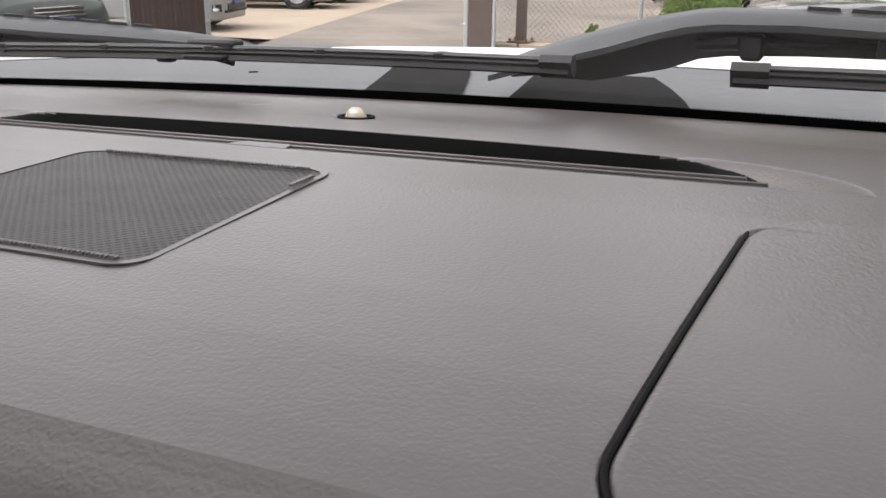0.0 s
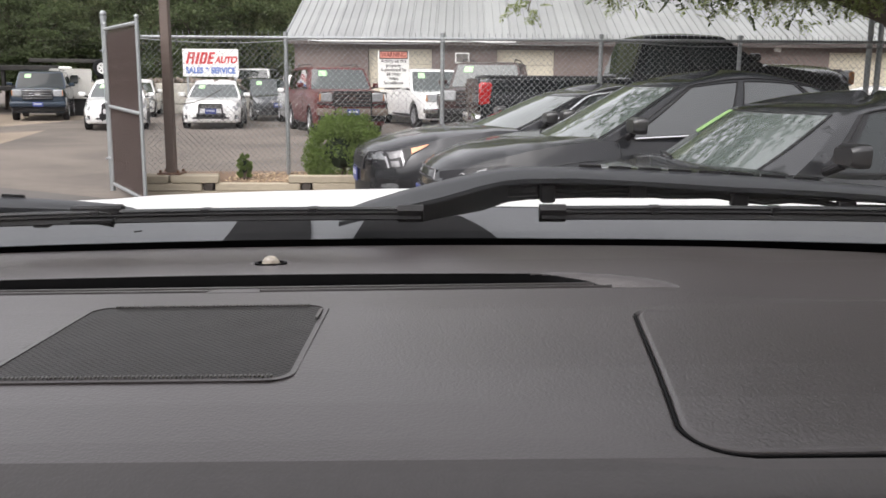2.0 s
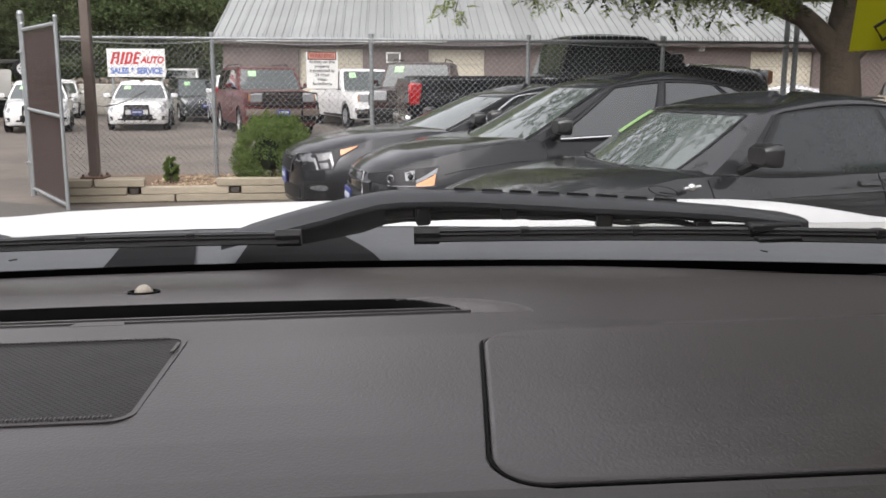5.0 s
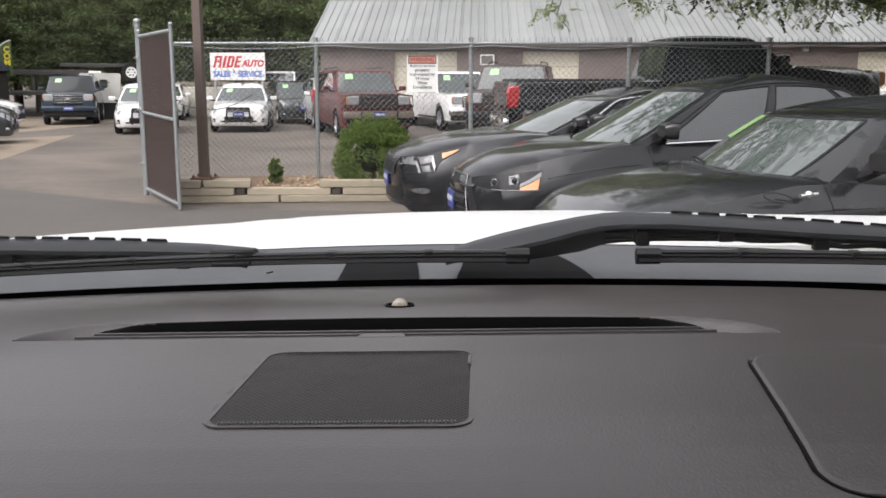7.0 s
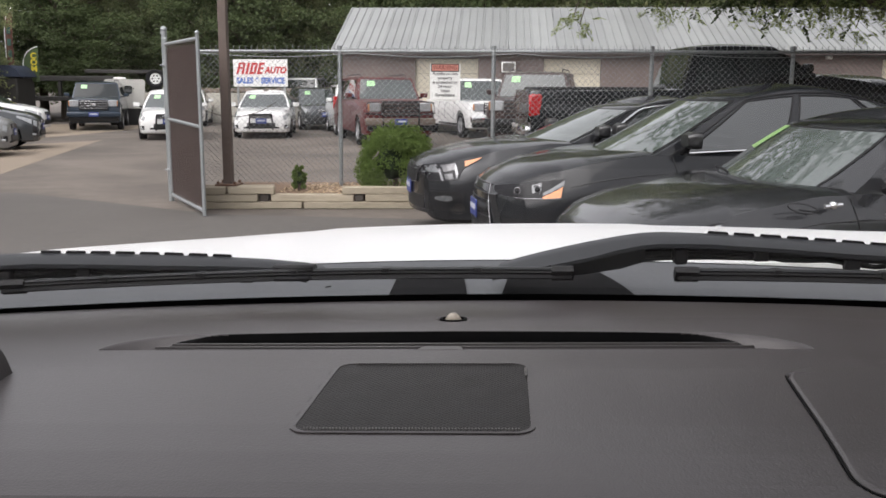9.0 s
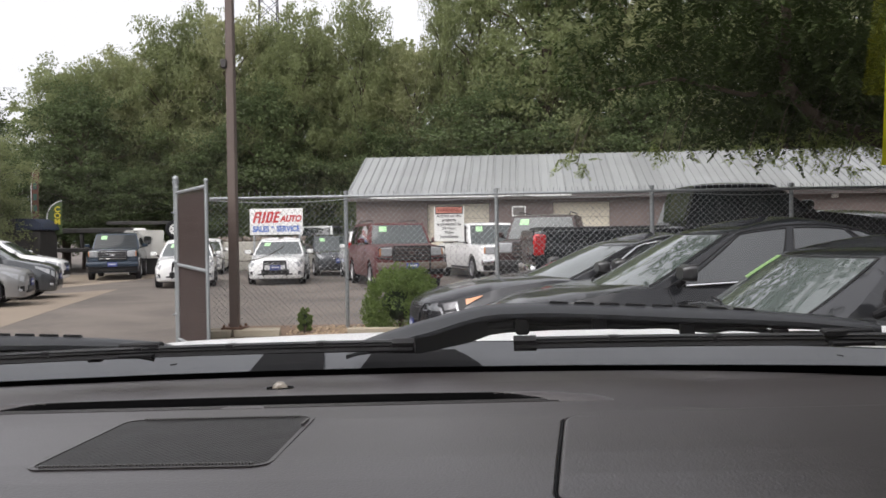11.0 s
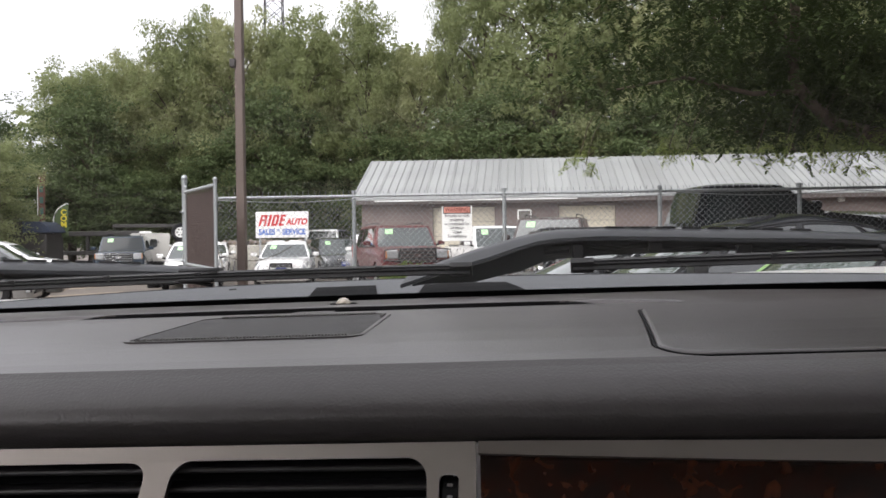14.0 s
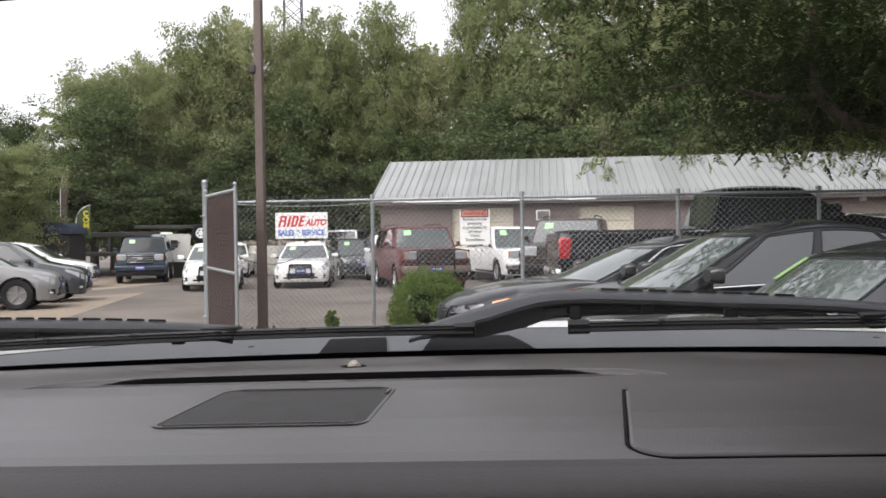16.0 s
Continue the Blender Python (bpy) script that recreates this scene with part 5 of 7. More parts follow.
    def yf(t):
        return L / 2 - L * (c0 + (c1 - c0) * t ** 0.92)

    def yr(t):
        return L / 2 - L * (c3 + (c2 - c3) * t ** (1.25 if kind in ("sedan", "hatch", "coupe_suv") else 1.0))

    def wid(t):
        return hw * (0.93 - (0.21 if kind in ("sedan", "coupe_suv", "hatch") else 0.13) * t ** 1.3)

    def zz_(t, f):
        z0 = belt(c0) * (1 - f) + belt(c3) * f
        return z0 + (top - 0.055 - z0) * t

    arc = (0.08 if near else 0.07) if soft_car else 0.015

    def front_pt(u, t, o=0.0):
        return Vector((u * wid(t) * 0.965, yf(t) - bow_f * u * u * (1 - 0.3 * t) + o * 0.7, zz_(t, 0) + o * 0.7 - 0.6 * arc * t * t))

    def side_pt(v, t, sx, o=0.0):
        a, b = yf(t) - bow_f * (1 - 0.3 * t), yr(t) + bow_r
        return Vector((sx * (wid(t) * (1 - 0.035 * (2 * v - 1) ** 4) + o), a + (b - a) * v, zz_(t, v) + 0.3 * o + arc * (math.sin(math.pi * v) - 0.6) * t * t))

    def rear_pt(u, t, o=0.0):
        return Vector((u * wid(t) * 0.965, yr(t) + bow_r * u * u - o, zz_(t, 1) + o * 0.4 - 0.6 * arc * t * t))

    bm = bmesh.new()
    rings = []
    for t in (-0.05, 0.0, 0.2, 0.45, 0.7, 0.88, 1.0):
        tt = max(t, 0)
        ring = [front_pt(u, tt) for u in np.linspace(-1, 1, 9)] + [side_pt(v, tt, 1) for v in np.linspace(0, 1, 14)[1:-1]] + [rear_pt(u, tt) for u in np.linspace(1, -1, 9)] + [side_pt(v, tt, -1) for v in np.linspace(1, 0, 14)[1:-1]]
        if t < 0:
            ring = [p + Vector((0, 0, -0.05)) for p in ring]
        rings.append(ring)
    mid = sum(rings[-1], Vector()) / len(rings[-1])
    for k, dz in ((0.97, 0.011), (0.91, 0.022), (0.77, 0.036), (0.48, 0.049), (0.15, 0.055)):
        rings.append([Vector((mid.x + (p.x - mid.x) * k, mid.y + (p.y - mid.y) * k, p.z + dz)) for p in rings[6]])
    ring_loft(bm, rings)
    part("cabin", bm, paint, car)

    def patch(fn, us, ts):
        bm = bmesh.new()
        ring_loft(bm, [[fn(u, t) for u in us] for t in ts], closed=False)
        return bm

    ws = part("windshield", patch(lambda u, t: front_pt(u * (0.83 + 0.17 * t) if near and kind == "hatch" and u < 0 else u, t, 0.006), np.linspace(*((-0.86, 0.88) if near and kind == "hatch" else (-0.93, 0.93)), 13), np.linspace(0.0, 0.93, 8)), glass, car)
    if near:
        part("wiper", bars([[front_pt(0.90, 0.015, 0.025), front_pt(0.66, 0.04, 0.03), front_pt(0.40, 0.035, 0.015)]], 0.008, 6), BLACK_TRIM, car)
        part("windshield_seal", patch(lambda u, t: front_pt(u * (0.83 + 0.17 * t) if kind == "hatch" and u < 0 else u, t, 0.003), np.linspace(*((-0.885, 0.905) if kind == "hatch" else (-0.965, 0.965)), 13), np.linspace(0.0, 0.965, 8)), BLACK_TRIM, ws)
    if tag:
        part("price_tag", patch(lambda u, t: front_pt(u, t, 0.012), np.linspace(0.70, 0.42, 4), np.linspace(0.60, 0.86, 4)) if not near else patch(lambda u, t: front_pt(u, t, 0.012), np.linspace(0.875, 0.64, 6), np.linspace(0.46, 0.93, 6)), LIME if near else GREEN_TAG, ws, "bright green price tag")
    part("rear_window", patch(lambda u, t: rear_pt(u, t, 0.006), np.linspace(-0.88, 0.88, 9), np.linspace(0.12, 0.9, 6)), TINTED, car)
    spans = {"sedan": ((0.115, 0.47), (0.51, 0.80), (0.82, 0.92)), "hatch": ((0.11, 0.60), (0.63, 0.93)), "coupe_suv": ((0.08, 0.385), (0.43, 0.77), (0.80, 0.92)), "suv": ((0.10, 0.40), (0.43, 0.68), (0.71, 0.94)), "truck": ((0.09, 0.36), (0.39, 0.63), (0.67, 0.95)), "pickup": ((0.12, 0.52), (0.57, 0.92))}[kind]
    for sx in (1, -1):
        if near:
            part("window_surround", patch(lambda v, t: side_pt(v, t, sx, 0.002), np.linspace(spans[0][0] - 0.055, spans[-1][1] + 0.015, 19), np.linspace(0.02, 0.935, 7)), paint if round_front else mat("gloss_black", (0.012, 0.012, 0.013), 0.25, spec=0.3), car)
        for a, b in spans:
            if round_front:
                loop = [side_pt(v, 0.05, sx, 0.005) for v in np.linspace(a, b, 9)] + [side_pt(b, t, sx, 0.005) for t in np.linspace(0.05, 0.90, 6)] + [side_pt(v, 0.90, sx, 0.005) for v in np.linspace(b, a, 9)] + [side_pt(a, t, sx, 0.005) for t in np.linspace(0.90, 0.05, 6)]
                part("window_seal", bars([loop], 0.007, 5), BLACK_TRIM, car)
            w = part("side_window", patch(lambda v, t: side_pt(v, t, sx, 0.004), np.linspace(a, b, 9), np.linspace(0.05, 0.90, 6)), DARK_SCREEN if shape == "high_pickup" or (near and kind == "hatch") else TINTED, car)
        if trim:
            part("belt_strip", bars([[side_pt(v, 0.03, sx, 0.008) for v in np.linspace(0.10, 0.95, 14)]], 0.010, 6), trim, car)
            if kind == "sedan" and near:
                part("window_arc", bars([[side_pt(0.075, t, sx, 0.008) for t in np.linspace(0.05, 0.86, 8)] + [side_pt(v, 0.92, sx, 0.008) for v in np.linspace(0.10, 0.9, 16)]], 0.011, 6), trim, car)
        if near:
            lip = [side_pt(spans[0][0] - 0.03, t, sx, 0.006) for t in np.linspace(0.0, 0.93, 6)] + [side_pt(v, 0.95, sx, 0.006) for v in np.linspace(spans[0][0], spans[-1][1], 14)]
            part("roof_seam", bars([lip], 0.006, 5), BLACK_TRIM, car)
        # mirror
        if far_mirror or sx < 0:
            base = side_pt(0.03, 0.10, sx)
            bm = bmesh.new()
            c = Vector((sx * (hw + (0.055 if round_front else 0.10)), base.y - 0.10, base.z + (0.085 if near else 0.05)))
            ring_loft(bm, [[c + Vector((sx * x * 1.0, d, z)) for x, z in round_rect(-0.10, 0.11, -0.065, 0.07, 0.035, 4)] if abs(d) < 0.05 else [c + Vector((sx * x * 0.75, d, z * 0.7)) for x, z in round_rect(-0.10, 0.11, -0.065, 0.07, 0.035, 4)] for d in (-0.055, -0.04, 0.02, 0.07)])
            mir = part("door_mirror", bm, paint if not near else MATS.get("mirror_black") or mat("mirror_black", (0.012, 0.012, 0.013), 0.3, coat=0.4), car)
            part("mirror_foot", bars([[base + Vector((-sx * 0.03, -0.06, -0.04)), c + Vector((-sx * 0.06, 0, -0.05))]], 0.028, 8), BLACK_TRIM, mir)
        # doors
        seams = [c0 + (c3 - c0) * f for f in ((0.16, 0.50, 0.83) if kind != "pickup" else (0.14, 0.62, 0.98))]
        if kind == "hatch":
            seams = [c0 + (c3 - c0) * f for f in (0.10, 0.585)]
        if near or L > 5.5:
            for f in seams:
                zt = section(f * L)[3][1]
                part("door_seam", bars([[side(f * L - 0.12 * max(0, 0.5 - k) * (1 if near else 0), zt - 0.02 - (zt - 0.32 * H - lift) * k, sx, 0.001) for k in np.linspace(0, 1, 10)]], 0.005, 5), BLACK_TRIM, car)
            for f in seams[1:] if kind != "hatch" else [seams[1]]:
                z = section(f * L)[3][1] - 0.10
                bm = bmesh.new()
                ring_loft(bm, [[side(f * L - 0.20 + d, z + e, sx, o) for e, o in ((-0.014, 0.004), (-0.012, 0.022), (0.012, 0.022), (0.014, 0.004))] for d in (-0.02, 0.02, 0.10, 0.13)])
                part("door_handle", bm, paint if kind != "pickup" else CHROME, car)
            crease = [side(s, section(s)[4][1] - 0.01, sx, 0.001) for s in np.linspace(0.12 * L, 0.93 * L, 24)]
            part("side_crease", bars([crease], 0.006, 5), paint, car)
        # lamps
        nose = section(0.03 * L)
        zt = nose[0][1]
        if front == "truck":
            bm = blk((sx * hw * 0.70, L / 2 + 0.0, zt - 0.18), (hw * 0.34, 0.09, 0.24), 0.03)
            part("headlight", bm, LENS, car)
            part("turn_lamp", blk((sx * hw * 0.855, L / 2 + 0.006, zt - 0.18), (hw * 0.05, 0.085, 0.20), 0.015), mat("dull_amber", (0.42, 0.17, 0.06), 0.4), car)
        else:
            housing = mat("lamp_housing", (0.010, 0.010, 0.012), 0.3, var=0.4, scale=16, spec=0.2)
            silver = mat("lamp_silver", (0.22, 0.22, 0.23), 0.25, 0.6, var=0.7, scale=40)
            clear = mat("lamp_clear", (0.12, 0.125, 0.13), 0.2, 0.2, var=0.6, scale=18)
            if round_front:
                # upper and lower edge of the lamp from its tip back along the fender
                slim = kind == "coupe_suv"
                if slim:
                    tip, tail_end, lean = 0.02, 0.50, 0.06
                    upper, lower = [(0, 0.79), (0.35, 0.838), (1, 0.872)], [(0, 0.722), (0.2, 0.705), (1, 0.715)]
                else:
                    tip, tail_end, lean = 0.01, 0.56, 0.02
                    upper, lower = [(0, 0.795), (0.4, 0.840), (1, 0.893)], [(0, 0.635), (0.40, 0.650), (0.58, 0.775), (1, 0.880)]

                def lamp(f, k, out=0.005):
                    z1 = float(np.interp(f, *zip(*upper)))
                    z0 = float(np.interp(f, *zip(*lower)))
                    return side(tip + (tail_end - tip) * f - lean * f * (1 - k), z0 + (z1 - z0) * k, sx, out)

                def lamp_patch(name, corners, material, parent, label="", out=0.009):
                    (f0, a0, b0), (f1, a1, b1) = corners
                    bm = bmesh.new()
                    ring_loft(bm, [[lamp(f0 + (f1 - f0) * q, a0 + (a1 - a0) * q + (b0 + (b1 - b0) * q - a0 - (a1 - a0) * q) * k, out) for k in (0, 0.33, 0.67, 1)] for q in np.linspace(0, 1, 6)], closed=False)
                    return part(name, bm, material, parent, label)

                bm = bmesh.new()
                ring_loft(bm, [[lamp(f, k) for k in np.linspace(0, 1, 6)] for f in np.linspace(0, 1, 18)], closed=False)
                hl = part("headlight", bm, housing, car, "dark headlight housing")
                part("lamp_edge", bars([[lamp(f, 0, 0.006) for f in np.linspace(0.15 if slim else 0.0, 1, 14)]], 0.003, 6), silver if slim else housing, hl)
                if slim:
                    lamp_patch("turn_lamp", ((0.60, 0.0, 0.12), (0.97, 0.04, 0.60)), AMBER, hl)
                    lamp_patch("reflector", ((0.60, 0.16, 0.34), (0.99, 0.66, 0.93)), clear, hl, "silvered reflector strip", 0.008)
                    for f, r in ((0.20, 0.030), (0.50, 0.042)):
                        c = lamp(f, 0.5, 0.004)
                        n = Vector((sx * 0.75, 0.65, 0.1)).normalized()
                        e, u = n.orthogonal().normalized(), n.cross(n.orthogonal()).normalized()
                        ring = [c + (e * math.cos(a) + u * math.sin(a)) * r for a in np.linspace(0, 2 * math.pi, 19)]
                        part("projector_ring", bars([ring], 0.006, 6), silver, hl)
                        bm = bmesh.new()
                        bmesh.ops.create_uvsphere(bm, u_segments=12, v_segments=8, radius=r * 0.7, matrix=Matrix.Translation(c - n * r * 0.35))
                        part("projector", bm, housing, hl)
                    lamp_patch("reflector", ((0.42, 0.30, 0.80), (0.58, 0.45, 0.92)), clear, hl, "silvered reflector strip", 0.007)
                else:
                    lamp_patch("turn_lamp", ((0.62, 0.12, 0.86), (0.985, 0.1, 0.9)), mat("pale_amber", (0.80, 0.34, 0.17), 0.25), hl)
                    lamp_patch("reflector", ((0.02, 0.55, 0.93), (0.14, 0.50, 0.93)), clear, hl, "silvered reflector strip")
                    lamp_patch("reflector", ((0.14, 0.02, 0.95), (0.17, 0.02, 0.95)), silver, hl, "silvered reflector strip", 0.010)
                    lamp_patch("reflector", ((0.20, 0.52, 0.92), (0.44, 0.58, 0.90)), mat("lamp_grey", (0.10, 0.10, 0.105), 0.2, 0.3, var=0.5, scale=22), hl, "silvered reflector strip")
                    lamp_patch("reflector", ((0.40, 0.06, 0.6), (0.45, 0.2, 0.9)), silver, hl, "silvered reflector strip", 0.010)
                    lamp_patch("reflector", ((0.20, 0.08, 0.40), (0.34, 0.08, 0.40)), mat("lamp_grey", (0.10, 0.10, 0.105), 0.2, 0.3, var=0.5, scale=22), hl, "silvered reflector strip")
            else:
                rows, lamp0 = [], 0.042 if near else 0.010
                for s in np.linspace(lamp0 * L, (lamp0 + 0.105) * L, 8):
                    f = (s / L - lamp0) / 0.105
                    z1 = section(s)[3][1] - 0.02
                    rows.append([side(s, z1 - (0.135 - 0.085 * f) * k, sx, 0.006) for k in np.linspace(0, 1, 5)])
                bm = bmesh.new()
                ring_loft(bm, rows, closed=False)
                hl = part("headlight", bm, LENS if not near else housing, car)
                bm = bmesh.new()
                ring_loft(bm, [[r[-1].lerp(r[0], q) + Vector((sx * 0.008, 0.004, 0)) for q in (0.04, 0.4, 0.8)] for r in rows[4:]], closed=False)
                part("turn_lamp", bm, LENS, hl)
            if not near:
                bm = bmesh.new()
                ring_loft(bm, [[side(q * L, zz0, sx, 0.008) for zz0 in (0.30 * H + lift, 0.26 * H + lift, 0.22 * H + lift)] for q in (0.008, 0.02, 0.035)], closed=False)
                part("corner_vent", bm, BLACK_TRIM, car)
            if round_front:
                bm = bmesh.new()
                ring_loft(bm, [[side(q, zz0, sx, 0.004) for zz0 in (0.53, 0.47, 0.40, 0.33)] for q in np.linspace(0.005, 0.30, 8)], closed=False)
                inlet = part("corner_vent", bm, BLACK_TRIM, car)
                if kind == "sedan":
                    bm = bmesh.new()
                    ring_loft(bm, [[side(q, 0.455 + e * (1 - 0.6 * abs(k)), sx, 0.012) for e in (0.035, 0, -0.03)] for q, k in ((0.03, 1), (0.06, 0.4), (0.10, 0), (0.14, 0.3), (0.17, 1))], closed=False)
                    part("fog_lamp", bm, clear, inlet)
            else:
                part("fog_lamp", blk(tuple(side(0.025 * L, 0.24 * H + lift, sx, -0.02)), (0.14, 0.10, 0.06), 0.015), LENS, car)
        rl = section(0.985 * L)
        z = rl[0][1] - (0.10 if kind != "pickup" else 0.24)
        if kind in ("pickup", "truck"):
            if shape == "high_pickup":
                part("tail_lamp", blk((sx * (hw * 0.97 - 0.05), -L / 2 + 0.07, z), (0.15, 0.20, 0.34), 0.03), tail if sx > 0 else mat("smoked_lens", (0.03, 0.011, 0.011), 0.25), car)
            else:
                part("tail_lamp", blk((sx * (hw * 0.97 - 0.06), -L / 2 + 0.03, z), (0.16, 0.12, 0.42), 0.025), tail, car)
        else:
            bm = bmesh.new()
            ring_loft(bm, [[side(s, z - 0.14 * k, sx, 0.006) for k in (0, 0.5, 1)] for s in np.linspace(0.93 * L, 0.995 * L, 5)], closed=False)
            part("tail_lamp", bm, tail, car)

    # face of the car
    z = section(0.03 * L)[0][1]
    dark = mat("grille_dark", (0.012, 0.012, 0.013), 0.5)
    if front == "truck":
        g = part("grille", blk((0, L / 2 + 0.005, z - 0.23), (hw * 1.05, 0.08, 0.38), 0.03), dark, car)
        for k in range(4):
            part("grille_bar", blk((0, L / 2 + 0.045, z - 0.10 - 0.085 * k), (hw * 1.02, 0.03, 0.028), 0.006), trim or CHROME, g)
        part("badge", blk((0, L / 2 + 0.065, z - 0.20), (0.20, 0.02, 0.085), 0.03), trim or CHROME, g)
        part("bumper", blk((0, L / 2 + 0.06, z - 0.57), (W * 0.97, 0.20, 0.20), 0.05, seg=2), bumper or trim or CHROME, car)
        part("valance", blk((0, L / 2 + 0.0, z - 0.74), (W * 0.9, 0.16, 0.16), 0.03), BLACK_TRIM, car)
        zp = z - 0.57
        yp = L / 2 + 0.165
    elif round_front:
        wide = kind == "coupe_suv"
        tip_line = section(0.0)[::-1]

        def bumper_row(q, back=0.0):
            half = float(np.interp(q, [e[1] for e in tip_line], [e[0] for e in tip_line])) if q < tip_line[-1][1] - 0.05 else tip_line[5][0]
            return [Vector((u * half, L / 2 - sweep(u * half, 0.0) * (1 - back) - sweep(half, 0.0) * back + 0.002, q)) for u in np.linspace(-1, 1, 17)]

        lo, hi = tip_line[0][1], tip_line[-1][1] - 0.03
        bm = bmesh.new()
        ring_loft(bm, [bumper_row(lo, 1.0)] + [bumper_row(lo + (hi - lo) * q) for q in np.linspace(0, 1, 7)] + [[Vector((e.x, e.y - 0.03, e.z + 0.028)) for e in bumper_row(hi)]], closed=False)
        part("front_bumper", bm, paint, car)
        z1, z0, w1, w0 = (0.80, 0.30, 0.36, 0.52) if wide else (0.79, 0.60, 0.42, 0.36)

        def face(u, k, out=0.012):
            x, lift_z = u * (w0 + (w1 - w0) * k), z0 + (z1 - z0) * k
            return Vector((x, L / 2 - sweep(x, 0.0) + out - 0.05 * k ** 4, lift_z))

        bm = bmesh.new()
        ring_loft(bm, [[face(u, k) for u in np.linspace(-1, 1, 15)] for k in np.linspace(0, 1, 7)], closed=False)
        g = part("grille", bm, dark, car)
        rim_line = [face(u, 1, 0.018) for u in np.linspace(-1, 1, 13)] + [face(1, k, 0.018) for k in np.linspace(1, 0, 7)[1:]] + [face(u, 0, 0.018) for u in np.linspace(1, -1, 13)[1:]] + [face(-1, k, 0.018) for k in np.linspace(0, 1, 7)[1:]]
        part("grille_surround", bars([rim_line], 0.006, 8), silver, g)
        for k in (0.14, 0.28, 0.42, 0.56, 0.70, 0.84):
            part("grille_bar", bars([[face(u, k, 0.017) for u in np.linspace(-0.97, 0.97, 11)]], 0.008, 6), BLACK_TRIM, g)
        if wide:
            part("bumper_beam", bars([[face(u, 0.56, -0.012) for u in np.linspace(-0.96, 0.96, 11)]], 0.05, 10), BLACK_TRIM, g)
        else:
            bm = bmesh.new()
            ring_loft(bm, [[(x, L / 2 - sweep(x, 0.0) + 0.006, q) for x in np.linspace(-0.55, 0.55, 11)] for q in (0.33, 0.40, 0.47)], closed=False)
            part("lower_intake", bm, dark, car)
        zp, yp = (0.55, L / 2 + 0.105) if wide else (0.53, L / 2 + 0.095)
    else:
        g = part("grille", blk((0, L / 2 - 0.01, z - 0.16), (hw * 0.72, 0.06, 0.13), 0.03), dark, car)
        for k in range(3):
            part("grille_bar", blk((0, L / 2 + 0.022, z - 0.115 - 0.042 * k), (hw * 0.70, 0.012, 0.012), 0.003), trim or CHROME, g)
        part("lower_intake", blk((0, L / 2 + 0.0, z - 0.42), (hw * 0.95, 0.05, 0.14), 0.02), dark, car)
        part("splitter", blk((0, L / 2 - 0.03, z - 0.50), (hw * 1.2, 0.10, 0.05), 0.02), BLACK_TRIM, car)
        zp, yp = z - 0.29, L / 2 + 0.03
    if guard:
        part("brush_guard", bars([[(q * 0.50, L / 2 + 0.16, z - 0.72), (q * 0.50, L / 2 + 0.17, z - 0.02), (q * 0.92, L / 2 + 0.12, z - 0.06), (q * 0.97, L / 2 + 0.08, z - 0.34), (q * 0.50, L / 2 + 0.17, z - 0.38)] for q in (-1, 1)] + [[(-0.5, L / 2 + 0.17, h) , (0.5, L / 2 + 0.17, h)] for h in (z - 0.03, z - 0.40)], 0.024, 8), BLACK_TRIM, car, "black tubular brush guard")
    pl = part("front_plate", blk((0, yp, zp), (0.34, 0.012, 0.16), 0.01), PLATE_BLUE, car, "blue dealer plate")
    part("plate_bar", blk((0, yp + 0.009, zp + 0.01), (0.26, 0.006, 0.05), 0.004), PLATE_MARK, pl)
    part("rear_bumper", blk((0, -L / 2 + 0.0, 0.34 * H + lift * 0.8), (W * 0.9, 0.16, 0.17), 0.04, seg=2), (trim or CHROME) if kind in ("pickup", "truck") else paint, car)
    if kind == "pickup":
        part("bed_floor", blk((0, -L / 2 + 0.19 * L, 0.64 * H + lift - 0.10), (W * 0.8, L * 0.34, 0.25), 0.02), BLACK_TRIM, car)
        part("tailgate", blk((0, -L / 2 - 0.005, 0.50 * H + lift), (W * 0.80, 0.04, 0.26 * H), 0.02), paint, car)
        part("running_board", blk((hw * 0.97, 0.10 * L, 0.22 * H + lift * 0.5), (0.16, 0.34 * L, 0.06), 0.02), BLACK_TRIM, car)
        part("running_board", blk((-hw * 0.97, 0.10 * L, 0.22 * H + lift * 0.5), (0.16, 0.34 * L, 0.06), 0.02), BLACK_TRIM, car)
    if push_bar:
        part("push_bar", bars([[(sx * 0.36, L / 2 + 0.06, 0.30), (sx * 0.36, L / 2 + 0.12, 0.42), (sx * 0.33, L / 2 + 0.12, 0.78)] for sx in (-1, 1)] + [[(-0.34, L / 2 + 0.12, h), (0.34, L / 2 + 0.12, h)] for h in (0.46, 0.77)], 0.026, 8), BLACK_TRIM, car, "black push bar")
    if kind in ("truck", "suv") and not near:
        for sx in (1, -1):
            part("roof_rail", bars([[(sx * hw * 0.66, L / 2 - L * (c1 + 0.06), top - 0.02), (sx * hw * 0.66, L / 2 - L * (c1 + 0.09), top + 0.045), (sx * hw * 0.66, L / 2 - L * (c2 - 0.07), top + 0.045), (sx * hw * 0.66, L / 2 - L * (c2 - 0.04), top - 0.01)]], 0.016, 6), BLACK_TRIM, car)
    # underside and wheels
    part("underbody", blk((0, 0, 0.22 * H + lift * 0.8), (W * 0.72, L * 0.9, 0.12 * H), 0.02), SLOT_BLACK, car)
    first = None
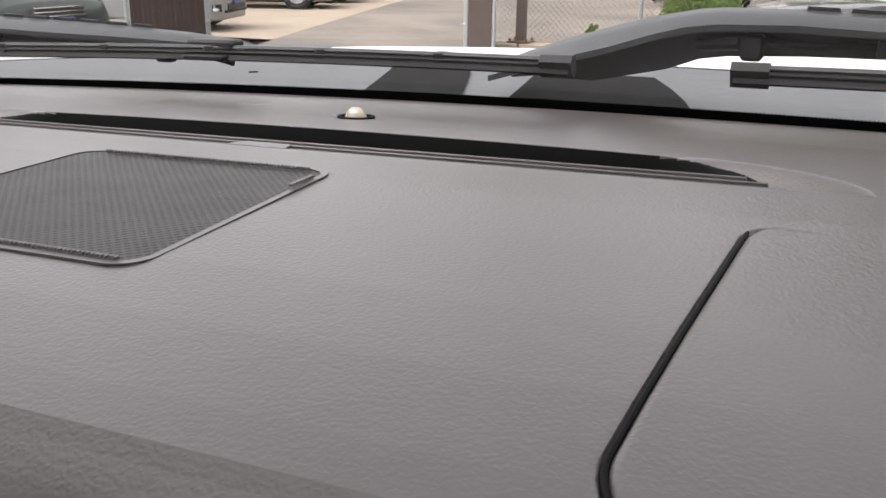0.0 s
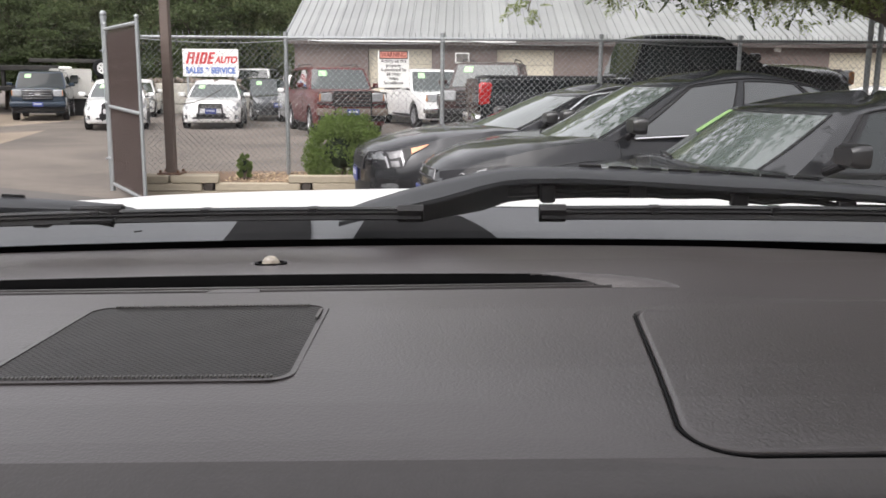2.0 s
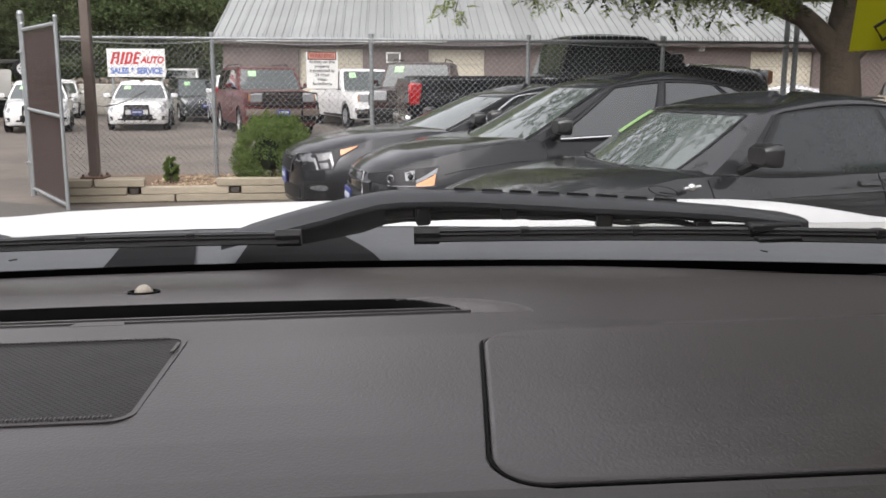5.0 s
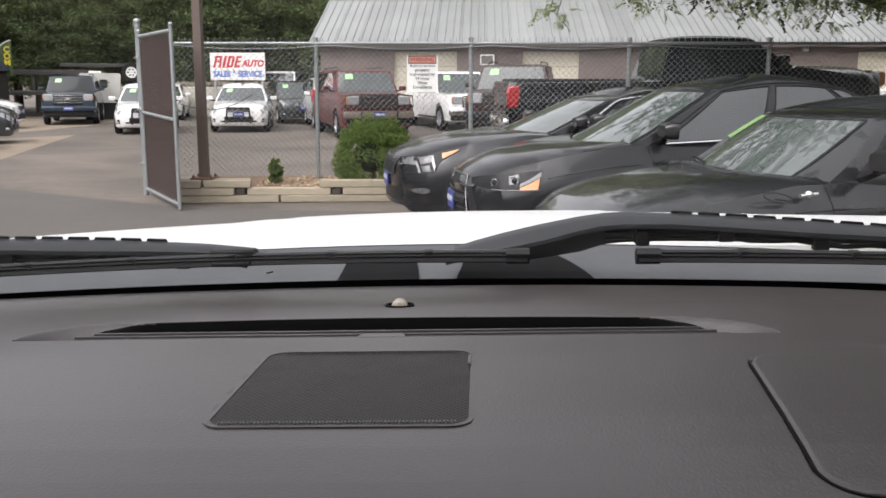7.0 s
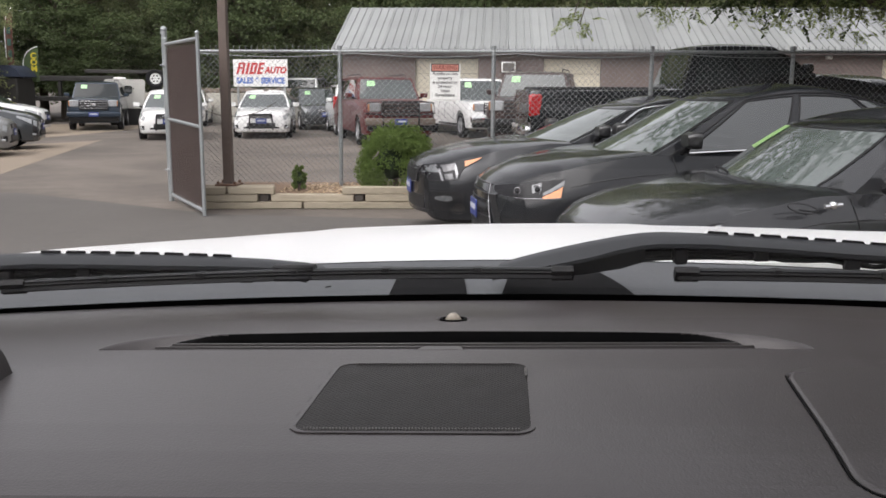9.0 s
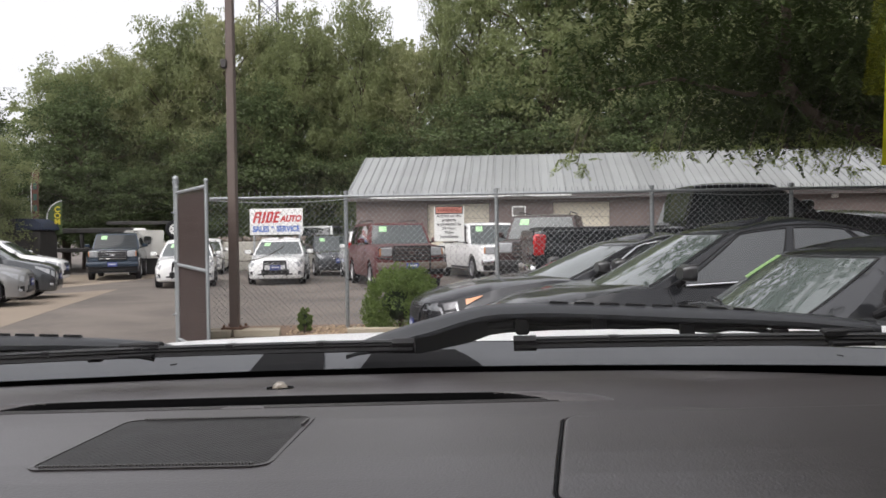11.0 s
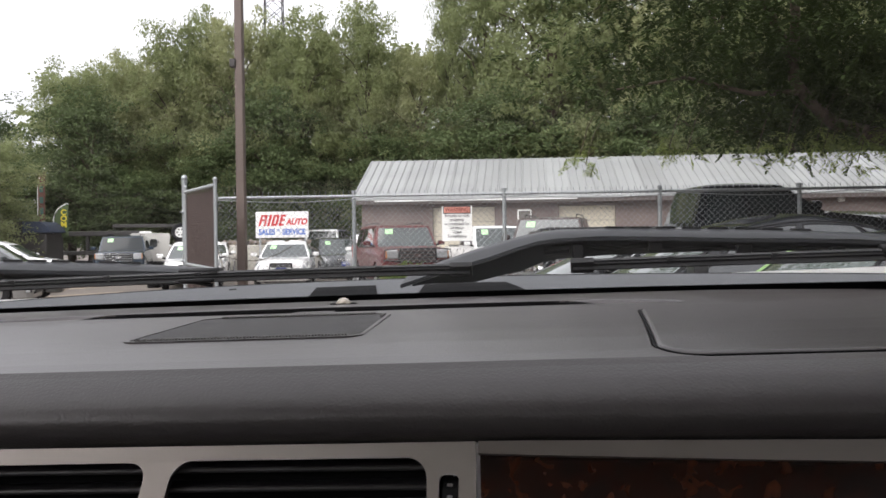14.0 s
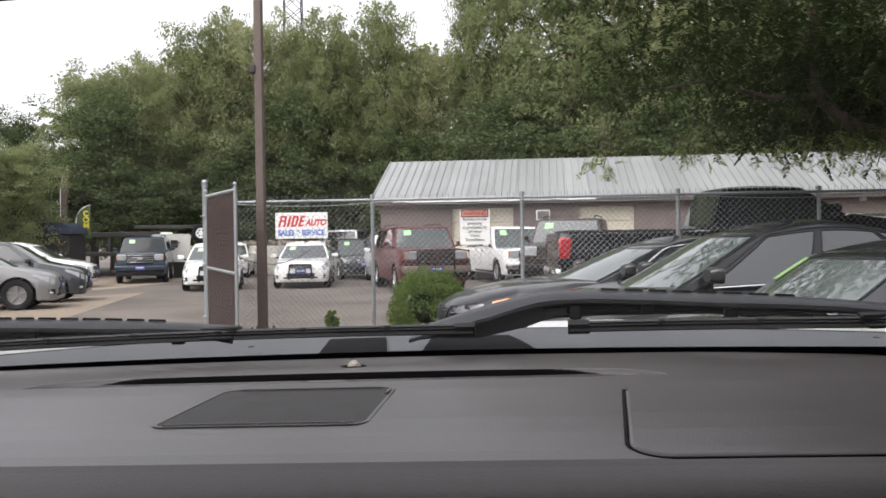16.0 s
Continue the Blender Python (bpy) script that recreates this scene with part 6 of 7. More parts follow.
    for s in axles:
        for sx in (1, -1):
            at = Matrix.Translation((sx * (hw - 0.115), L / 2 - s, wheel_r)) @ pose(0, 0, 0, 0, 0, 0 if sx > 0 else 180)
            if first is None:
                bm = bmesh.new()
                prof = ((0.60, 0.10), (0.66, 0.108), (0.85, 0.112), (0.96, 0.10), (1.0, 0.075), (1.0, -0.075), (0.96, -0.10), (0.80, -0.11), (0.6, -0.09))
                ring_loft(bm, [[(x, wheel_r * r * math.cos(a), wheel_r * r * math.sin(a)) for a in np.linspace(0, 2 * math.pi, 29)[:-1]] for r, x in prof], caps=False)
                ty = part("wheel", bm, RUBBER, car)
                bm = bmesh.new()
                ring_loft(bm, [[(x, wheel_r * r * math.cos(a), wheel_r * r * math.sin(a)) for a in np.linspace(0, 2 * math.pi, 29)[:-1]] for r, x in ((0.64, 0.104), (0.60, 0.10), (0.57, 0.03), (0.2, 0.02), (0.02, 0.02))], caps=False)
                for k in range(5):
                    box(bm, (0.07, 0, wheel_r * 0.33), (0.035, wheel_r * 0.17, wheel_r * 0.56), 0.01, pose(0, 0, 0, 72 * k, 0, 0))
                bmesh.ops.create_cone(bm, cap_ends=True, segments=16, radius1=wheel_r * 0.17, radius2=wheel_r * 0.14, depth=0.05, matrix=Matrix.Translation((0.075, 0, 0)) @ pose(0, 0, 0, 0, 90, 0))
                part("rim", bm, ALLOY, ty, "silver alloy rim")
                first = ty
                ty.matrix_basis = at
            else:
                copy_part = first.copy()
                scene.collection.objects.link(copy_part)
                copy_part.parent, copy_part.matrix_basis = car, at
                r2 = first.children[0].copy()
                scene.collection.objects.link(r2)
                r2.parent = copy_part
    return car


def paint(name, col, coat=0.8, rough=0.22, metal=0.0):
    return mat(name, col, rough, metal, var=0.05, scale=1.2, coat=coat, spec=0.2)


BLACK_P = paint("black_metallic", (0.012, 0.013, 0.015), 0.45, 0.2)
GREY_P = paint("graphite_metallic", (0.022, 0.023, 0.026), 0.5, 0.24, 0.3)
WHITE_P = paint("fleet_white", (0.78, 0.78, 0.77))
MAROON_P = paint("maroon", (0.095, 0.020, 0.020), 0.35, 0.35)
BLUE_P = paint("dark_blue", (0.022, 0.036, 0.056), 0.8, 0.25, 0.2)
SILVER_P = paint("silver_metallic", (0.24, 0.24, 0.24), 0.5, 0.4, 0.3)
CHARCOAL_P = paint("charcoal", (0.06, 0.065, 0.07), 0.8, 0.25, 0.3)
TAN_P = paint("tan", (0.42, 0.36, 0.28), 0.5, 0.3)
BROWN_P = paint("brown_taupe", (0.036, 0.019, 0.018), 0.5, 0.3)


def heading(deg):
    """Turn for a car whose nose points deg degrees from straight towards the camera, towards +x."""
    return 180 + deg


vehicle("sedan", "graphite grey sedan with chrome window trim parked nose out", "sedan", (4.75, 1.84, 1.50), pose(1.40, 9.88, 0, 0, 0, 102.9), GREY_P, near=True, trim=CHROME, tag=False, shape="low_sedan")
vehicle("compact_suv", "glossy black compact crossover with chrome belt strip", "coupe_suv", (4.45, 1.77, 1.63), pose(2.081, 7.736, 0, 0, 0, 100.5), BLACK_P, wheel_r=0.35, near=True, trim=CHROME, tag=False, shape="low_crossover")
mini = vehicle("hatchback", "glossy black two-door hatchback with a lime windshield banner", "hatch", (3.86, 1.79, 1.47), pose(2.395, 5.483, 0, 0, 0, 105.5), paint("dusty_black", (0.018, 0.019, 0.021), 0.8, 0.2), near=True, far_mirror=False)
oval = [(-0.905, 0.93 + 0.095 * math.cos(a), 0.945 + 0.026 * math.sin(a) + 0.018 * math.cos(a)) for a in np.linspace(0, 2 * math.pi, 25)]
scuttle = part("side_scuttle", bars([oval], 0.0035, 6), MATS["gloss_black"], mini, "oval dark rim of the fender scuttle")
part("scuttle_slot", bars([[(-0.905, 0.95, 0.938), (-0.905, 0.86, 0.925)]], 0.006, 6), MATS["gloss_black"], scuttle)
badge = part("fender_badge", bars([[(-0.915, 0.80, 0.955), (-0.915, 0.69, 0.965)]], 0.013, 8), CHROME, mini, "chrome winged fender badge")
bm = bmesh.new()
bmesh.ops.create_uvsphere(bm, u_segments=14, v_segments=8, radius=0.026, matrix=Matrix.Translation((-0.915, 0.745, 0.96)))
part("badge_disc", bm, CHROME, badge)
vehicle("lifted_pickup", "lifted black crew-cab pickup standing behind the fence", "pickup", (5.9, 2.0, 1.95), pose(3.30, 14.45, 0, 0, 0, -84), BLACK_P, "truck", 0.45, 0.36, tag=False, glass=DARK_SCREEN, shape="high_pickup")
vehicle("patrol_sedan", "white sedan with black push bar facing the fence", "sedan", (5.0, 1.85, 1.49), pose(-7.97, 29.6, 0, 0, 0, heading(11)), WHITE_P, push_bar=True)
vehicle("patrol_sedan", "white sedan with black push bar half behind the gate", "sedan", (5.0, 1.85, 1.49), pose(-10.8, 28.4, 0, 0, 0, heading(18)), WHITE_P, push_bar=True)
vehicle("patrol_sedan", "white sedan parked at the end of the row", "sedan", (5.0, 1.85, 1.49), pose(-13.5, 37.6, 0, 0, 0, heading(14)), WHITE_P)
vehicle("large_suv", "large maroon sport utility truck with dark grille", "truck", (5.7, 2.03, 1.94), pose(-3.70, 26.7, 0, 0, 0, heading(19)), MAROON_P, "truck", 0.40, trim=paint("dull_maroon", (0.075, 0.05, 0.045), 0.2, 0.45), bumper=paint("taupe_cladding", (0.15, 0.12, 0.10), 0.1, 0.5), guard=True)
vehicle("white_pickup", "white heavy pickup with chrome grille", "pickup", (5.9, 2.03, 1.95), pose(-1.08, 31.1, 0, 0, 0, heading(20)), WHITE_P, "truck", 0.41)
vehicle("white_suv", "white sport utility vehicle behind the wire fence", "suv", (5.0, 2.0, 1.74), pose(-5.15, 31.6, 0, 0, 0, heading(16)), WHITE_P)
vehicle("dark_sedan", "dark sedan between white cars", "suv", (4.6, 1.8, 1.60), pose(-7.45, 35.2, 0, 0, 0, heading(22)), CHARCOAL_P)
vehicle("blue_pickup", "dark blue pickup with chrome grille", "truck", (5.5, 1.92, 1.80), pose(-15.80, 34.1, 0, 0, 0, heading(20)), BLUE_P, "truck", 0.38, bumper=BLUE_P, glass=DARK_SCREEN)
vehicle("silver_crossover", "silver crossover with bright alloy wheels", "coupe_suv", (4.5, 1.82, 1.58), pose(-13.58, 19.11, 0, 0, 0, heading(110)), SILVER_P, wheel_r=0.36, tag=False)
vehicle("silver_suv", "pale silver crossover parked beside the second gate leaf", "coupe_suv", (4.5, 1.82, 1.60), pose(-12.15, 13.0, 0, 0, 0, heading(106)), SILVER_P, wheel_r=0.35, tag=False)
vehicle("dark_suv", "dark green sport utility vehicle parked along the drive", "suv", (4.8, 1.88, 1.80), pose(-9.35, 6.5, 0, 0, 0, heading(90)), paint("dark_green", (0.02, 0.028, 0.024), 0.4, 0.35), tag=False)
vehicle("grey_crossover", "charcoal grey compact crossover", "coupe_suv", (4.2, 1.77, 1.62), pose(-14.05, 21.67, 0, 0, 0, heading(110)), CHARCOAL_P, tag=False)
vehicle("pale_suv", "white sport utility vehicle at the far side of the lot", "coupe_suv", (4.6, 1.85, 1.60), pose(-17.75, 28.8, 0, 0, 0, heading(105)), WHITE_P, tag=False)
vehicle("brown_truck", "brown sport truck parked beyond the black pickup", "truck", (5.3, 2.0, 1.88), pose(0.95, 23.2, 0, 0, 0, heading(-8)), BROWN_P, "truck", 0.40, 0.16, trim=MATS["dull_maroon"], bumper=BLACK_TRIM)
vehicle("far_suv", "white sport utility vehicle behind the retaining wall", "suv", (4.9, 1.9, 1.90), pose(-9.85, 45.5, 0.2, 0, 0, heading(180)), WHITE_P, tag=False)
vehicle("far_sedan", "white sedan near the fence end", "sedan", (4.8, 1.85, 1.50), pose(9.6, 19.4, 0, 0, 0, heading(60)), WHITE_P)
vehicle("far_pickup", "tan pickup with white bumper near the big tree", "pickup", (5.6, 1.98, 1.90), pose(12.2, 19.8, 0, 0, 0, heading(75)), TAN_P, "truck", 0.4, tag=False)
vehicle("far_truck", "blue pickup beyond the tree", "pickup", (5.6, 1.98, 1.90), pose(17.3, 22.5, 0, 0, 0, heading(20)), BLUE_P, "truck", 0.4, tag=False)

# ---- far side of the lot: camper, flatbed, flags ----
camper = thing("camper_shell", "white camper shell with a small rounded window and door", "camper", pose(-16.12, 37.4, -0.08, 0, 0, 22))
CAMPER_SKIN = mat("camper_skin", (0.50, 0.49, 0.455), 0.6, var=0.16, scale=1.5)
bm = bmesh.new()
ring_loft(bm, [[(u * (0.86 + 0.14 * (v - 0.78) / 1.2), d, v) for u, v in round_rect(-0.82, 0.82, 0.78, 1.98, 0.12)] for d in (-1.2, 1.2)])
part("shell", bm, CAMPER_SKIN, camper)
part("rear_door", blk((-0.1, -1.215, 1.32), (0.80, 0.03, 0.98), 0.02), CAMPER_SKIN, camper)
for z in (1.0, 1.6):
    part("door_hinge", blk((0.33, -1.235, z), (0.06, 0.02, 0.05), 0.004), BLACK_TRIM, camper)
bm = bmesh.new()
ring_loft(bm, [[(u, d, v) for u, v in round_rect(-0.02, 0.28, 1.38, 1.72, 0.07)] for d in (-1.245, -1.22)])
part("door_window", bm, TINTED, camper)
part("roof_vent", blk((-0.2, -0.5, 2.02), (0.5, 0.5, 0.10), 0.03), SIGN_WHITE, camper)
part("support", blk((0, 0, 0.40), (1.3, 2.0, 0.80), 0.05), BLACK_TRIM, camper)

flat = thing("flatbed_trailer", "dark steel flatbed trailer with upright spare wheel", "trailer", pose(-22.6, 40.0, 0, 0, 0, 4))
DARK_STEEL = mat("dark_steel", (0.03, 0.028, 0.026), 0.7, var=0.3, scale=3)
part("deck", blk((0, 0, 1.05), (11.0, 2.2, 0.18), 0.02), DARK_STEEL, flat)
part("headboard", blk((2.4, -0.4, 1.95), (5.0, 0.3, 0.24), 0.03), DARK_STEEL, flat)
for x in (0.2, 2.4, 4.6):
    part("upright", blk((x, -0.4, 1.48), (0.14, 0.2, 0.9), 0.02), DARK_STEEL, flat)
for x in (-4.2, -3.0, 3.4):
    bm = bmesh.new()
    tube(bm, [(x, -1.1, 0.5), (x, -0.8, 0.5)], 0.5, 20)
    w = part("wheel", bm, RUBBER, flat)
    bm = bmesh.new()
    tube(bm, [(x, -1.13, 0.5), (x, -1.05, 0.5)], 0.27, 16)
    part("hub", bm, mat("dull_hub", (0.10, 0.10, 0.10), 0.6), w)
spare = thing("spare_wheel", "black spare tyre with white steel rim on the trailer", "wheel", pose(-15.2, 38.5, 1.95, 0, 0, 20))
bm = bmesh.new()
ring_loft(bm, [[(0.41 * rr * math.cos(a), y, 0.41 * rr * math.sin(a)) for a in np.linspace(0, 2 * math.pi, 29)[:-1]] for rr, y in ((0.58, -0.09), (0.8, -0.11), (0.97, -0.09), (1.0, 0.0), (0.97, 0.09), (0.6, 0.1))], caps=False)
part("tyre", bm, RUBBER, spare)
bm = bmesh.new()
ring_loft(bm, [[(0.41 * rr * math.cos(a), y, 0.41 * rr * math.sin(a)) for a in np.linspace(0, 2 * math.pi, 29)[:-1]] for rr, y in ((0.60, -0.085), (0.55, -0.06), (0.2, -0.07), (0.03, -0.08))], caps=False)
part("rim", bm, SIGN_WHITE, spare, "white steel rim")
for k in range(6):
    part("rim_hole", blk((0, 0, 0), (0.07, 0.02, 0.06), 0.01, Matrix.Translation((0.135 * math.cos(k * 1.047), -0.068, 0.135 * math.sin(k * 1.047)))), SLOT_BLACK, spare)
part("boom", blk((-1.3, 0.22, 0.30), (3.2, 0.16, 0.16), 0.02), DARK_STEEL, spare, "dark steel boom")
part("bracket", blk((0, 0.25, -0.78), (0.5, 0.2, 2.3), 0.03), DARK_STEEL, spare)

van = thing("box_truck", "dark stake-bed truck with a blue tarpaulin over its tail", "truck", pose(-19.75, 36.4, 0, 0, 0, 6))
bm = bmesh.new()
ring_loft(bm, [[(x, y, z) for x, z in ((-1.15, 1.95), (-1.15, 2.46), (-0.42, 2.44), (-0.12, 2.22), (0.0, 1.98))] for y in (-1.0, -0.9, 0.9, 1.0)])
part("tarpaulin", bm, mat("blue_tarp", (0.020, 0.030, 0.060), 0.6, var=0.25, scale=4, bump=0.4, bscale=12), van, "faded blue tarpaulin")
part("cargo_body", blk((-3.2, 0, 2.18), (4.0, 1.9, 0.52), 0.06, seg=2), DARK_STEEL, van)
part("lower_body", blk((-2.7, 0, 1.25), (5.0, 1.8, 1.40), 0.05), DARK_STEEL, van)
for x in (-4.2, -1.4):
    bm = bmesh.new()
    tube(bm, [(x, -0.98, 0.42), (x, -0.70, 0.42)], 0.42, 18)
    part("wheel", bm, RUBBER, van)


def feather_flag(label, x, y, h, field, marks, width):
    fl = thing("feather_flag", label, "flag", pose(x, y, 0, 0, 0, 12))
    part("mast", bars([[(0, 0, 0), (0, 0, h * 0.8), (0.12, 0, h * 0.93), (0.35, 0, h)]], 0.02, 8), SIGN_WHITE, fl)
    bm = bmesh.new()
    ring_loft(bm, [[(0.03, 0.02 * math.sin(5 * t), h * (0.3 + 0.62 * t)), (width * (0.8 + 0.2 * t), 0.05 * math.sin(7 * t), h * (0.3 + 0.66 * t))] for t in np.linspace(0, 1, 10)], closed=False)
    part("cloth", bm, field, fl)
    for k in range(3):
        part("mark", blk((width * 0.5, -0.06, h * (0.80 - 0.10 * k)), (width * 0.45, 0.01, h * 0.06), 0.0), marks, fl)
    return fl


com = thing("feather_flag", "small green feather flag with yellow letters on a bowed mast", "flag", pose(-20.35, 37.0, 0.18, 0, 0, 8))
bow_mast = [(0, -0.18), (0, 2.35), (0.02, 2.50), (0.08, 2.68), (0.20, 2.85), (0.38, 2.98), (0.64, 3.07)]
part("mast", bars([[(x, 0, z) for x, z in bow_mast]], 0.028, 8), SIGN_WHITE, com)
bm = bmesh.new()
ring_loft(bm, [[(x + (0.64 - x) * q, 0.03 * math.sin(4 * q + 3 * z), z) for q in np.linspace(0, 1, 5)] for x, z in [(0, 1.6), (0, 2.0)] + bow_mast[1:]], closed=False)
part("cloth", bm, mat("flag_green", (0.075, 0.115, 0.045), 0.7), com)
for k in range(3):
    words("COM"[k], 0.34, mat("flag_yellow", (0.75, 0.62, 0.05), 0.7), com, pose(0.46, -0.05, 2.68 - 0.27 * k, 90, 0, 0), bold=0.012)
feather_flag("tall faded red and green feather flag", -21.9, 38.5, 5.0, mat("flag_red", (0.14, 0.06, 0.045), 0.8), mat("flag_teal", (0.05, 0.11, 0.09), 0.8), 0.36)


# ---- trees ----
LEAF = leafy("tree_leaf", (0.250, 0.283, 0.142), 0.60)
BARK = MATS["bark"]


def clump_cloud(rng, centres, radii, per, size):
    """Leaves over the outer shell of each clump, turned outwards and up, so that a clump has a lit top and a dim underside."""
    c, rad = np.repeat(np.asarray(centres, float), per, 0), np.repeat(np.asarray(radii, float), per)
    n = len(c)
    off = rng.normal(size=(n, 3))
    off /= np.linalg.norm(off, axis=1)[:, None]
    off[:, 2] = np.where(off[:, 2] < -0.75, -off[:, 2], off[:, 2])
    p = c + off * (rad * rng.uniform(0.15, 1.15, n) ** 0.6)[:, None] * (1, 1, 0.72)
    nrm = off * 0.8 + rng.normal(size=(n, 3)) * 0.75 + (0, 0, 0.15)
    nrm /= np.linalg.norm(nrm, axis=1)[:, None]
    a = np.cross(nrm, rng.normal(size=(n, 3)))
    a /= np.linalg.norm(a, axis=1)[:, None] + 1e-9
    b = np.cross(nrm, a)
    s = (size * rng.uniform(0.6, 1.4, n))[:, None]
    v = np.stack([p - a * s * 0.55, p + b * s * 0.36 - nrm * s * 0.10, p + a * s * 0.60 - nrm * s * 0.12, p - b * s * 0.36 - nrm * s * 0.10], 1).reshape(-1, 3)
    return v.tolist(), np.arange(4 * n).reshape(-1, 4).tolist()


def tree(label, H, R, seed, leaves=11000, low=0.10, leaf=LEAF, size=0.30):
    r = np.random.default_rng(seed)
    t = thing("tree", label, "tree", group="tree line")
    bm = bmesh.new()
    tube(bm, [(0, 0, -0.2), (0.1, 0.05, H * 0.25), (-0.1, 0.1, H * 0.5), (0.05, 0, H * 0.8)], [0.03 * H, 0.022 * H, 0.014 * H, 0.004 * H], 9)
    tips = []
    for k in range(40):
        z = H * (low + 0.04 + 0.86 * (k + r.uniform(0, 1)) / 40)
        u = (z / H - low) / (1 - low)
        rad = R * (0.55 + 0.90 * u) * (1 - max(0, u - 0.45) ** 1.6 * 2.1) * r.uniform(0.6, 1.12)
        rad = max(rad, 0.3)
        a = k * 2.4 + r.uniform(-0.5, 0.5)
        tip = Vector((rad * math.cos(a), rad * math.sin(a), z + 0.10 * H * r.uniform(0.1, 0.6)))
        if z < 0.93 * H:
            tube(bm, [(0, 0, max(0.4, z - 0.12 * H)), Vector((tip.x * 0.5, tip.y * 0.5, z)), tip], [0.006 * H, 0.004 * H, 0.0015 * H], 5)
        tips.append(tip)
        tips.append(Vector((tip.x * 0.55, tip.y * 0.55, z + r.uniform(-0.3, 0.6))))
    part("trunk", bm, BARK, t)
    tips += [Vector((r.uniform(-0.3, 0.3), r.uniform(-0.3, 0.3), H * f)) for f in (0.86, 0.92, 0.97)]
    clumps, radii = [], []
    for p in tips:
        for _ in range(4):
            clumps.append(tuple(p + Vector(r.normal(size=3) * (0.24 * R, 0.24 * R, 0.17 * R))))
            radii.append(R * r.uniform(0.14, 0.33))
    v, f = clump_cloud(r, clumps, radii, max(6, leaves // len(clumps)), size)
    raw("crown", v, f, leaf, t)
    return t


protos = [tree("broad-leaved green tree in the wood behind the lot", 13.0, 3.6, s, 34000, size=sz) for s, sz in ((1, 0.16), (2, 0.17), (3, 0.155), (4, 0.165))]
LEAF2 = leafy("tree_leaf_olive", (0.325, 0.342, 0.185), 0.60)
protos.append(tree("olive green tree in the wood behind the lot", 13.0, 3.8, 6, 34000, leaf=LEAF2, size=0.16))
# darker leaf copy: shade under the overhanging crowns put into the colour
LEAF_SHADE = leafy("tree_leaf_shade", (0.10, 0.13, 0.06), 0.35)
protos.append(tree("understorey tree at the edge of the wood, leaf colour darkened as shade", 13.0, 3.7, 9, 26000, leaf=LEAF_SHADE, size=0.17))
protos.append(tree("green filler tree behind the wood and out of view round the lot", 13.0, 3.8, 11, 5000, size=0.42))
spots = [(-28.6, 46, 8.0, 2.2), (-24.2, 46, 10.2, 2.4), (-22, 47, 10.7, 2), (-20.4, 46, 10.5, 2), (-18.4, 46, 11.8, 2.2), (-16.9, 47, 12.9, 1.6), (-15, 46, 12.4, 2.2), (-13.2, 47, 11.8, 1.8), (-11.4, 46, 12.5, 2.3), (-10, 47, 11.7, 1.6), (-8, 46, 12.9, 1.9), (-6.3, 47, 10.9, 1.3), (-5.2, 46, 10.6, 1.8), (-3.5, 46, 14.2, 1.2), (-1.6, 46, 15.2, 2.5), (1.6, 45, 14.8, 3.9), (5.6, 46, 15.6, 4.1), (10, 45, 16, 4.3), (14.5, 46, 15.5, 4.3), (19, 45, 15.5, 4.3), (24, 46, 15, 4.4), (29, 45, 15, 4.4), (34, 46, 15, 4.4), (39, 45, 14, 4.4),
         (-24.5, 52, 10.5, 4), (-19, 52, 11.5, 4), (-13, 52, 12, 4), (-8, 52, 11.8, 4), (-2, 53, 11.5, 4), (4, 52, 13, 4), (10, 53, 14, 4), (17, 53, 14, 4.2), (24, 53, 14, 4.2),
         (-36, 43, 10, 4.2), (-25.5, 42.5, 5.5, 3.0), (-20, 43.5, 5.0, 2.6), (-15, 44.5, 6.0, 2.8), (-11, 46, 5.6, 2.6), (-6.6, 45, 6.5, 2.6), (-22, 35, 5.4, 1.9), (-24, 32, 6.2, 2.2), (-25.5, 29, 6.6, 2.4), (-22, 44, 8.5, 3.0), (-13, 45, 8.5, 3.0), (-1, 43.5, 8, 3.4), (6, 43.5, 8, 3.4), (13, 43.5, 8, 3.4), (20, 43.5, 8, 3.4)]
FRONT = len(spots)
# trees out of direct view, added to shape car reflections and cabin light
spots += [(-40 + 6.6 * k, -21 - 3 * (k % 2), 5.0 + (k * 5) % 4 * 0.5, 4.2) for k in range(13)] + [(-33 - 2 * (k % 2), -18 + 7.5 * k, 11 + (k * 3) % 4, 4.6) for k in range(6)] + [(36 + 2 * (k % 2), -20 + 9 * k, 11 + (k * 3) % 4, 4.6) for k in range(7)]
for k, (x, y, h, rad) in enumerate(spots):
    # low trees beyond y = 40 take the leaf colour with shade in it
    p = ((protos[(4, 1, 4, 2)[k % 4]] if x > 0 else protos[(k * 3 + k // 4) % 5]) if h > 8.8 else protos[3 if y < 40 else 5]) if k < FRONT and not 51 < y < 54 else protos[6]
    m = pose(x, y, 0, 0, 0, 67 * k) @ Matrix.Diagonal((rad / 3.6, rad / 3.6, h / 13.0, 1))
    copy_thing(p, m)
for p in protos:
    for o in list(p.children_recursive) + [p]:
        bpy.data.objects.remove(o)

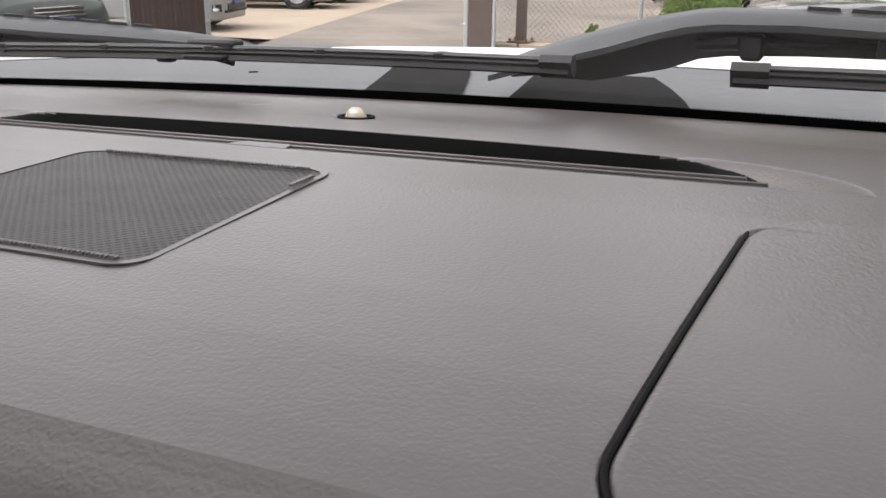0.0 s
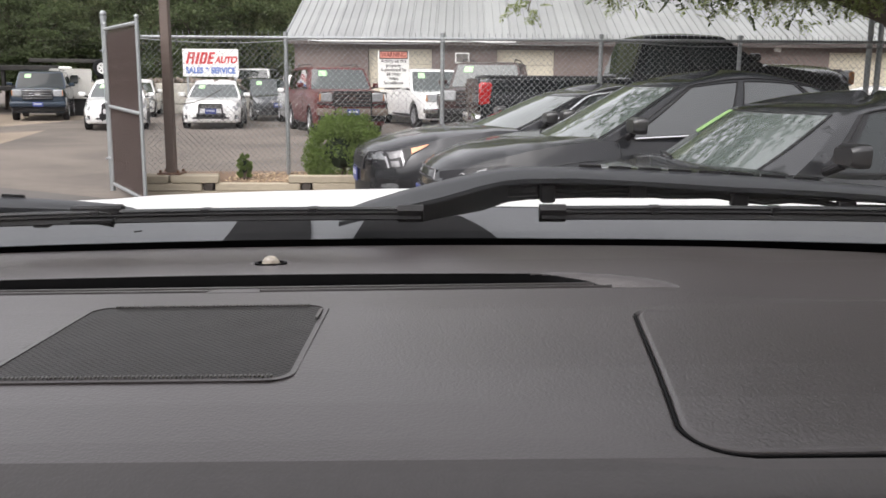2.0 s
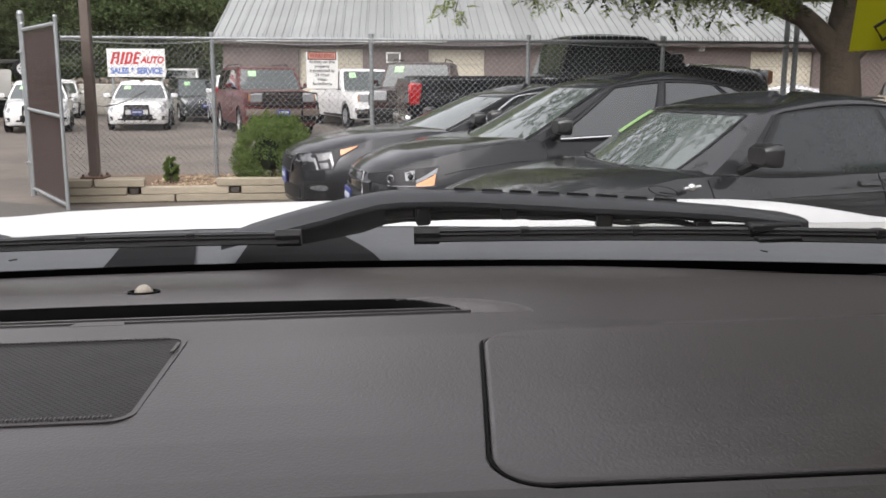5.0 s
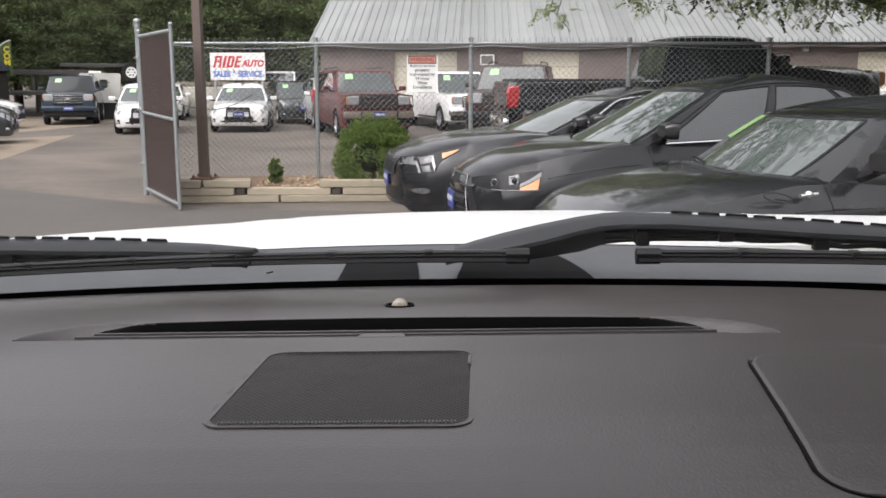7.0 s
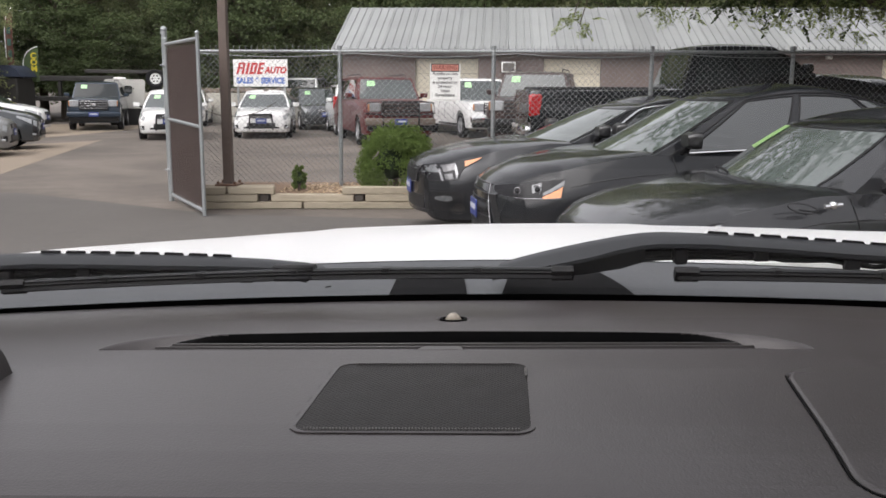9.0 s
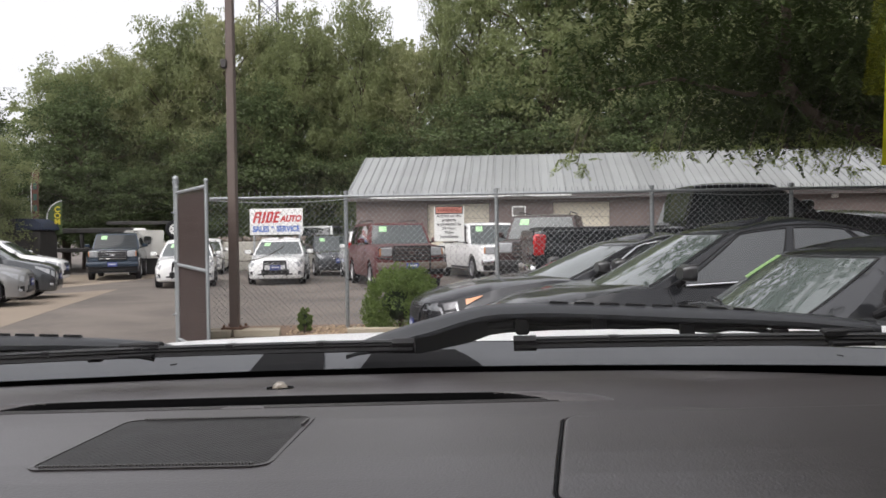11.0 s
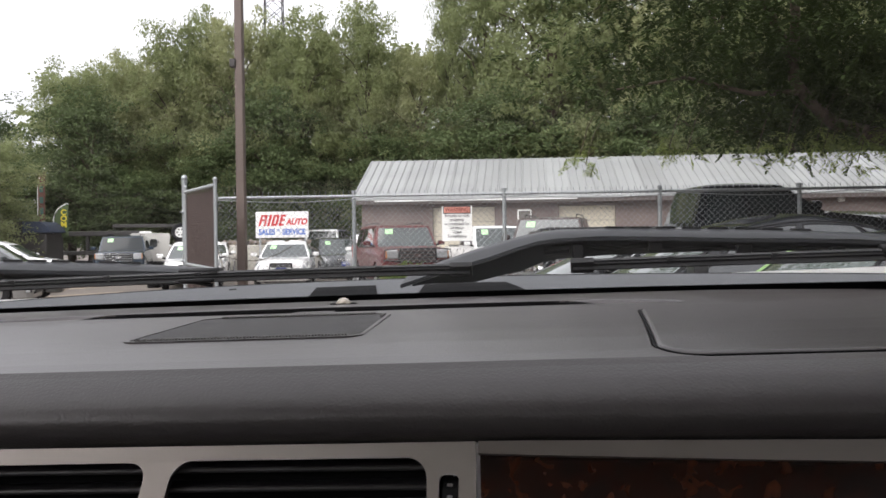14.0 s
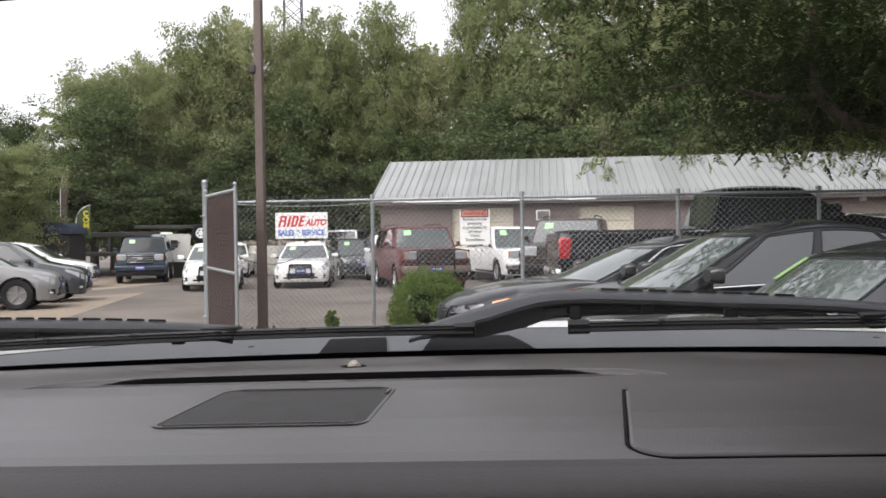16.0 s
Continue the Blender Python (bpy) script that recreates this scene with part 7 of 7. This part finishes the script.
# lattice mast far behind the wood
mast = thing("lattice_mast", "grey steel lattice mast rising behind the wood", "mast", pose(-25.1, 90, 0, 0, 0, 20))
STEEL = mat("mast_steel", (0.09, 0.09, 0.095), 0.6, 0.5)
levels = [(2.6 - 0.05 * k, 1.6 * k) for k in range(21)]
corners = [(-0.5, -0.5), (0.5, -0.5), (0.5, 0.5), (-0.5, 0.5)]
for cx, cy in corners:
    part("leg", bars([[(cx * w, cy * w, z) for w, z in levels]], 0.07, 6), STEEL, mast)
for (w0, z0), (w1, z1) in zip(levels[:-1], levels[1:]):
    for k in range(4):
        (ax, ay), (bx, by) = corners[k], corners[(k + 1) % 4]
        part("brace", bars([[(ax * w0, ay * w0, z0), (bx * w1, by * w1, z1)], [(bx * w0, by * w0, z0), (ax * w1, ay * w1, z1)]], 0.035, 4), STEEL, mast)

# the honey locust that hangs over the parked cars
locust = thing("locust_tree", "honey locust with rough brown trunk and feathery hanging leaves", "tree", pose(5.85, 10.5, 0))
limbs = [([(0, 0, -0.1), (0.02, 0, 0.8), (-0.05, 0, 1.6), (-0.10, 0, 2.1)], [0.33, 0.27, 0.24, 0.22]),
         ([(-0.08, 0, 1.9), (-0.6, -0.05, 2.35), (-1.35, -0.1, 2.62), (-1.97, -0.2, 2.78), (-2.28, -0.3, 3.02), (-2.5, -0.4, 3.3), (-2.5, -0.5, 4.0), (-2.6, -0.6, 5.4)], [0.17, 0.125, 0.10, 0.08, 0.075, 0.065, 0.055, 0.03]),
         ([(-2.4, -0.35, 3.15), (-3.0, -0.5, 3.12), (-3.8, -0.7, 3.3), (-4.6, -0.9, 3.15)], [0.040, 0.028, 0.020, 0.010]),
         ([(-2.5, -0.4, 3.5), (-3.0, -0.9, 4.2), (-4.0, -1.4, 4.4), (-4.9, -1.5, 4.2)], [0.06, 0.045, 0.03, 0.012]),
         ([(-0.1, 0, 2.0), (0.1, 0.1, 3.2), (0.0, 0.3, 4.6), (-0.4, 0.4, 6.2)], [0.20, 0.15, 0.10, 0.05]),
         ([(-0.02, 0, 1.9), (0.7, -0.1, 2.7), (1.7, -0.3, 3.6), (2.8, -0.5, 4.2)], [0.18, 0.14, 0.10, 0.05]),
         ([(0.05, 0.2, 3.4), (-0.9, -0.6, 4.3), (-1.8, -1.4, 5.0), (-2.8, -2.0, 5.2)], [0.10, 0.08, 0.05, 0.02]),
         ([(0.0, 0.3, 4.4), (0.9, -0.8, 5.2), (1.6, -1.6, 5.6)], [0.09, 0.06, 0.02])]
bm = bmesh.new()
for pts, rad in limbs:
    tube(bm, pts, rad, 10)
part("trunk", bm, mat("locust_bark", (0.085, 0.066, 0.046), 0.9, var=0.4, scale=6, bump=1.0, bscale=18, detail=6), locust)
r = np.random.default_rng(21)
verts, faces = [], []
twigs = bmesh.new()


def frond(base, d, n, size):
    """One feathery leaf: a thin stalk with paired leaflets."""
    d = Vector(d).normalized()
    sidev = d.cross(Vector((0, 0, 1)))
    sidev = sidev.normalized() if sidev.length > 1e-3 else Vector((1, 0, 0))
    p = Vector(base)
    for k in range(n):
        p = p + d * size * 0.30
        d = (d + Vector((0, 0, -0.09))).normalized()
        for sg in (1, -1):
            q = (sidev * sg + d * 0.5 + Vector(r.normal(size=3)) * 0.18).normalized()
            w = q.cross(Vector((r.normal() * 0.4, r.normal() * 0.4, 1))).normalized()
            s = size * (0.75 + 0.25 * math.sin(math.pi * k / n)) * r.uniform(0.8, 1.2)
            i = len(verts)
            verts.extend([tuple(p), tuple(p + q * s * 0.5 + w * s * 0.2), tuple(p + q * s), tuple(p + q * s * 0.5 - w * s * 0.2)])
            faces.append((i, i + 1, i + 2, i + 3))


def hang(c, spread, count, size=0.085):
    for _ in range(count):
        o = Vector(r.normal(size=3)) * spread
        o.z *= 0.6
        frond(Vector(c) + o, (r.normal() * 0.7, r.normal() * 0.7, -0.35 + 0.5 * r.normal()), int(r.integers(7, 13)), size * r.uniform(0.8, 1.2))


for pts, rad in limbs[1:]:
    for a, b in zip(pts[1:], pts[2:] + [pts[-1]]):
        for t in np.linspace(0, 1, 4):
            c = Vector(a).lerp(Vector(b), float(t)) + Vector((r.normal() * 0.25, r.normal() * 0.3, 0.2 + 0.3 * r.random()))
            if pts is limbs[1][0] and a[2] < 2.7:
                hang(c + Vector((0.0, 0.8, 0.5)), 0.35, 16)
                continue
            hang(c, 0.45, 24)
for _ in range(2400):
    c = Vector((r.uniform(-5.0, 5.5), r.uniform(-2.6, 3.2), r.uniform(3.1, 6.5)))
    if c.z < 3.12 + 0.22 * max(0, -1.0 - c.x) ** 0.9 - (0.2 if c.x > -2 else 0):
        continue
    if r.random() < 0.20 + 0.40 * (c.x > -3.9) * (c.z < 4.3) + (0.30 if c.z < 4.2 else 0.12) * (c.x > -2.3):
        hang(c, 0.38, 9)
for _ in range(64):
    hang((r.uniform(-3.2, -0.6), r.uniform(-0.6, 1.6), r.uniform(2.85, 3.35)), 0.26, 9)
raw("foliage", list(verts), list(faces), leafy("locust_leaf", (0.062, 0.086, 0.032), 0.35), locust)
verts, faces = [], []
for c, n in (((-5.00, -0.4, 2.44), 8), ((-4.93, -0.4, 2.34), 5), ((-3.95, -0.4, 2.50), 9), ((-3.75, -0.5, 2.48), 7), ((-2.95, -0.5, 2.45), 10), ((-2.60, -0.45, 2.38), 8), ((-2.20, -0.45, 2.40), 8), ((-1.80, -0.45, 2.30), 8), ((-2.65, -0.6, 2.55), 10), ((-2.3, -0.6, 2.55), 9), ((-2.05, -0.4, 2.6), 10), ((-1.8, -0.5, 2.5), 14), ((-1.5, -0.5, 2.55), 14), ((-1.2, -0.5, 2.45), 14), ((-0.9, -0.5, 2.5), 12), ((-1.95, 0.3, 2.72), 14), ((-1.55, 0.2, 2.66), 16), ((-1.3, -0.9, 2.62), 16), ((-1.0, 0.2, 2.66), 16)):
    hang(c, 0.11, int(n * 1.7), 0.052)
    tube(twigs, [Vector(c), Vector(c) + Vector((0.1, 0.0, 0.35)), Vector(c) + Vector((0.35, 0.1, 0.8))], 0.006, 5)
# same leaf as the crown, its colour lightened to stand for sky light
raw("low_sprays", verts, faces, leafy("skylit_locust_leaf", (0.24, 0.29, 0.10), 0.5), locust, "hanging leaf sprays, colour lightened as if lit by the sky")
# unseen leaves high in the tree, added to keep sky light off those below
high = [(r.uniform(-2.2, 5.5), r.uniform(-3.5, 4.5), r.uniform(5.6, 9.0)) for _ in range(330)]
v, f = leaf_cloud(r, high, 80, np.full(len(high), 0.55), 0.16, 0.6)
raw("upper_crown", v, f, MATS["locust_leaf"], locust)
part("twigs", twigs, MATS["locust_bark"], locust)
